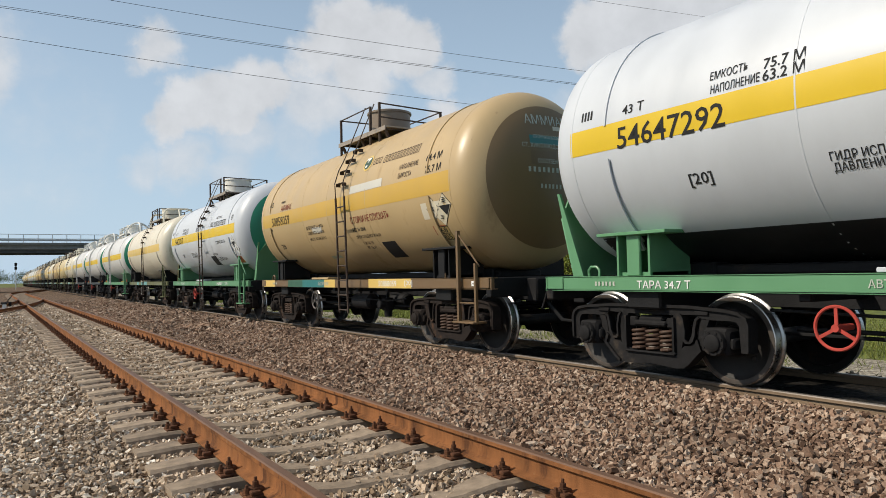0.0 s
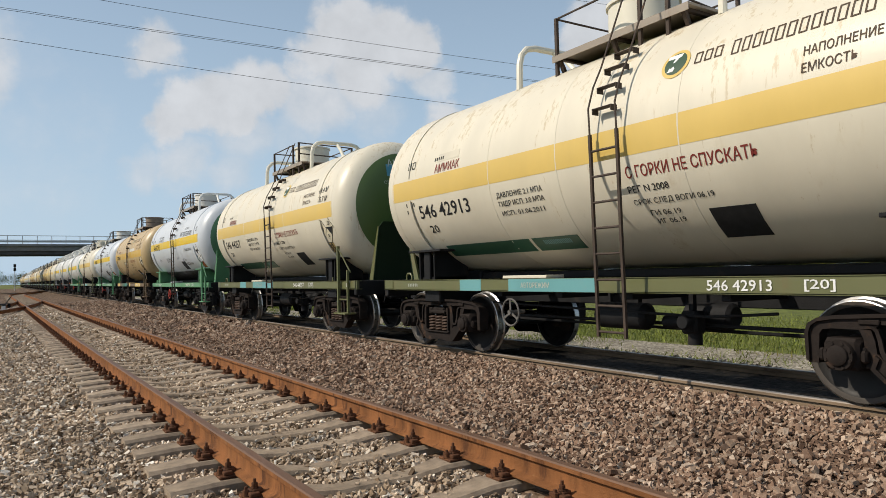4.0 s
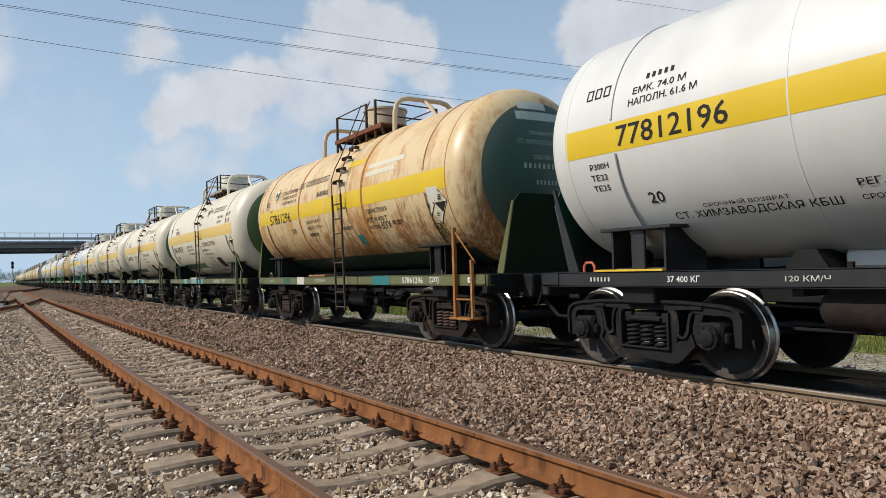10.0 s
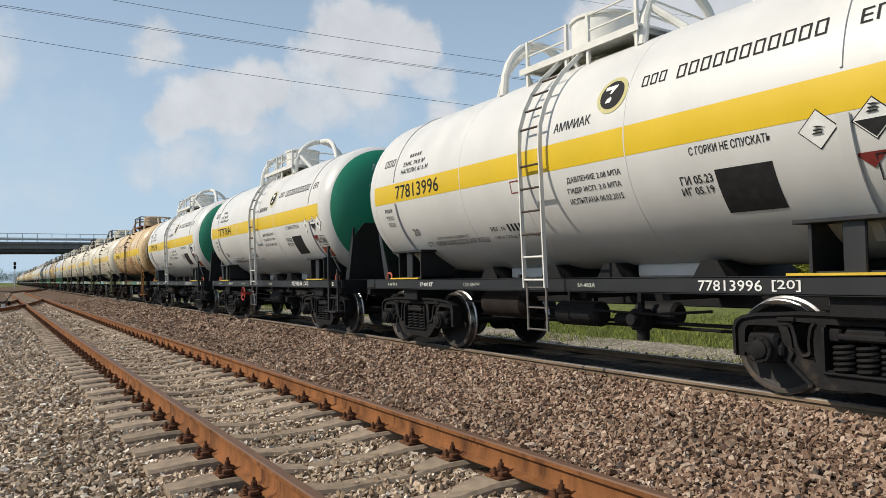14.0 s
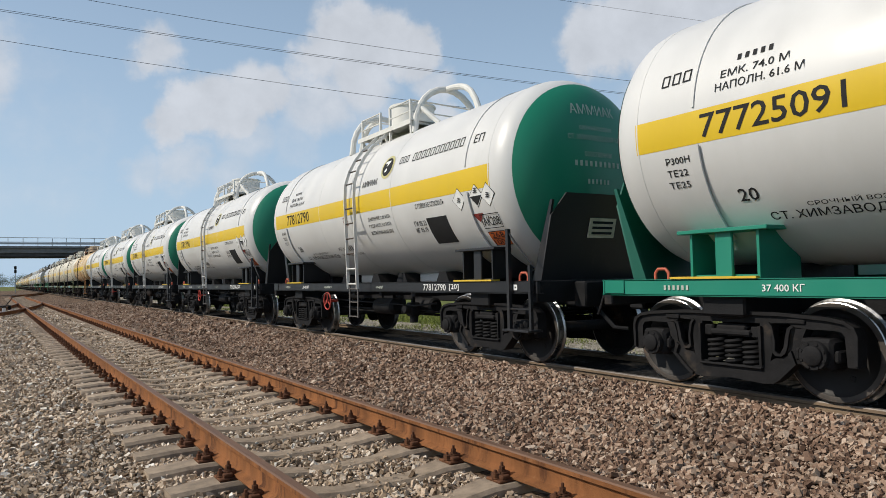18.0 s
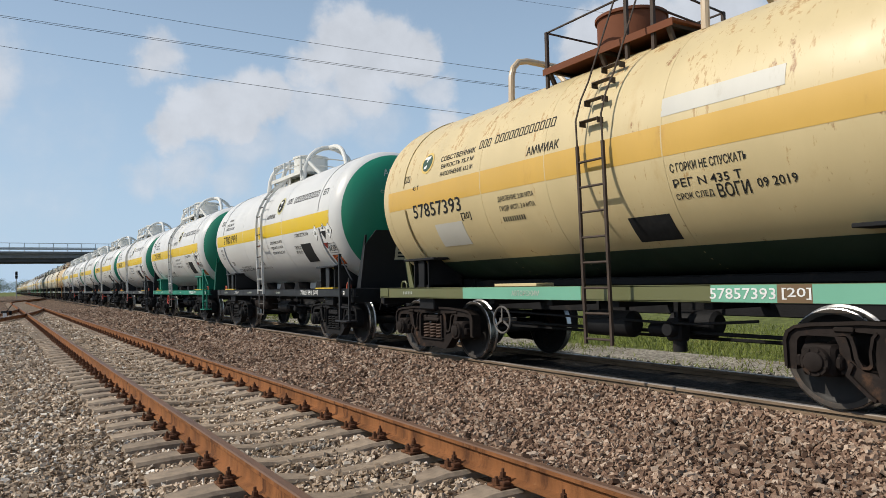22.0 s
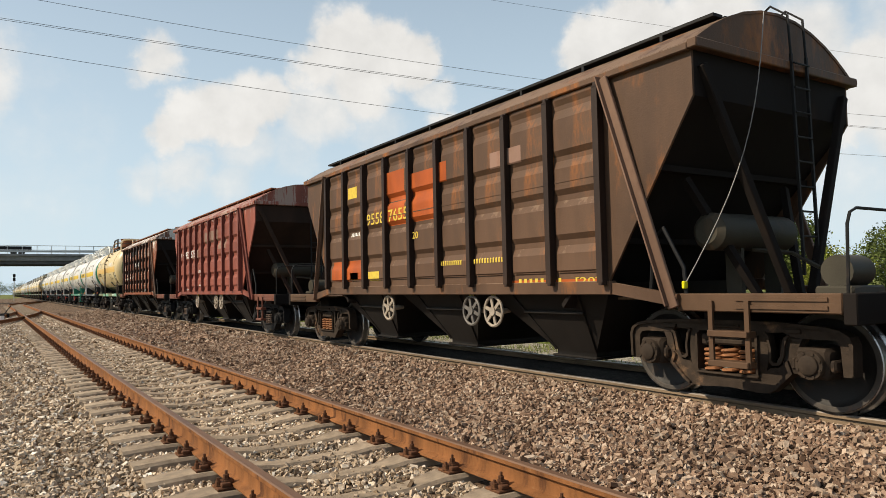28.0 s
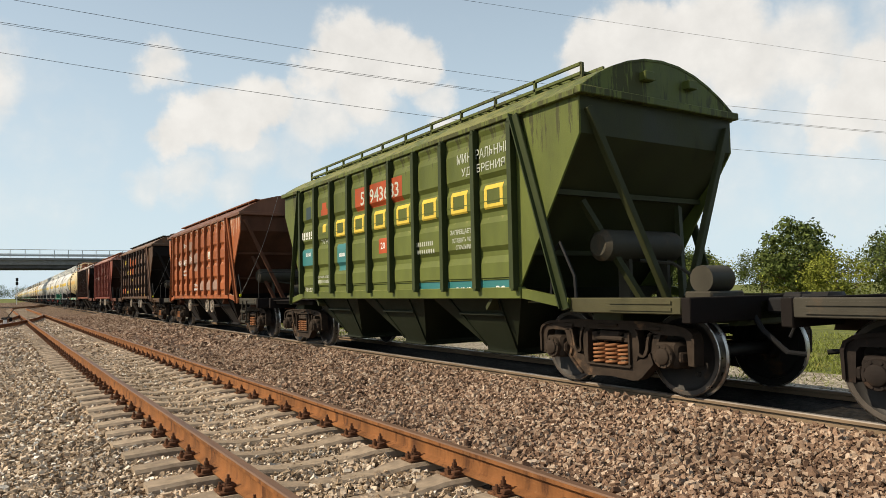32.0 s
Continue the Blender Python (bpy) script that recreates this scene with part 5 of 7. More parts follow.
    patch(s, py - .20, py + .20, pa - 5.2, pa + 5.2, .008)
    pl = part("hazard_plate", s, M["orange_plate" if placards != "old" else "hazard_faded"], w)
    for txt, d in (("268", 2.5), ("1005", -2.5)):
        part("lettering", letter_on_tank(writing(txt, .10, .30 if txt == "268" else .36), py, pa + d, .011), M["ink"], pl)
    s = Shape()
    frame_lines(s, py, pa, .40, .27, .012, .010)
    frame_lines(s, py, pa, .40, .012, .006, .010)
    part("plate_border", s, M["ink"], pl)
    # sill lettering
    put = lambda vf, y, z, m="ink_white": part("lettering", letter_on_side(vf, -SILL - .008, y, z), M[m], w)
    late = paint == "rusty_cream"
    put(writing(number, .11, .72), -2.75 if fresh else -2.35 if paint == "buff" else -3.17 if late else -2.1, 1.09)
    put(writing("[20]", .11, .28), -3.35 if fresh else -3.9 if late else -2.91, 1.09)
    if marks is GREY_MARKS:
        put(writing("ТАРА 34.7 Т", .09, .73), 3.445, 1.08)
    if fresh:
        put(writing("120 КМ/Ч", .055, .42), 1.75, 1.09, "ink_pale")
        put(writing("М-483А", .055, .30), -.75, 1.09, "ink_pale")
        put(writing("37 400 КГ", .07, .42), 3.1, 1.09)
    else:
        put(writing("АВТОРЕЖИМ", .075, .6), 1.0, 1.09, "ink_pale")
    put(bars(6, .05, .35), 4.3, 1.09, "ink_pale")
    put(blocks(1, .08, .12, .35), -4.95, 1.09)
    # lettering on the rear end
    for k, (n, z, h, ww) in enumerate(((0, 3.68, .16, .88), (8, 3.40, .08, .65), (13, 3.24, .09, 1.1), (8, 3.0, .07, .55), (10, 2.86, .08, .92), (6, 2.6, .07, .46))):
        words = {0: "АММИАК", 1: "СРОЧНЫЙ ВОЗВРАТ", 2: "СТ. ХИМЗАВОДСКАЯ КБШ", 3: "СОБСТВЕННИК"}
        vf = writing(words[k], h, ww) if k in words else bars(n, h, ww)
        part("lettering", letter_on_end(vf, 0, z), M["ink_pale"], w)
    return w


def paint(name, base, stain=None, amount=.3, scale=1.2, rough=.42, vary=.05, grime=None, grime_amount=.3, grime_scale=3.0, grime_soft=.14, run=None):
    M[name] = material(name, base, rough, 0, vary, 1.6, .05, 25, stain, amount, scale, stretch=(1, 1, .4), soft_stain=.22, grime=grime, grime_amount=grime_amount, grime_scale=grime_scale, grime_soft=grime_soft, run=run)


paint("grey_white", (.53, .56, .60), (.42, .42, .40), .2, 1.5)
paint("white", (.61, .605, .59), (.51, .49, .45), .24, 1.5, grime=(.40, .35, .28), grime_amount=.18, grime_scale=5)
paint("cream", (.66, .605, .49), (.54, .45, .31), .42, 1.5, grime=(.30, .21, .12), grime_amount=.24, grime_scale=3.5, run=((.53, .44, .30), 6.0, -2.0, .42))
paint("shield_dark", (.018, .032, .017), (.035, .035, .022), .4, 2, .8)
paint("ochre", (.47, .34, .18), (.32, .21, .10), .45, 1.6, grime=(.17, .10, .05), grime_amount=.3, grime_scale=4)
paint("rusty_cream", (.64, .49, .285), (.54, .31, .105), .74, 1.1, grime=(.38, .155, .038), grime_amount=.68, grime_scale=1.8, grime_soft=.2, run=((.25, .09, .022), 1.0, 3.7, 1.0))
paint("buff", (.60, .48, .265), (.50, .34, .15), .42, 1.4, grime=(.27, .12, .04), grime_amount=.34, grime_scale=5, grime_soft=.07, run=((.42, .25, .10), 6.0, -2.0, .42))
paint("rust_red", (.17, .065, .035), (.10, .04, .025), .5, 4, .7)
paint("band_yellow", (.66, .445, .014), (.54, .33, .03), .25, 2, grime=(.36, .2, .06), grime_amount=.14, grime_scale=5)
paint("band_pale", (.66, .46, .13), (.5, .36, .14), .2)
paint("band_orange", (.62, .38, .085), (.40, .2, .06), .4)
paint("green_end", (.006, .20, .115), (.01, .14, .09), .2, .35)
paint("olive_end", (.07, .12, .03), (.05, .07, .03), .4)
paint("grey_green_end", (.06, .09, .07), (.12, .09, .06), .4)
paint("brown_end", (.19, .12, .055), (.08, .08, .04), .45)
paint("green_sill", (.10, .26, .13), (.07, .12, .07), .3, 2)
paint("teal_sill", (.008, .20, .13), (.01, .10, .07), .3, 2)
paint("teal_shield", (.004, .085, .055), (.006, .05, .035), .4, 2)
paint("olive", (.125, .13, .055), (.16, .10, .05), .52, 1.3)
paint("sill_brown", (.16, .10, .05), (.08, .05, .03), .45, 2)
paint("black_sill", (.017, .017, .019), (.045, .038, .032), .4, 2)
paint("field_green", (.03, .10, .06), (.05, .09, .05), .3, 2)
paint("field_blue", (.13, .33, .34), (.25, .30, .28), .3, 2)
paint("field_sky", (.06, .26, .36), (.1, .25, .25), .3, 3)
paint("field_teal", (.02, .16, .16), (.05, .13, .11), .3, 2)
paint("field_white", (.55, .53, .47), (.42, .38, .3), .4, 3)
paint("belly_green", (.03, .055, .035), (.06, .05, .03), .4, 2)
paint("hazard_faded", (.40, .28, .10), (.28, .18, .08), .4, 4)
paint("emblem_rim", (.50, .45, .20), (.25, .36, .22), .5, 6)
paint("emblem", (.03, .07, .035), (.02, .03, .02), .2, 4)
M["rusty_steel"] = material("rusty_steel", (.10, .05, .035), .75, 0, .3, 8, .3, 60, (.06, .04, .03), .5, 4)
M["dark_steel"] = material("dark_steel", (.065, .047, .037), .65, 0, .3, 8, .2, 60, (.14, .07, .035), .4, 5)

paint("cream_patch", (.60, .55, .44), (.5, .45, .34), .3, 2)
paint("green_end_old", (.055, .16, .075), (.04, .10, .05), .3, .8)
paint("field_mint", (.16, .40, .28), (.2, .3, .2), .3, 2)
paint("band_ochre", (.55, .34, .06), (.40, .26, .08), .3)
paint("dome_brown", (.20, .15, .11), (.12, .08, .05), .4, 3)
paint("orange_old", (.30, .10, .04), (.2, .08, .04), .4, 3)
M["ink_pale"] = material("ink_pale", (.45, .48, .42), .7, 0, .2, 12, 0)
M["placard_old"] = material("placard_old", (.62, .56, .42), .7, 0, .2, 6, 0)
M["wheel_grey"] = material("wheel_grey", (.14, .13, .12), .6, .2, .2, 8, .1)
M["eye_red"] = material("eye_red", (.50, .12, .07), .6, 0, .2, 8, .1)
paint("cream_pipe", (.70, .66, .55), (.4, .28, .15), .25, 2)
paint("rusty_gear", (.55, .42, .28), (.22, .10, .05), .5, 3)
paint("deck_grey", (.30, .25, .20), (.16, .10, .07), .5, 3)
paint("seam_rust", (.30, .125, .04), (.62, .42, .2), .62, 7, .75)
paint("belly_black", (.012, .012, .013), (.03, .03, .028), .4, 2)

PITCH, HOPPER = 12.02, 14.48
START = 1.73     # middle of the first passing wagon at the start
train = []


def joined(wagon, y):
    """Couples a wagon into the train: y is where its middle stands at the start."""
    train.append((wagon, y))


GREEN_FIELD = (("field_green", 1.37, 3.54, -54, -43.7), ("field_green", .37, 1.3, -54, -43.7), ("cream_patch", 2.53, 3.14, 12, 17))
BLUE_SILL = ((2.83, 2.26, "field_blue"), (1.58, -.19, "field_blue"))
# dark green over the lower part of the tank, below -51.5 degrees
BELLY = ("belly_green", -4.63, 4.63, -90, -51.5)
O = dict(kind="old", paint="cream", sill="olive", end="olive_end", band="band_pale", cast="bogie_brown", patches=GREEN_FIELD, gear="cream_pipe", sill_patches=BLUE_SILL, end_marks=(("field_sky", -.1, 3.52, .75, .26), ("ink", .05, 3.12, 1.0, .2)))
N = dict(kind="new", paint="white", sill="black_sill", end="green_end", band="band_yellow", cast="bogie_dark", marks=NEW_MARKS, placards="new", number_at=(3.79, 2.35, -2.1, .24), shield="black_sill")
CREAM = "cream tank wagon with pale yellow stripe and olive frame"
WHITE = "clean white tank wagon with green ends and black frame"
LIST = []
# the grey tank is black below -49 degrees
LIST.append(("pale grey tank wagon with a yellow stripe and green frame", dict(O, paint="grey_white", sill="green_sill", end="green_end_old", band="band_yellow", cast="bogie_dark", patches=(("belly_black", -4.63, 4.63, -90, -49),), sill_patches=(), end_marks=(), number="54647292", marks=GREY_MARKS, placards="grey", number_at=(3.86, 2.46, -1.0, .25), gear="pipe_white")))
LIST.append((CREAM, dict(O, number="546 44257", wheel=None)))
LIST.append((CREAM, dict(O, number="546 42913")))
LIST.append(("cream tank wagon with red lettering and light blue frame patches", dict(O, number="546 47318")))
LIST.append((CREAM, dict(O, number="546 47219")))
LIST.append(("rust-streaked ochre tank wagon with a strong yellow stripe", dict(O, paint="rusty_cream", band="band_yellow", end="grey_green_end", marks=RUSTY_MARKS, wheel=None, deck="rust_red", seam="seam_rust", steps="seam_rust", end_marks=(("field_white", -.15, 3.86, .55, .13), ("field_white", .0, 3.68, 1.0, .14)), gear="rusty_gear", number_at=(3.77, 2.31, -5.1, .25), sill_patches=((3.4, 2.95, "field_green"), (2.45, 2.0, "field_white"), (-1.6, -2.3, "field_teal")),
    patches=(BELLY, ("field_teal", -1.23, -.97, -39.4, -31.1), ("band_yellow", -1.5, -.75, 25, 30), ("cream_patch", -2.9, -1.74, 12, 15.6), ("cream_patch", -3.21, -1.79, 18, 21.6), ("field_white", -4.35, -4.0, -16, -6)), number="57861296")))
LIST.append((WHITE, dict(N, number="77812196", wheel=False)))
LIST.append((WHITE, dict(N, number="77797694")))
LIST.append((WHITE, dict(N, number="77813996", wheel=False)))
LIST.append((WHITE, dict(N, number="77813996")))
LIST.append((WHITE, dict(N, number="77812790")))
LIST.append(("clean white tank wagon with green ends and green frame", dict(N, sill="teal_sill", shield="teal_shield", number="77725091")))
LIST.append((WHITE, dict(N, number="77801991", wheel=False)))
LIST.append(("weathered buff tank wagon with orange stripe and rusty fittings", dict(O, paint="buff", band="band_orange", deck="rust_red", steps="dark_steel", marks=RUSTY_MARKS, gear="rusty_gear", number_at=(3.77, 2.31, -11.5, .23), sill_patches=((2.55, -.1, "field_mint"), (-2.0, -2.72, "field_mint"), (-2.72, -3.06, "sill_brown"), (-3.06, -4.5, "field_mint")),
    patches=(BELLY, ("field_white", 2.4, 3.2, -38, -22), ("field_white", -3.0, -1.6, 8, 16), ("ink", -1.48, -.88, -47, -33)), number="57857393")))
for i, (label, style) in enumerate(LIST):
    joined(tank_wagon(label, **style), START - PITCH * i)
AHEAD = [
    dict(O, paint="ochre", sill="sill_brown", end="brown_end", band="band_ochre", guards=False, shield="none", end_marks=(("field_teal", .1, 3.34, 1.0, .14), ("sill_brown", -.15, 3.05, .5, .22), ("cream_patch", .35, 3.55, .5, .07)), gear="dome_brown", number_at=(3.9, 2.6, -4, .22), sill_patches=((5.2, 4.3, "band_pale"), (3.3, 2.3, "field_green"), (2.3, .95, "field_teal"), (.95, .35, "band_pale"), (-1.3, -3.0, "band_pale")), patches=(("field_white", -2.3, -.9, 5, 11), ("cream_patch", -4.25, -3.65, -24, -13), ("field_white", .75, 1.3, -21, -16), ("orange_old", -4.2, -3.8, -36, -29)), number="50858059"),
    dict(O, paint="grey_white", sill="green_sill", end="green_end", band="band_yellow", guards=False, gear="pipe_white", marks=GREY_MARKS, placards="grey", number_at=(3.86, 2.46, -1.0, .25), patches=(), sill_patches=(), number="54620017"),
    dict(O, paint="cream", end="cream", far=True, patches=()),
    dict(N, kind="new", sill="green_sill", far=True), dict(N, far=True), dict(N, far=True),
    dict(O, far=True), dict(O, paint="buff", far=True), dict(O, paint="ochre", far=True), dict(O, far=True), dict(O, paint="buff", far=True), dict(O, far=True),
    dict(O, paint="ochre", far=True), dict(O, paint="ochre", sill="black_sill", guards=False, far=True)]
for i, style in enumerate(AHEAD):
    colour = {"white": "white", "cream": "cream", "grey_white": "white"}.get(style["paint"], "weathered ochre")
    label = ("ochre weathered tank wagon with dark manway dome", "white tank wagon with green end and yellow stripe")[i] if i < 2 else colour + " tank wagon far along the train"
    joined(tank_wagon(label, live=i < 3, **style), START + PITCH * (i + 1))
for i in range(10):
    src = train[len(LIST) + 2 + i % 12][0]
    joined(copy_thing(src, Matrix()), START + PITCH * (len(AHEAD) + 1 + i))

# ---- hopper wagons ----
HW, HB, HT = 1.48, 1.26, 3.70      # half width, bottom and top of the side walls
HALF_WALL, EAVE, HEND = 4.03, 5.27, 6.75
HPIVOTS = (5.12, -5.27)     # middles of the two bogies of a hopper wagon
RIBS = 10


KNEE = 3.15      # where the sloped ends meet the upright ones


def hopper_body_shape():
    """The two flat side walls of the body, without ribs."""
    s = Shape()
    for k in (-1, 1):
        x0, x1 = sorted((HW * k, (HW - .03) * k))
        s.prism([(-HALF_WALL, HB), (HALF_WALL, HB), (EAVE, KNEE), (EAVE, HT), (-EAVE, HT), (-EAVE, KNEE)], x0, x1)
    return s


def hopper_end_shape():
    """Sloped end sheet under an upright bulkhead, with two stiffeners."""
    s = Shape()
    s.prism([(EAVE, KNEE), (EAVE, HT), (EAVE - .03, HT), (EAVE - .03, KNEE + .01), (HALF_WALL - .85, 1.0), (HALF_WALL - .82, .95)], -HW + .03, HW - .03)
    for z in (1.75, 2.5):
        y = HALF_WALL - .82 + (EAVE - HALF_WALL + .82) * (z - .95) / (KNEE - .95)
        s.bar((-HW + .04, y + .04, z), (HW - .04, y + .04, z), .07, .07)
    return s


PRESSING = ((HB + .02, .012), (1.39, .012), (1.42, .05), (1.63, .05), (1.73, .0), (1.80, .0), (1.87, .05), (2.20, .05), (2.29, .0), (2.36, .0), (2.43, .05), (2.69, .05), (2.79, .0), (2.85, .0),
            (2.92, .05), (3.31, .05), (3.43, .0), (3.49, .0), (3.56, .03), (HT - .1, .03))
PANEL = (2 * HALF_WALL - .06) / (RIBS - 1)


def wall_out(z):
    """How far the pressed side panels stand out at height z."""
    for (a, oa), (b, ob) in zip(PRESSING, PRESSING[1:]):
        if a <= z <= b:
            return oa + (ob - oa) * (z - a) / (b - a)
    return .012


def hopper_panel_shape():
    """One pressed side panel between two ribs: broad swages with rounded ends."""
    s = Shape()
    half = PANEL / 2 - .042
    cols = ((-half, .15), (-half + .03, .55), (-half + .07, .9), (-half + .12, 1.0), (half - .12, 1.0), (half - .07, .9), (half - .03, .55), (half, .15))
    n = len(cols)
    v = [(-HW - .004 - o * f, y, z) for z, o in PRESSING for y, f in cols]
    f = [(i * n + j, i * n + j + 1, (i + 1) * n + j + 1, (i + 1) * n + j) for i in range(len(PRESSING) - 1) for j in range(n - 1)]
    s.add(v, f)
    for z in (2.52, 1.40):       # rolled seams between the sheets
        o = HW + .004 + wall_out(z)
        s.box(-o - .006, -o + .004, -half + .06, half - .06, z - .007, z + .007)
    return s


def on_wall(vf, y, z, off=.004):
    """Lays flat writing or a field on the pressed wall."""
    s = Shape()
    rows = sorted({h for h, _ in PRESSING})
    bm = bmesh.new()
    vs = [bm.verts.new((a, b, 0)) for a, b, _ in vf[0]]
    for face in vf[1]:
        bm.faces.new([vs[i] for i in face])
    for h in rows:
        bmesh.ops.bisect_plane(bm, geom=list(bm.verts) + list(bm.edges) + list(bm.faces), plane_co=(0, h - z, 0), plane_no=(0, 1, 0))
    bm.verts.index_update()
    s.add([(-HW - .004 - off - wall_out(z + p.co.y), y - p.co.x, z + p.co.y) for p in bm.verts], [tuple(q.index for q in face.verts) for face in bm.faces])
    bm.free()
    return s


def hopper_rib_shape():
    s = Shape()
    s.box(-HW - .115, -HW - .001, -.03, .03, HB - .03, HT - .10, .006)
    s.box(-HW - .12, -HW - .108, -.045, .045, HB, HT - .15)
    s.prism([(-HW - .12, HT - .15), (-HW - .12, HT - .17), (-HW - .01, HT - .04), (-HW - .01, HT - .02)], -.035, .035, "xz")
    return s


def roof_shape():
    s = Shape()
    n = 14
    out, inn = [], []
    for i in range(n + 1):
        a = math.pi * i / n
        x = -math.cos(a) * (HW + .04)
        z = HT + .56 * (1 - (x / (HW + .04)) ** 2)
        out.append((x, z))
        inn.append((x * .98, z - .03))
    s.prism(out + inn[::-1], -EAVE - .06, EAVE + .06, "xz")
    for k in (-1, 1):
        s.prism(out + [(HW + .02, HT - .02), (-HW - .02, HT - .02)], (EAVE + .03) * k - .02, (EAVE + .03) * k + .02, "xz")
        s.box(-HW - .06, HW + .06, (EAVE + .05) * k - .06, (EAVE + .05) * k + .06, HT - .08, HT + .02, .01)
        s.box((HW + .02) * k - .05, (HW + .02) * k + .05, -EAVE, EAVE, HT - .09, HT - .01, .01)
    return s


def roof_walk_shape():
    """Running board along the roof on short feet."""
    s = Shape()
    for x in (-.92, -.72):
        s.box(x - .08, x + .08, -5.2, 5.2, HT + .39, HT + .425)
    for k in range(8):
        y = -4.5 + 9 * k / 7
        s.box(-1.0, -.64, y - .02, y + .02, HT + .26, HT + .39)
    return s


def roof_frame_shape():
    s = Shape()
    for z in (HT + .40, HT + .53):
        s.bar((-.95, -4.8, z), (-.95, 4.8, z), .04, .04)
        s.bar((-.55, -4.8, z), (-.55, 4.8, z), .04, .04)
    for k in range(11):
        y = -4.8 + 9.6 * k / 10
        s.bar((-.95, y, HT + .30), (-.95, y, HT + .54), .04, .04)
        s.bar((-.95, y, HT + .40), (-.55, y, HT + .40), .035, .035)
    for k in range(40):
        y = -4.7 + 9.4 * k / 39
        s.box(-.93, -.57, y - .02, y + .02, HT + .41, HT + .425)
    return s


def hatch_shape():
    s = Shape()
    s.lathe([(0, .33), (.10, .33), (.10, .36), (.13, .36), (.16, .25), (.17, 0)], 18, "z")
    return s


def chute_shape():
    """Discharge funnel under the body: inclined faces with folded corners."""
    s = Shape()
    d = -.22       # the outlet lies a little to the rear
    v, f = [], []
    for k in (-1, 1):
        v += [(1.40 * k, 1.33, HB), (1.40 * k, .72, HB), (1.40 * k, -.72, HB), (1.40 * k, -1.33, HB), (.93 * k, .37 + d, .36), (.93 * k, -.37 + d, .36), (.93 * k, .37 + d, .30), (.93 * k, -.37 + d, .30)]
    for b in (0, 8):
        f += [(b, b + 1, b + 4), (b + 1, b + 2, b + 5, b + 4), (b + 2, b + 3, b + 5), (b + 4, b + 5, b + 7, b + 6)]
    f += [(0, 4, 12, 8), (3, 11, 13, 5), (4, 6, 14, 12), (5, 13, 15, 7), (6, 7, 15, 14)]
    s.add(v, f)
    for a, b in ((.72, .37), (-.72, -.37)):
        s.bar((-1.41, a, HB), (-.94, b + d, .37), .035, .03, (1, 0, 0))
    return s


def chute_rib_shape():
    """Horizontal stiffener on the funnel's outer face."""
    return Shape().bar((-1.22, -.60 - .09, .88), (-1.22, .58 - .09, .88), .05, .04, b=.008)


def chute_gate_shape():
    return Shape().box(-.98, .98, -.64, .20, .27, .305, .01)


PSILL = 1.42      # half width of the end platforms


def hopper_frame_shape():
    """Centre sill and bolsters."""
    s = Shape()
    s.box(-.24, .24, -HEND, HEND, .80, 1.08, .02)
    for k in (-1, 1):
        s.box(-1.1, 1.1, 5.25 * k - .25, 5.25 * k + .25, .80, 1.07, .02)
        s.prism([(-.6, .80), (.6, .80), (.45, 1.1), (-.45, 1.1)], 6.5 * k - .1, 6.5 * k + .22 * k, "xz")
    return s


def end_platform_shape():
    """Deck plate of an open end platform."""
    return Shape().box(-PSILL + .08, PSILL - .08, -HEND + .1, -HALF_WALL, 1.06, 1.085)


def end_beam_shape():
    return Shape().box(-PSILL, PSILL, -HEND, -HEND + .12, .86, 1.13, .01)


def side_channel_shape():
    return Shape().box(-PSILL, -PSILL + .08, -HEND + .122, -4.93, .95, 1.13, .01)


def low_channel_shape():
    return Shape().box(-PSILL + .16, -PSILL + .22, -HEND + .122, -HALF_WALL, .97, 1.058, .008)


def platform_slot_shape():
    """Long raised flange on the platform's side channel."""
    s = Shape()
    s.box(-PSILL - .015, -PSILL + .005, -HEND + .24, -5.62, .985, 1.02)
    return s.box(-PSILL - .015, -PSILL + .005, -HEND + .24, -5.62, 1.06, 1.095)


def hopper_sill_shape():
    s = Shape()
    s.box(-HW - .03, -HW + .07, -HALF_WALL - .05, HALF_WALL + .05, HB - .14, HB + .02, .008)
    for k in (-1, 1):
        s.bar((-HW + .02, HALF_WALL * k, HB - .06), (-HW + .04, 4.96 * k, 1.06), .06, .13)
    return s


def brace_shape():
    """Diagonal end strut, an angle iron outside the wall from its top to the platform's sill."""
    s = Shape()
    p, q = Vector((-HW + .02, -4.92, .98)), Vector((-HW - .075, -4.10, HT - .08))
    s.bar(p, q, .13, .045, (1, 0, 0), .008)
    d = Vector((0, .055, .02))
    return s.bar(p + d + Vector((-.03, 0, 0)), q + d + Vector((-.03, 0, 0)), .02, .09, (1, 0, 0))


def end_post_shape():
    """Stout raking post between the platform and the bulkhead's top corner."""
    return Shape().bar((-.2, -5.45, 1.08), (-1.35, -EAVE - .02, HT - .22), .10, .09, (0, 1, 0), .01)


def end_rake_shape():
    return Shape().bar((-.40, -5.2, 1.08), (-.95, -4.72, 2.4), .08, .08, (0, 1, 0))


def end_ladder_shape():
    s = Shape()
    for x in (.1, .4):
        s.bar((x, -EAVE - .16, 1.3), (x, -EAVE - .12, HT + .1), .03, .03, (0, 1, 0))
        s.tube([(x, -EAVE - .12, HT + .1), (x, -EAVE - .1, HT + .55), (x, -EAVE + .1, HT + .72), (x, -EAVE + .3, HT + .6)], .014, 6)
    for i in range(9):
        z = 1.45 + i * .28
        s.rod((.1, -EAVE - .15, z), (.4, -EAVE - .15, z), .012, 6)
    return s


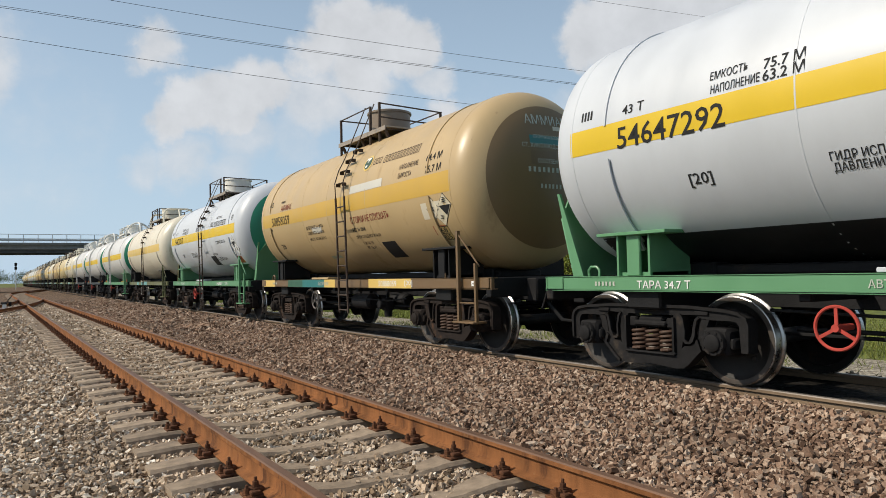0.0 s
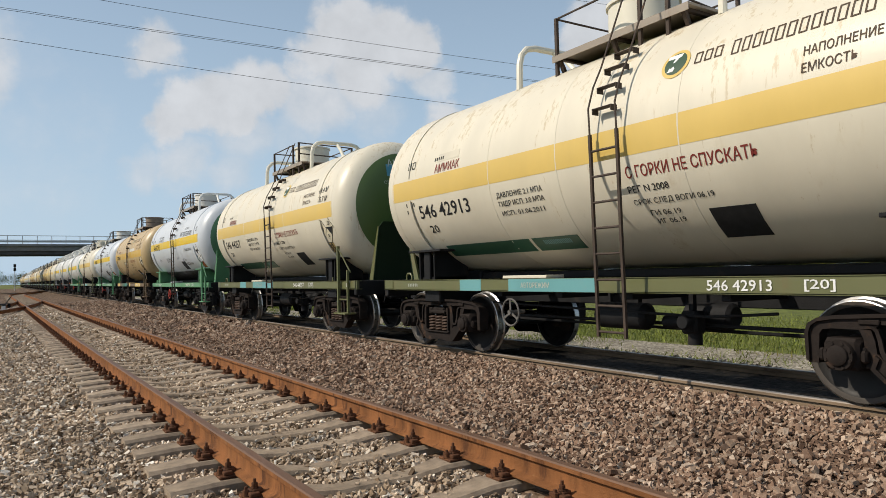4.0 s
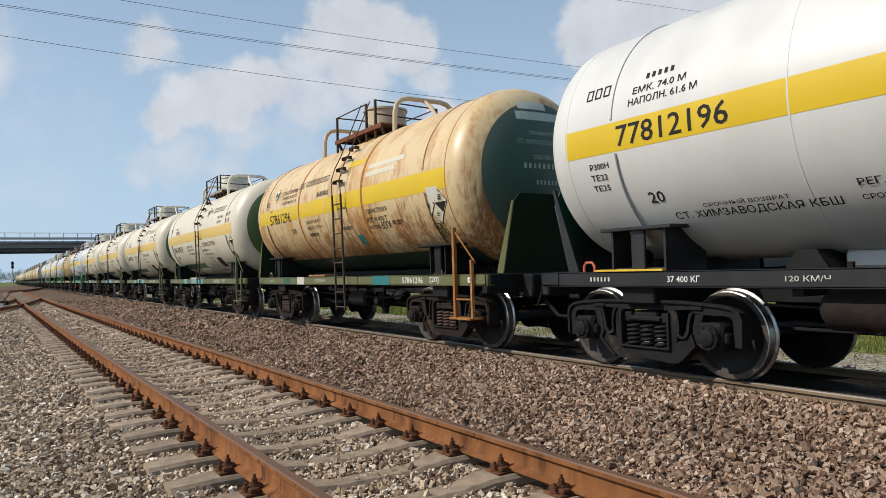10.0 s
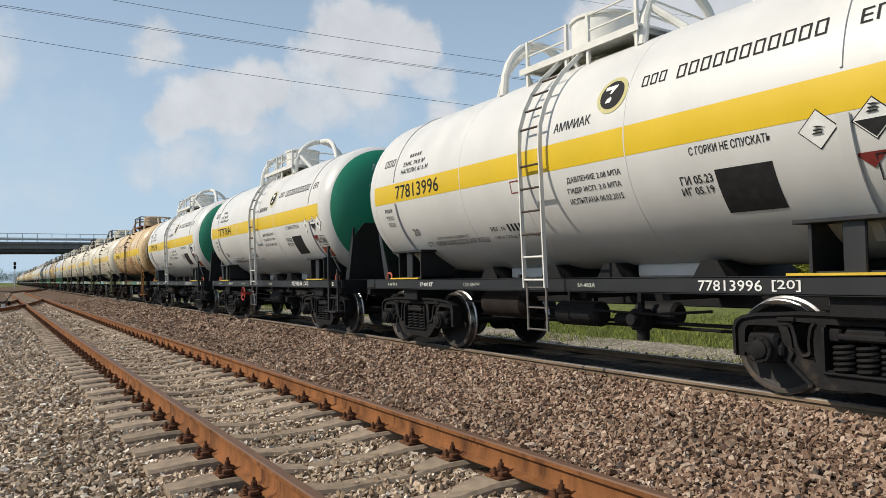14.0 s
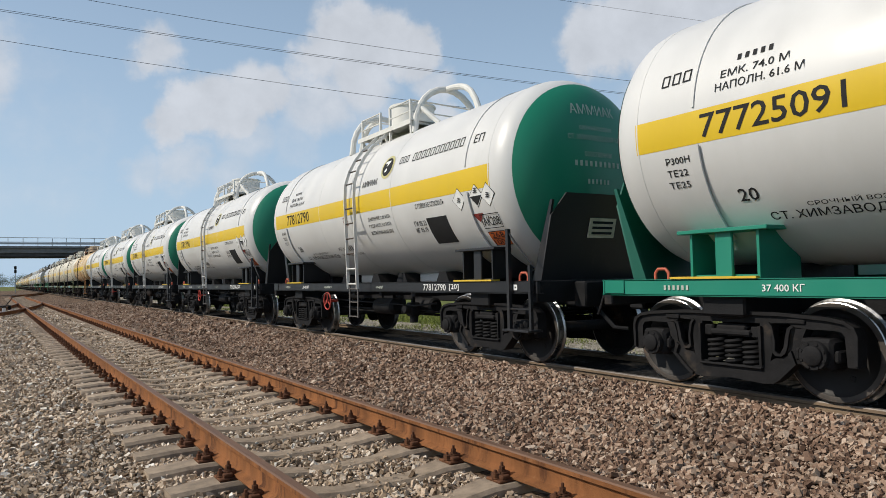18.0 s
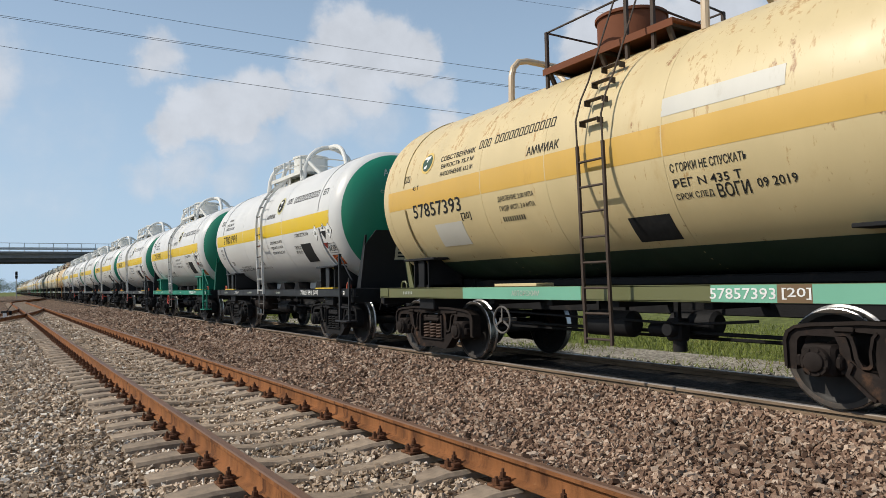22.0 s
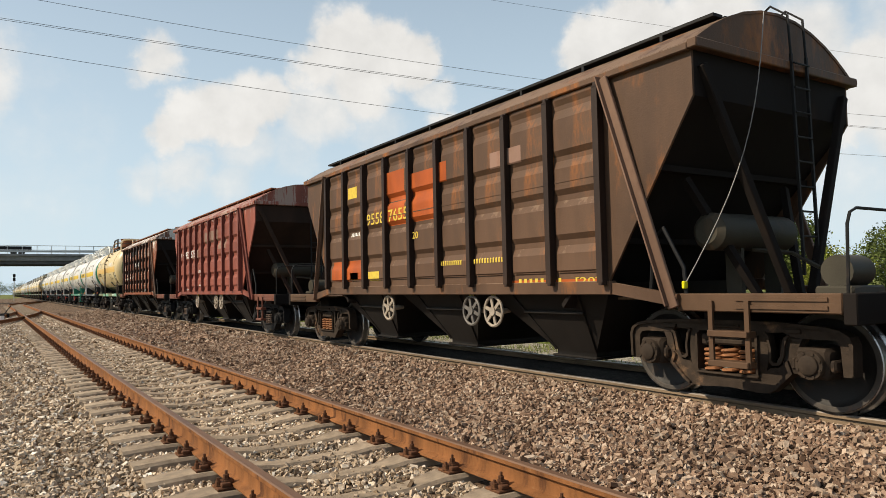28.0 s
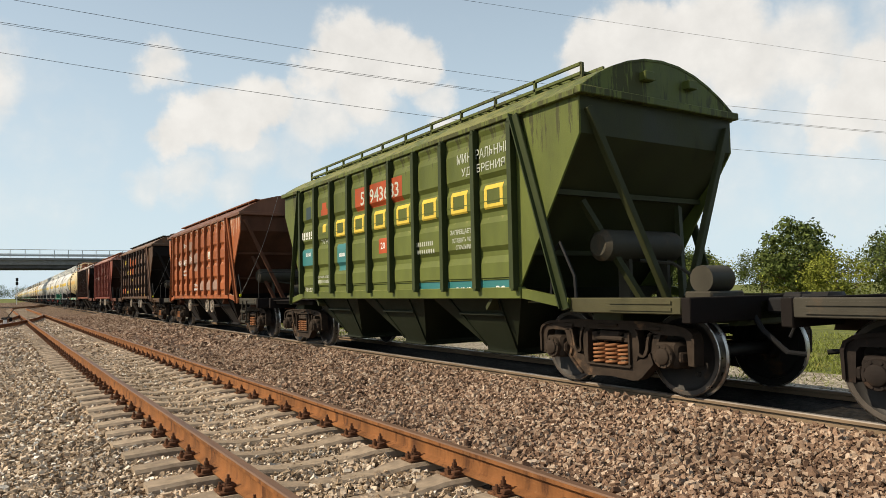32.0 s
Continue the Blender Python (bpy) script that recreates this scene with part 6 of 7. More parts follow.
def corner_grab_shape():
    x = -PSILL + .04
    return Shape().tube([(x, -4.55, 1.1), (x, -4.62, 1.72), (x, -4.75, 1.84), (x, -5.0, 1.4), (x, -5.02, 1.1)], .022, 6)


def end_rails_shape():
    s = Shape()
    x = PSILL - .06
    return s.tube([(-x, -6.65, 1.1), (-x, -6.67, 1.72), (-x + .05, -6.67, 1.82), (-x + .16, -6.67, 1.86), (x - .16, -6.67, 1.86), (x - .05, -6.67, 1.82), (x, -6.67, 1.72), (x, -6.65, 1.1)], .014, 6)


def side_step_shape():
    s = Shape()
    x = -PSILL - .02
    for y in (-5.75, -5.35):
        s.bar((x, y, .42), (x, y, 1.06), .05, .03, (1, 0, 0))
    for z in (.45, .74):
        s.box(x - .05, x + .10, -5.77, -5.33, z - .03, z + .03, .006)
    return s


def reservoir_shape():
    s = Shape()
    s.lathe([(-.86, 0), (-.86, .14), (-.80, .21), (.55, .21), (.62, .14), (.62, 0)], 18, "x", (0, -4.9, 1.8))
    s.box(-.4, -.34, -5.0, -4.8, 1.1, 1.65)
    s.box(.34, .4, -5.0, -4.8, 1.1, 1.65)
    s.lathe([(-.22, 0), (-.22, .17), (.22, .17), (.22, 0)], 16, "x", (.1, -5.9, 1.33))
    s.box(-.2, .45, -6.1, -5.7, 1.08, 1.18, .02)
    s.tube([(.1, -5.6, 1.38), (.1, -5.3, 1.55), (-.2, -5.0, 1.6)], .025, 6)
    return s


def valve_wheel_shape(r=.21):
    """Cast valve wheel with five openings."""
    s = Shape()
    n = 30
    s.tube([(0, math.cos(2 * math.pi * i / n) * r, math.sin(2 * math.pi * i / n) * r) for i in range(n)], .022, 6, closed=True)
    for k in range(6):
        a = 2 * math.pi * k / 6 + .3
        s.bar((0, math.cos(a) * .05, math.sin(a) * .05), (0, math.cos(a) * r, math.sin(a) * r), .05, .02, (1, 0, 0))
    s.lathe([(-.03, 0), (-.03, .065), (.01, .065), (.3, .03), (.3, 0)], 12, "x")
    return s


def hopper_wagon(label, body, rib, end, cast, spring, wheels, roof=None, texts=(), fields=(), frame_top=False, ladder=True, cord=False, low_front=False, plat="end_brown", step=True, rails=True, strut=None, chute="chute_black", walk_mat="black_steel", live=True):
    w = thing("hopper_wagon", label, "hopper wagon", "wagons of the train")
    Bd, Rb, En, C, Pl = M[body], M[rib], M[end], M[cast], M[plat]
    part("underframe", shared("hopper_frame", hopper_frame_shape, En), None, w)
    for y in HPIVOTS:
        add_bogie(w, y, C, M[spring], live)
    part("coupler", shared("coupler", coupler_shape, M["black_steel"]), None, w, at=(0, HOPPER / 2 - 6.0, 0))
    part("coupler", shared("coupler_rear", coupler_rear, M["black_steel"]), None, w, at=(0, 6.0 - HOPPER / 2, 0))
    b = part("body", shared("hopper_body", hopper_body_shape, Bd), None, w)
    for k in (0, 180):
        def turned(o):
            o.rotation_euler = (0, 0, radians(k))
            return o
        for i in range(RIBS - 1):
            o = part("side_panel", shared("side_panel", hopper_panel_shape, Bd, 14.0), None, b)
            o.location = (0, -HALF_WALL + .03 + PANEL * (i + .5), 0)
            turned(o)
        for i in range(RIBS):
            y = -HALF_WALL + .03 + (2 * HALF_WALL - .06) * i / (RIBS - 1)
            o = part("rib", shared("hopper_rib", hopper_rib_shape, Rb), None, b)
            o.location = (0, y, 0)
            turned(o)
        turned(part("side_sill", shared("hopper_sill", hopper_sill_shape, Bd), None, w))
        for flip in (1, -1):
            o = turned(part("end_strut", shared("brace%d" % flip, (lambda f: (lambda: brace_shape().moved(Matrix.Diagonal((1, f, 1, 1)))))(flip), M[strut or rib]), None, w))
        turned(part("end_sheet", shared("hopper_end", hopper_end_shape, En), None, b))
        deep = k == 0 or not low_front
        Pk = Pl if deep else M["end_black"]
        pf = turned(part("end_platform", shared("end_platform", end_platform_shape, Pk), None, w))
        part("end_beam", shared("end_beam", end_beam_shape, M["end_black"]), None, pf)
        for flip in (1, -1):
            if deep:
                part("side_channel", shared("side_channel", side_channel_shape, Pk), None, pf).scale = (flip, 1, 1)
                part("flange", shared("platform_slot", platform_slot_shape, Pk), None, pf).scale = (flip, 1, 1)
            else:
                part("side_channel", shared("low_channel", low_channel_shape, Pk), None, pf).scale = (flip, 1, 1)
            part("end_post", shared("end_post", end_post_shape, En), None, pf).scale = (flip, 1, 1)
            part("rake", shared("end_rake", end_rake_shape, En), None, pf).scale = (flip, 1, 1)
        turned(part("corner_grab", shared("corner_grab", corner_grab_shape, M["black_steel"]), None, w))
        if rails:
            turned(part("end_handrail", shared("end_rails", end_rails_shape, M["black_steel"]), None, w))
        if step and k == 0:
            turned(part("side_step", shared("side_step", side_step_shape, Pl), None, w))
    if ladder:
        part("end_ladder", shared("end_ladder", end_ladder_shape, M["black_steel"]), None, w)
    if cord:
        a, b = Vector((-.35, -EAVE - .10, HT + .50)), Vector((-PSILL + .02, -5.02, 1.22))
        pts = [tuple(a.lerp(b, u / 12) + Vector((0, -.22 * math.sin(math.pi * u / 12), -.10 * math.sin(math.pi * u / 12)))) for u in range(13)]
        co = part("cord", shared("cord", lambda: Shape().tube(pts, .0055, 5), M["cord_grey"]), None, w, "thin grey seal cable")
        part("seal", shared("seal", lambda: Shape().box(-.03, .03, -.02, .02, -.04, .04, .008), M["seal_yellow"]), None, co, at=tuple(b))
    part("air_reservoir", shared("reservoir", reservoir_shape, M["plat_grey"]), None, w)
    rf = part("roof", shared("roof", roof_shape, M[roof or body]), None, w)
    for i in range(4):
        part("hatch", shared("hatch", hatch_shape, M[roof or body]), None, rf, at=(0, -3.6 + 2.4 * i, HT + .50))
    if frame_top:
        for x in (-.35, .5):
            part("lamp_bracket", shared("lamp_bracket", lambda: Shape().box(-.09, .09, -EAVE - .16, -EAVE - .04, HT + .22, HT + .34, .01), M[body]), None, rf, at=(x, 0, 0))
        part("roof_walkway", shared("roof_frame", roof_frame_shape, M[walk_mat]), None, w)
    else:
        part("roof_walkway", shared("roof_walk", roof_walk_shape, M[walk_mat]), None, w)
    for y in (-2.65, 0, 2.65):
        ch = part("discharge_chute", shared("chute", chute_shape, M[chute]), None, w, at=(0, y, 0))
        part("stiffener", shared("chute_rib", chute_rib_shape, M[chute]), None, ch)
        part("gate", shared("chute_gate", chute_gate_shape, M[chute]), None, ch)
    for y, m in wheels:
        vw = part("valve_wheel", shared("valve_wheel", valve_wheel_shape, M[m]), None, w, at=(-1.42, y, .88))
        part("seal", shared("seal", lambda: Shape().box(-.03, .03, -.02, .02, -.04, .04, .008), M["seal_yellow"]), None, vw, at=(.02, .02, .23))
        part("wire", shared("seal_wire", lambda: Shape().rod((0, 0, .24), (.02, .14, .36), .005, 5), M["cord_grey"]), None, vw)
    for mat, y0, y1, z0, z1 in fields:
        part("painted_field", on_wall(grid(y1 - y0, z1 - z0), (y0 + y1) / 2, (z0 + z1) / 2, .002), M[mat], w)
    for kind, val, y, z, h, m in texts:
        vf = writing(val, h, y[0] - y[1]) if kind == "t" else bars(val, h, y[0] - y[1]) if kind == "b" else blocks(val, h, y[0] - y[1], .2, .5 if kind == "p" else .72)
        part("lettering", on_wall(vf, (y[0] + y[1]) / 2, z), M[m], w)
    return w


def body_paint(name, base, stain, amount=.45, scale=1.6, rough=.6, streak=.4, soft=.2, grime=None, grime_amount=.35, grime_scale=2.5, grime_soft=.14, run=None, ledge=None, per_object=0.0):
    M[name] = material(name, base, rough, 0, .3, 1.6, .2, 40, stain, amount, scale, stretch=(1, 1, streak), soft_stain=soft, grime=grime, grime_amount=grime_amount, grime_scale=grime_scale, grime_soft=grime_soft, run=run, ledge=ledge, per_object=per_object)


body_paint("oxide_white", (.215, .068, .034), (.11, .045, .03), .5, 1.6, streak=.5, soft=.25, grime=(.075, .04, .03), grime_amount=.35, grime_scale=1.8, run=((.66, .64, .59), 4.2, 0.9, .62), ledge=((.62, .57, .48), .95), per_object=.14)
body_paint("oxide_red", (.235, .068, .048), (.155, .062, .046), .5, 1.4, soft=.3, grime=(.30, .15, .115), grime_amount=.22, run=((.36, .26, .22), 3.75, 2.2, .30), per_object=.08)
body_paint("oxide_brown", (.098, .055, .035), (.066, .047, .035), .55, 1.3, streak=.35, soft=.3, grime=(.34, .115, .028), grime_amount=.68, grime_scale=1.5, grime_soft=.2, ledge=((.17, .11, .075), .7), per_object=.16)
body_paint("oxide_orange", (.30, .085, .03), (.20, .064, .03), .5, 1.4, soft=.3, grime=(.14, .055, .03), grime_amount=.35, grime_scale=1.8, run=((.46, .33, .25), 3.75, 1.2, .40), ledge=((.44, .27, .18), .8), per_object=.1)
# the paler ledge colour paints sunlight on the green swages' upper slopes
body_paint("hopper_green", (.10, .122, .03), (.075, .082, .027), .5, 1.4, soft=.3, grime=(.15, .12, .055), grime_amount=.3, run=((.05, .05, .02), 3.6, 1.0, .30), ledge=((.18, .18, .06), .6), per_object=.07)
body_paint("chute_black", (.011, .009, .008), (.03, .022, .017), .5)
# green funnels taken almost to black, the shade below the body painted in
body_paint("chute_green_shaded", (.011, .015, .007), (.02, .02, .011), .5)
body_paint("plat_rust", (.10, .056, .033), (.06, .04, .028), .5, 3)
body_paint("plat_red", (.16, .06, .04), (.10, .05, .035), .5, 3)
body_paint("plat_grey", (.05, .045, .034), (.10, .065, .04), .5, 3)
body_paint("strut_brown", (.17, .10, .07), (.10, .05, .035), .5, 3)
# black and green ends: shade on the wagon ends is put into the paint
body_paint("end_black", (.014, .011, .010), (.03, .02, .015), .4, rough=.85)
body_paint("end_green_shaded", (.034, .038, .015), (.026, .026, .014), .4)
body_paint("plat_olive", (.065, .06, .03), (.06, .045, .028), .5, 3)
body_paint("end_brown", (.035, .021, .016), (.06, .03, .02), .4, rough=.85)
body_paint("end_rust", (.085, .036, .022), (.04, .022, .016), .5, rough=.8)
body_paint("roof_white", (.16, .07, .045), (.09, .045, .03), .5, 3, run=((.66, .64, .6), 4.5, 2.4, .75))
body_paint("roof_rust", (.15, .065, .04), (.30, .22, .17), .5, 3)
body_paint("rib_dark", (.03, .018, .014), (.07, .035, .02), .4)
body_paint("rib_green", (.034, .046, .016), (.022, .028, .012), .4)
M["cord_grey"] = material("cord_grey", (.26, .25, .24), .5, .2, .2, 9, 0)
M["seal_yellow"] = material("seal_yellow", (.62, .60, .02), .5, 0, .1, 9, 0)
M["valve_grey"] = material("valve_grey", (.31, .26, .21), .6, 0, .2, 9, .15, 60, (.2, .12, .08), .35, 6)
body_paint("rib_red", (.17, .052, .04), (.05, .02, .018), .4)
body_paint("rib_rust", (.25, .078, .03), (.06, .025, .016), .4)
body_paint("patch_red", (.38, .068, .022), (.22, .05, .03), .3)
body_paint("patch_pale", (.32, .20, .16), (.2, .09, .05), .4)
body_paint("field_slate", (.035, .06, .065), (.05, .07, .06), .4)
M["ink_soft"] = material("ink_soft", (.46, .34, .27), .7, 0, .3, 12, 0)
M["ink_faint"] = material("ink_faint", (.26, .15, .11), .7, 0, .3, 12, 0)
body_paint("patch_orange", (.40, .085, .02), (.25, .07, .03), .4)
body_paint("patch_grey", (.25, .15, .115), (.19, .09, .06), .5)

FRONT_HOPPER = START - PITCH * (len(LIST) - 1) - PITCH / 2 - HOPPER / 2
WW = "ink_white"
HOPPERS = []
fields = (("ink", -2.92, -2.08, 1.265, 1.385), ("ink", 0.43, 1.35, 3.11, 3.37), ("ink", -0.57, 0.35, 3.15, 3.45), ("ink", -1.25, 0.38, 2.48, 2.82))
texts = (("t", "95180709", (-2.14, -2.86), 1.325, .09, WW), ("t", "ПЕРЕД РАЗГРУЗКОЙ", (-1.38, -2.0), 2.10, .07, "ink_soft"), ("t", "ОТКРЫТЬ ДВА", (-1.45, -1.95), 1.98, .07, "ink_soft"), ("b", 10, (-1.4, -2.0), 1.86, .06, "ink_soft"), ("t", "ЗАПРЕЩАЕТСЯ", (-2.2, -2.88), 2.13, .09, "ink_soft"), ("t", "ОСТАВЛЯТЬ ЛЮКИ", (-2.2, -2.86), 2.0, .07, "ink_soft"), ("t", "ОТКРЫТЫМИ", (-2.3, -2.8), 1.9, .06, "ink_soft"), ("b", 9, (-2.25, -2.8), 1.55, .06, "ink_soft"), ("t", "9518", (0.36, -0.36), 2.65, 0.23, WW), ("t", "0709", (-0.5, -1.22), 2.65, 0.23, WW), ("t", "КР 55", (2.95, 2.6), 2.12, 0.1, WW), ("b", 9, (3.05, 2.5), 1.95, 0.08, WW), ("t", "ПОСТР 27", (3.8, 3.3), 1.93, 0.07, WW), ("t", "1982", (3.7, 3.45), 1.79, 0.07, WW), ("o", 6, (3.9, 3.2), 2.53, 0.16, WW), ("t", "70т 94м", (2, 1.35), 3.09, 0.14, WW),
    ("t", "ТАРА 21.5 Т", (3.85, 3.4), 1.31, 0.07, WW), ("t", "20", (1.17, 0.93), 2.03, 0.16, WW), ("b", 6, (2.05, 1.5), 2.16, 0.08, WW), ("b", 6, (2.05, 1.5), 2.02, 0.08, WW))
HOPPERS.append(("rust-red hopper wagon with peeling white paint", dict(plat="plat_red", step=False, rails=False, walk_mat="rust_red", strut="strut_brown", body="oxide_white", rib="rib_dark", end="end_black", cast="bogie_dark", spring="spring", wheels=(), roof="roof_white", fields=fields, texts=texts)))
fields = (("patch_grey", 1.08, 1.88, 2.41, 2.71), ("patch_grey", -0.62, 0.18, 2.85, 3.22), ("patch_grey", -1.52, -0.67, 2.85, 3.22), ("patch_grey", -2.47, -1.57, 2.58, 2.85))
texts = (("t", "9523", (3.04, 2.28), 2.59, 0.26, WW), ("t", "5750", (2.14, 1.42), 2.59, 0.26, WW), ("t", "70 т 94 м", (3.83, 3.28), 2.61, 0.12, WW), ("t", "ТАРА 22.5 Т", (3.13, 2.48), 1.28, 0.09, WW), ("t", "20", (1.73, 1.43), 2.12, 0.17, "ink_faint"), ("b", 7, (1.03, 0.53), 1.93, 0.09, WW), ("b", 7, (0.98, 0.48), 1.79, 0.08, WW), ("b", 7, (0.93, 0.43), 1.43, 0.08, WW))
HOPPERS.append(("dull red hopper wagon with white number", dict(plat="plat_red", walk_mat="rust_red", body="oxide_red", rib="rib_red", end="end_brown", cast="bogie_dark", spring="spring", wheels=((1.68, "valve_grey"), (-0.87, "valve_grey"), (-1.52, "valve_grey")), fields=fields, texts=texts)))
fields = (("patch_orange", 0.65, 1.35, 2.78, 3.31), ("patch_orange", -0.4, 0.55, 2.35, 3.17), ("patch_orange", -0.7, -0.48, 2.9, 3.22), ("patch_orange", 0.65, 1.5, 2.35, 2.76), ("patch_orange", 2.3, 3.8, 1.38, 1.79), ("patch_orange", -4.0, -2.2, HB - .1, HB + .05), ("patch_grey", -2.55, -1.85, 2.9, 3.13), ("ink_yellow", 2.55, 2.95, 3.02, 3.24), ("ink_yellow", 2.55, 2.9, 1.38, 1.55), ("ink_yellow", 1.65, 2.1, 1.38, 1.55))
texts = (("t", "9558", (2.12, 1.42), 2.53, 0.22, "ink_yellow"), ("t", "7655", (1.25, 0.55), 2.53, 0.22, "ink_yellow"), ("t", "20", (0.4, 0.2), 2.12, 0.12, "ink_yellow"), ("b", 12, (-0.45, -1.1), 1.61, 0.07, "ink_yellow"), ("b", 12, (-1.4, -2.2), 1.61, 0.07, "ink_yellow"), ("b", 8, (-2.4, -3.3), 1.28, 0.1, "ink_yellow"), ("b", 6, (2.9, 2.5), 2.3, 0.07, WW), ("t", "[20]", (-3.5, -3.9), 1.28, 0.1, "ink_yellow"))
HOPPERS.append(("dark brown hopper wagon with orange patches", dict(plat="plat_rust", strut="strut_brown", body="oxide_brown", rib="rib_dark", cord=True, end="end_black", cast="bogie_rust", spring="spring_rust", wheels=((1.5, "valve_grey"), (-1.15, "wheel_grey"), (-1.7, "valve_grey")), roof="oxide_brown", fields=fields, texts=texts)))
fields = (("patch_grey", 0.6, 1.2, 2.39, 3.22), ("patch_grey", -0.25, 0.55, 2.12, 2.76), ("field_white", -2.2, -1.63, 2.47, 2.71), ("patch_pale", -1.15, -0.35, 1.38, 1.75), ("patch_pale", -3.15, -1.45, 1.38, 1.75))
texts = (("t", "СОБСТВЕННИК", (0.35, -0.42), 1.60, .08, WW), ("t", "9560", (3.04, 2.3), 2.48, 0.24, WW), ("t", "8014", (2.14, 1.42), 2.48, 0.24, WW), ("o", 6, (3.7, 3.15), 2.81, 0.15, WW), ("t", "70т 94м", (2.15, 1.5), 3.13, 0.15, WW), ("t", "20", (1.05, 0.8), 2.58, 0.16, WW), ("t", "95608014", (-2.3, -3.05), 1.2, .1, WW), ("t", "20", (-3.55, -3.72), 1.2, .1, WW), ("t", "ТАРА 22", (3.55, 3.15), 1.28, 0.09, WW), ("b", 6, (2.15, 1.65), 2.16, 0.07, WW), ("b", 9, (2.15, 1.5), 2.02, 0.07, WW), ("b", 14, (0.35, -0.45), 1.45, 0.08, WW), ("b", 9, (-1.35, -2.15), 2.16, 0.08, "ink_faint"), ("b", 6, (-1.85, -2.1), 2.56, 0.07, "ink_yellow"))
HOPPERS.append(("orange-brown hopper wagon with pale patches", dict(plat="plat_grey", walk_mat="rust_red", body="oxide_orange", rib="rib_rust", cord=True, end="end_rust", cast="bogie_rust", spring="spring_rust", wheels=((1.55, "valve_grey"), (-1.1, "valve_grey"), (-1.75, "valve_grey")), roof="roof_rust", fields=fields, texts=texts)))
fields = (("field_teal", -4.0, -1.25, 1.265, 1.385), ("patch_red", -0.88, 1.04, 2.84, 3.28), ("patch_red", -0.28, 0.04, 1.95, 2.23), ("field_teal", 1.44, 1.94, 1.7, 2.25), ("field_teal", 3.17, 3.93, 1.87, 2.25), ("field_slate", 3.38, 3.68, 2.92, 3.2), ("patch_red", 2.44, 2.80, 2.93, 3.06), ("patch_red", 2.50, 2.74, 3.06, 3.2), ("ink_yellow", 2.55, 2.72, 2.56, 2.74))
texts = (("t", "54943683", (0.79, -0.76), 3.06, .27, "ink_pale"), ("p", 7, (2.0, -4.22), 2.58, 0.35, "ink_yellow"), ("t", "МИНЕРАЛЬНЫЕ", (-2.64, -3.94), 3.24, 0.15, "ink_pale"), ("t", "УДОБРЕНИЯ", (-2.76, -3.84), 3.02, 0.15, "ink_pale"), ("t", "ЗАПРЕЩАЕТСЯ", (-2.41, -3.11), 2.13, 0.09, "ink_pale"), ("t", "ОСТАВЛЯТЬ ЛЮКИ", (-2.46, -3.06), 2.01, 0.07, "ink_pale"), ("t", "ОТКРЫТЫМИ", (-2.56, -2.96), 1.9, 0.07, "ink_pale"),
    ("t", "20", (-0.04, -0.21), 2.09, 0.12, WW), ("t", "54943683", (-2.49, -3.15), 1.25, 0.09, WW), ("t", "20", (-3.51, -3.74), 1.25, 0.11, WW), ("b", 7, (3.93, 3.2), 2.55, 0.17, WW), ("b", 6, (3.7, 3.4), 2.12, .08, WW), ("t", "ТАРА 22.7 Т", (3.85, 3.35), 1.325, .09, WW), ("t", "СРОЧНЫЙ ВОЗВРАТ", (3.0, 2.3), 1.60, .07, "ink_pale"), ("b", 11, (3.0, 2.3), 1.49, .07, "ink_pale"), ("t", "70 94м", (2.85, 2.4), 2.36, .1, "ink_pale"), ("b", 6, (1.84, 1.54), 2.02, 0.07, WW), ("b", 9, (-1.36, -1.91), 2.02, 0.07, "ink_pale"), ("b", 9, (-1.31, -1.96), 1.89, 0.07, "ink_pale"))
HOPPERS.append(("green hopper wagon with yellow block letters", dict(plat="plat_olive", low_front=True, step=False, rails=False, chute="chute_green_shaded", body="hopper_green", rib="rib_green", end="end_green_shaded", cast="bogie_rust", spring="spring_rust", wheels=(), frame_top=True, walk_mat="hopper_green", ladder=False, fields=fields, texts=texts)))
HOPPERS.append(("grey-brown hopper wagon coupled at the end", dict(body="oxide_brown", rib="rib_dark", end="end_brown", cast="bogie_brown", spring="spring", wheels=(), plat="plat_grey", step=False, rails=False)))
for i, (label, style) in enumerate(HOPPERS):
    joined(hopper_wagon(label, **style), FRONT_HOPPER - HOPPER * i)

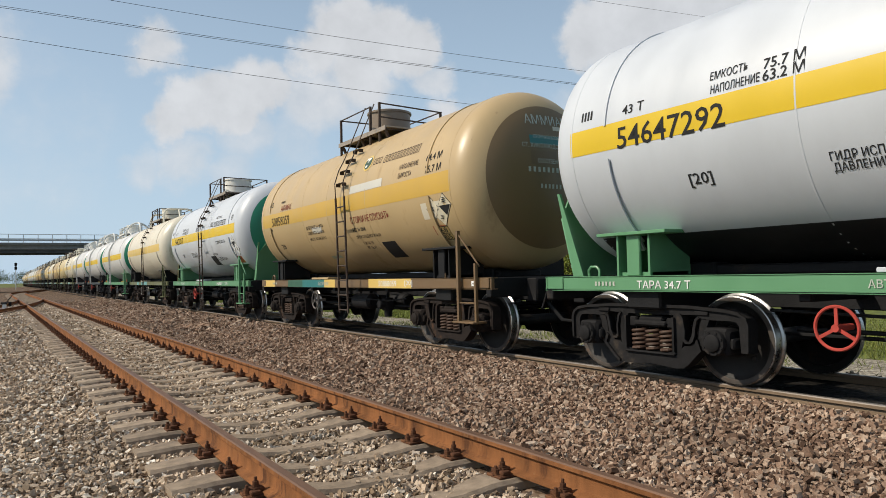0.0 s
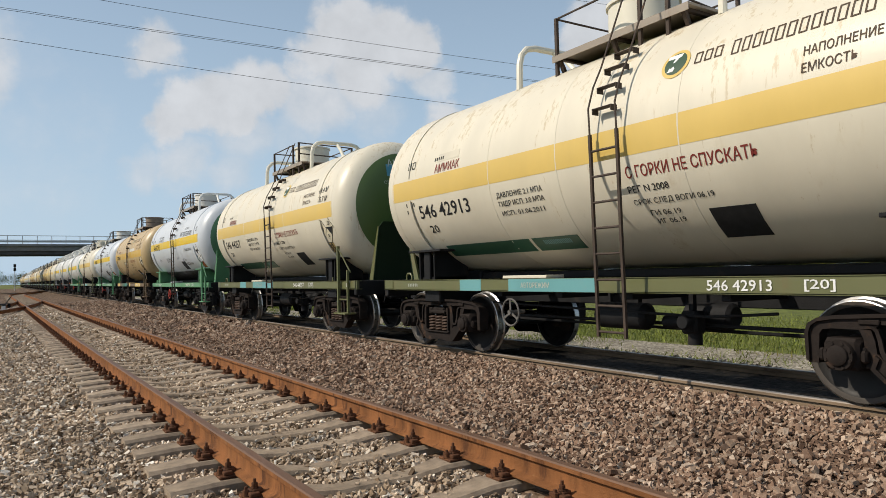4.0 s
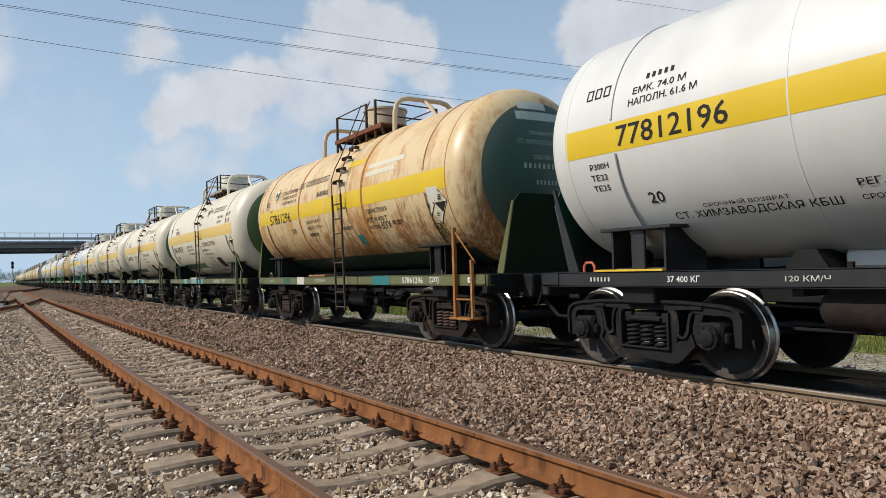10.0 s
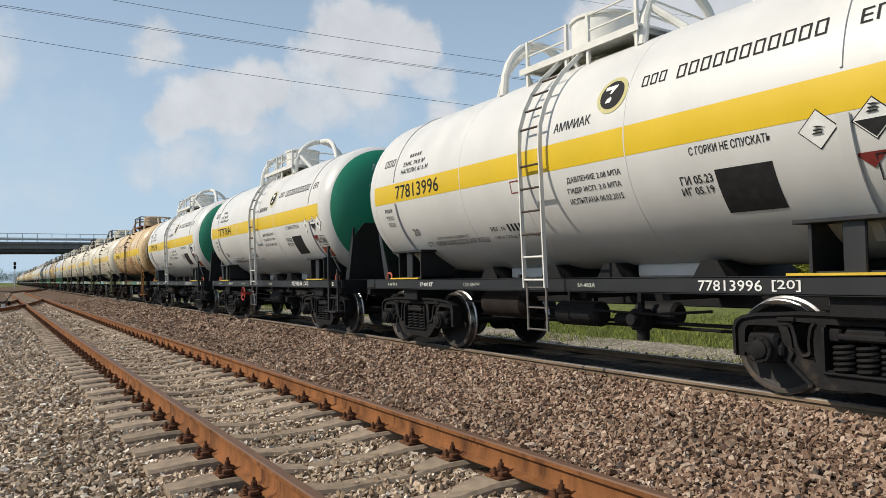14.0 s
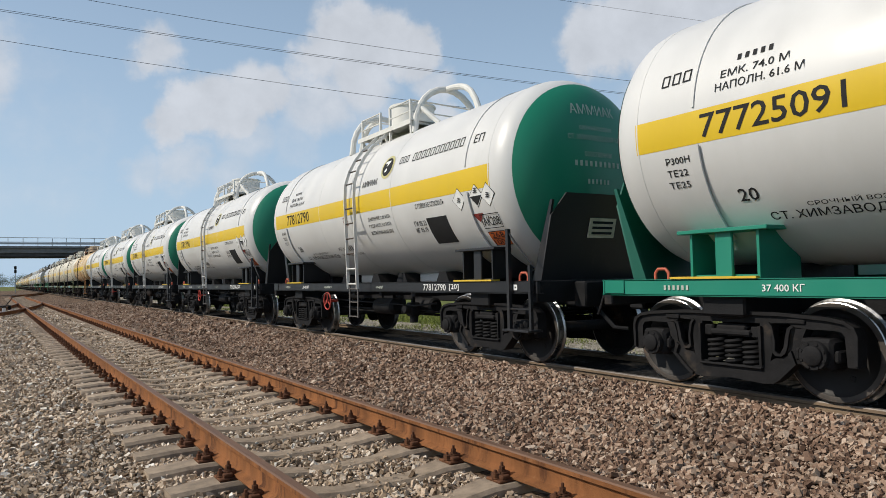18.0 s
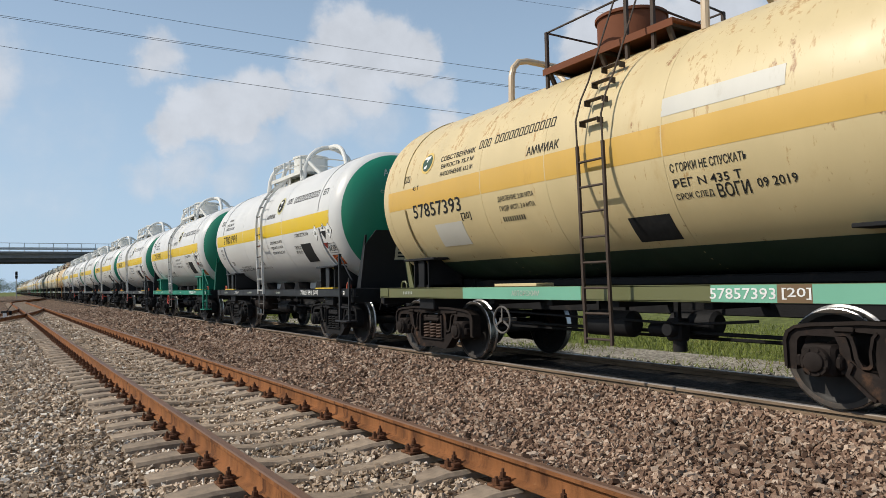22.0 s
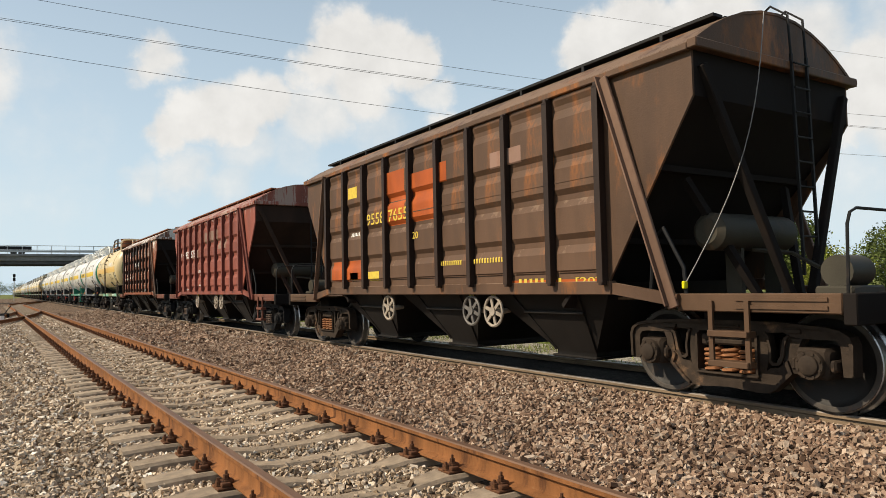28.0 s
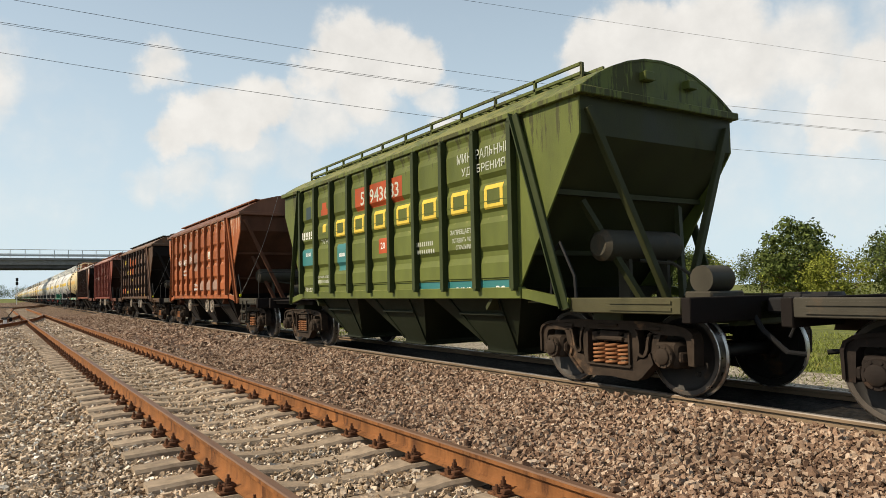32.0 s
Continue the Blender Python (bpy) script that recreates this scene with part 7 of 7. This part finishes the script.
# ---- bridge, mast, wires, trees ----


def make_bridge():
    br = thing("road_bridge", "long concrete road bridge with steel railing across the line", "bridge")
    y0, y1, x0, x1 = 140.0, 151.0, -150.0, 165.0
    s = Shape()
    s.box(x0, x1, y0, y1, 7.0, 8.13, .05)
    s.box(x0, x1, y0 - .5, y0, 7.8, 8.18, .04)
    part("deck", s, M["concrete"], br)
    for y in (y0 + .8, y0 + 3.8, y1 - 3.8, y1 - .8):
        part("girder", Shape().box(x0, x1, y - .3, y + .3, 6.4, 7.0), M["bridge_dark"], br)
    for z, r in ((9.62, .05), (8.86, .05)):
        s = Shape().rod((x0, y0 - .35, z), (x1, y0 - .35, z), r, 6)
        part("handrail", s, M["galvanised"], br)
    part("crash_barrier", Shape().box(x0, x1, y0 + .5, y0 + .58, 8.5, 8.82), M["galvanised"], br)
    post = Shape().box(-.05, .05, -.05, .05, 8.17, 9.64).mesh("post", M["galvanised"])
    for k in range(142):
        part("post", post, None, br, at=(x0 + 1 + 2.2 * k, y0 - .35, 0))
    pier = Shape().box(-.7, .7, -4.6, 4.6, -1, 6.4, .1).mesh("pier", M["concrete"])
    for x in (-112, -82, -52, -21, 16, 47, 77, 107, 138):
        part("pier", pier, None, br, at=(x, 145.5, 0))


M["galvanised"] = material("galvanised", (.42, .44, .46), .5, .4, .15, 5, .05, 40)
make_bridge()


def vehicle_wheels(v, xs, r, half):
    s = Shape().lathe([(-.11, 0), (-.11, r * .55), (-.09, r), (.09, r), (.11, r * .55), (.11, 0)], 16, "y")
    for x in xs:
        for y in (-half, half):
            part("wheel", shared("wheel%.2f" % r, lambda: s, M["black_steel"]), None, v, at=(x, y, r))


def make_car(name, label, paint, tail):
    """A car along x, its nose to +x; tail is how far the cabin reaches back."""
    v = thing(name, label, "car", "cars on the bridge")
    s = Shape().prism([(-2.3, .35), (2.25, .35), (2.3, .7), (2.15, .9), (1.1, 1.0), (-2.25, 1.03), (-2.35, .7)], -.85, .85, "xz")
    body = part("body", s, paint, v)
    for y in (-.6, .6):
        part("headlight", Shape().box(2.16, 2.29, y - .18, y + .18, .68, .82, .03), M["ink_white"], body)
        part("tail_light", Shape().box(-2.36, -2.28, y - .16, y + .16, .75, .95, .02), M["wheel_red"], body)
    s = Shape().prism([(-tail - .1, 1.01), (1.05, .99), (.35, 1.48), (.2, 1.52), (-tail * .82, 1.52), (-tail * .92, 1.44)], -.74, .74, "xz")
    part("cabin", s, M["dark_glass"], v)
    part("roof", Shape().box(-tail * .82, .25, -.76, .76, 1.49, 1.55, .03), paint, v)
    for x in (-.75, .25):
        part("door_pillar", Shape().box(x - .05, x + .05, -.755, .755, .98, 1.5), paint, v)
    vehicle_wheels(v, (-1.4, 1.4), .33, .78)
    return v


def make_truck():
    v = thing("flatbed_truck", "dark flatbed truck driving over the bridge", "truck")
    s = Shape().prism([(-5.2, .5), (-3.1, .5), (-3.1, 2.5), (-3.3, 2.75), (-4.1, 2.75), (-4.5, 1.75), (-5.2, 1.45)], -1.15, 1.15, "xz")
    part("cab", s, M["bogie_dark"], v)
    part("side_glass", Shape().prism([(-4.25, 1.75), (-3.3, 1.75), (-3.3, 2.45), (-3.95, 2.45)], -1.17, 1.17, "xz"), M["dark_glass"], v)
    part("flatbed", Shape().box(-2.95, 4.6, -1.2, 1.2, .95, 1.55, .03), M["black_steel"], v)
    part("chassis", Shape().box(-5.0, 4.5, -.45, .45, .6, .95, .03), M["black_steel"], v)
    vehicle_wheels(v, (-4.2, 1.9, 3.1), .5, 1.0)
    return v


M["car_paint"] = material("car_paint", (.20, .25, .26), .35, .3, .05, 3, 0)
M["dark_glass"] = material("dark_glass", (.015, .02, .022), .12, 0, .1, 3, 0)
M["car_dark"] = material("car_dark", (.025, .035, .055), .3, .2, .05, 3, 0)
M["car_grey"] = material("car_grey", (.10, .11, .12), .35, .3, .05, 3, 0)
car = make_car("estate_car", "grey-green estate car driving over the bridge", M["car_paint"], 2.15)
saloons = [make_car("saloon_car", "%s saloon car driving over the bridge" % c, M[m], 1.75) for c, m in (("dark blue", "car_dark"), ("dark grey", "car_grey"), ("dark grey", "car_grey"))]
truck = make_truck()


def make_mast():
    m = thing("signal_mast", "grey signal mast with two lamp heads beside the line", "signal")
    s = Shape().rod((0, 0, -.9), (0, 0, 6.3), .09, 10)
    part("pole", s, M["galvanised"], m)
    for z in (4.9, 5.8):
        s = Shape()
        s.box(-.28, .28, -.16, .05, z - .4, z + .4, .05)
        for d in (-.18, .18):
            s.lathe([(-.32, .11), (-.16, .11), (-.16, 0)], 12, "y", (0, 0, z + d))
        part("signal_head", s, M["black_steel"], m)
    m.location = (.27, 200, 0)


make_mast()


def make_marker():
    m = thing("marker_post", "short white track marker with dark base", "marker post")
    part("post", Shape().box(-.09, .09, -.09, .09, -.4, .14, .02), M["ink_white"], m)
    part("cap", Shape().box(-.11, .11, -.11, .11, .14, .20, .02), M["black_steel"], m)
    m.location = (-2.3, 43.9, 0)


make_marker()


def make_switch():
    s = thing("switch_stand", "low switch lever beside the turnout", "switch stand")
    part("lever_box", Shape().box(-.3, .3, -.2, .2, -.3, .05, .03), M["bogie_dark"], s)
    part("lever", Shape().rod((0, 0, 0), (.35, .1, .5), .03, 6), M["bogie_dark"], s)
    s.location = (-2.2, 53, 0)


make_switch()


def make_wires():
    """Four sagging overhead lines that cross the railway at a slant."""
    w = thing("power_lines", "thin dark overhead power cables", "power line")
    a, b = Vector((-12.0, 29.6, 0)), Vector((80.0, 5.3, 0))
    for off, za, zb, sag in ((0, 12.44, 11.79, 2.82), (0, 11.36, 9.99, 1.97), (1.0, 11.64, 10.05, 1.9), (-1.0, 10.33, 9.87, 3.06), (8, 17.86, 14.76, 0.37)):
        pts = []
        for i in range(41):
            u = i / 40
            p = a.lerp(b, u) + Vector((0, off, 0))
            pts.append((p.x, p.y, za + (zb - za) * u - sag * 4 * u * (1 - u)))
        part("cable", Shape().tube(pts, .0075, 5), M["cable"], w)


M["cable"] = material("cable", (.04, .04, .045), .5, .3, .1, 5, 0)
make_wires()


def make_tree(name, x, y, height, width, seed, mat, label, z=-.85):
    """Tapered trunk, forked limbs and a crown of leaf clumps with gaps."""
    rnd = random.Random(seed)
    t = thing(name, label, "tree", "trees behind the line")
    s = Shape()
    lean = rnd.uniform(-.2, .2)
    s.tube([(0, 0, -.1), (lean * .3, 0, height * .3), (lean, .1, height * .62)], [.16 * height / 7, .11 * height / 7, .05 * height / 7], 8)
    tips = []
    for k in range(11):
        a, zz = rnd.uniform(0, 6.28), height * rnd.uniform(.22, .6)
        r = width * rnd.uniform(.25, .5)
        tip = (math.cos(a) * r, math.sin(a) * r, zz + height * rnd.uniform(.12, .34))
        s.tube([(lean * zz / height, 0, zz), (tip[0] * .5, tip[1] * .5, (zz + tip[2]) / 2), tip], [.05, .035, .015], 5)
        tips.append(tip)
    part("trunk", s, M["bark"], t)
    rng = np.random.default_rng(seed)
    clumps = []
    for k in range(58):
        u = rng.normal(0, 1, 3)
        u /= np.linalg.norm(u)
        rad = rng.uniform(.45, 1.0) ** .6
        c = np.array([u[0] * width * .5 * rad, u[1] * width * .5 * rad, height * (.58 + .40 * u[2] * rad)])
        clumps.append((c, rng.uniform(.10, .19) * width))
    V, F = [], []
    for c, r in clumps:
        n = 120 if y < 300 else 60
        d = rng.normal(0, 1, (n, 3))
        d /= np.linalg.norm(d, axis=1)[:, None]
        p = c + d * r * rng.uniform(.5, 1.15, (n, 1))
        nrm = d + rng.normal(0, .6, (n, 3))
        nrm /= np.linalg.norm(nrm, axis=1)[:, None]
        e = np.cross(nrm, rng.normal(0, 1, (n, 3)))
        e /= np.linalg.norm(e, axis=1)[:, None]
        g = np.cross(nrm, e)
        size = rng.uniform(.07, .155, (n, 1)) * height / 6
        k0 = len(V)
        quad = np.stack([p - e * size, p + g * size * .6, p + e * size, p - g * size * .6], 1).reshape(-1, 3)
        V += quad.tolist()
        F += [(k0 + 4 * i, k0 + 4 * i + 1, k0 + 4 * i + 2, k0 + 4 * i + 3) for i in range(n)]
    me = bpy.data.meshes.new("crown")
    me.from_pydata(V, [], F)
    me.materials.append(M[mat])
    me.shade_flat()
    part("crown", me, None, t)
    t.location = (x, y, z)
    return t


rnd = random.Random(11)
for i in range(22):
    y = -16 + i * 4.2 + rnd.uniform(-1.3, 1.3)
    h = rnd.uniform(4.1, 4.9)
    make_tree("broadleaf_tree", 46 + rnd.uniform(-3, 4), y, h, h * rnd.uniform(.95, 1.25), 20 + i, "leaf" if i % 3 else "leaf_dark", "broad green leafy tree beyond the railway field")
make_tree("broadleaf_tree", 46, 29, 6.5, 4.6, 77, "leaf_dark", "tall dark leafy tree beyond the railway field")
for i in range(14):
    y = 20 + i * 12
    h = rnd.uniform(7, 10)
    make_tree("broadleaf_tree", 100 + rnd.uniform(-8, 8), y, h, h * 1.1, 60 + i, "leaf_dark", "dark distant leafy tree beyond the railway field")


for i in range(16):
    make_tree("broadleaf_tree", -60 + i * 13 + rnd.uniform(-4, 4), 760 + rnd.uniform(-30, 60), rnd.uniform(11, 17), rnd.uniform(17, 24), 90 + i, "leaf_dark", "hazy distant tree at the end of the line", -.9)


def make_grass():
    rng = np.random.default_rng(5)
    n = 110000
    x = 9.6 + rng.beta(1.2, 1.9, n) * 17
    y = rng.uniform(-14, 75, n)
    dens = np.sin(x * 1.3 + np.sin(y * .7) * 1.7) + np.sin(y * .9 + x * .4) + rng.normal(0, .8, n)
    keep = (dens > .5) | (x > 13.5)
    x, y = x[keep], y[keep]
    n = len(x)
    h = rng.uniform(.05, .24, n) * np.clip((x - 7.5) / 6, .35, 1)
    a = rng.uniform(0, 6.28, n)
    z = np.array([bed_height(v) for v in x])
    w = rng.uniform(.006, .017, n)
    lean = rng.normal(0, .09, (n, 2))
    v = np.stack([np.stack([x - np.cos(a) * w, y - np.sin(a) * w, z], 1), np.stack([x + np.cos(a) * w, y + np.sin(a) * w, z], 1), np.stack([x + lean[:, 0], y + lean[:, 1], z + h], 1)], 1).reshape(-1, 3)
    me = bpy.data.meshes.new("grass")
    me.from_pydata(v.tolist(), [], [(3 * i, 3 * i + 1, 3 * i + 2) for i in range(n)])
    me.materials.append(M["grass"])
    me.shade_flat()
    tagged(new("grass", me), "patchy green grass on gravel beside the line", "grass", kind="stuff")


make_grass()

# ---- stones and sleepers ----
make_sleepers()
ballast = thing("ballast", "loose brown crushed-stone ballast between the tracks", "ballast", kind="stuff")
scatter("ballast_stones", M["stone"], ((.9, 4.1, .3, 9, 900, .051), (.85, 4.1, 9, 20, 520, .058), (.7, 4.1, 20, 60, 130, .09), (.9, 4.1, -6, .3, 380, .054)), 1, ballast)
scatter("track_stones", M["stone_grey"], ((-2.75, .9, 2.2, 9, 950, .044), (-2.75, .85, 9, 20, 500, .052), (-2.75, .7, 20, 60, 120, .08), (-4.2, .9, -6, 2.2, 380, .05), (-4.2, -2.75, 2.2, 20, 320, .055), (6.1, 9.6, -3, 34, 90, .075)), 2, ballast)


# ---- what moves ----
def gone(t):
    """How far the train has rolled after t seconds."""
    return 7.127 * t + .0089 * t * t


def motions():
    steps = [k * 1.0 for k in range(33)]
    for wagon, y in train:
        walk(wagon, [(t, pose(TRACK_X, y + gone(t), 0)) for t in steps])
    walk(car, [(t, pose(x, 141.9, 8.14)) for t, x in ((0, -115), (4, -33), (5.5, -3.2), (6, 6.4), (6.4, 14.5), (9, 66), (13, 140), (32, 150))])
    for v, (t1, x1, speed) in zip(saloons, ((11.75, 4.0, 23.8), (20.7, 4.9, 22.0), (30, 7.6, 17.8))):
        rows = [(t, max(-140.0, min(155.0, x1 - speed * (t - t1)))) for t in sorted({*range(33), t1})]
        walk(v, [(t, pose(x, 144.6, 8.14, rz=180)) for t, x in rows])
    walk(truck, [(t, pose(x, 144.5, 8.14)) for t, x in ((0, 150), (16, 140), (20, 109), (25, 39.7), (27.5, 4.7), (28, -2.5), (30, -31), (32, -60))])
    beats = [k / 15 for k in range(481)]
    rolls = [-math.degrees(gone(t) / WHEEL) for t in beats]
    for w in wheelsets:
        at = w.location.copy()
        walk(w, [(t, pose(*at, rx=a)) for t, a in zip(beats, rolls)])


motions()
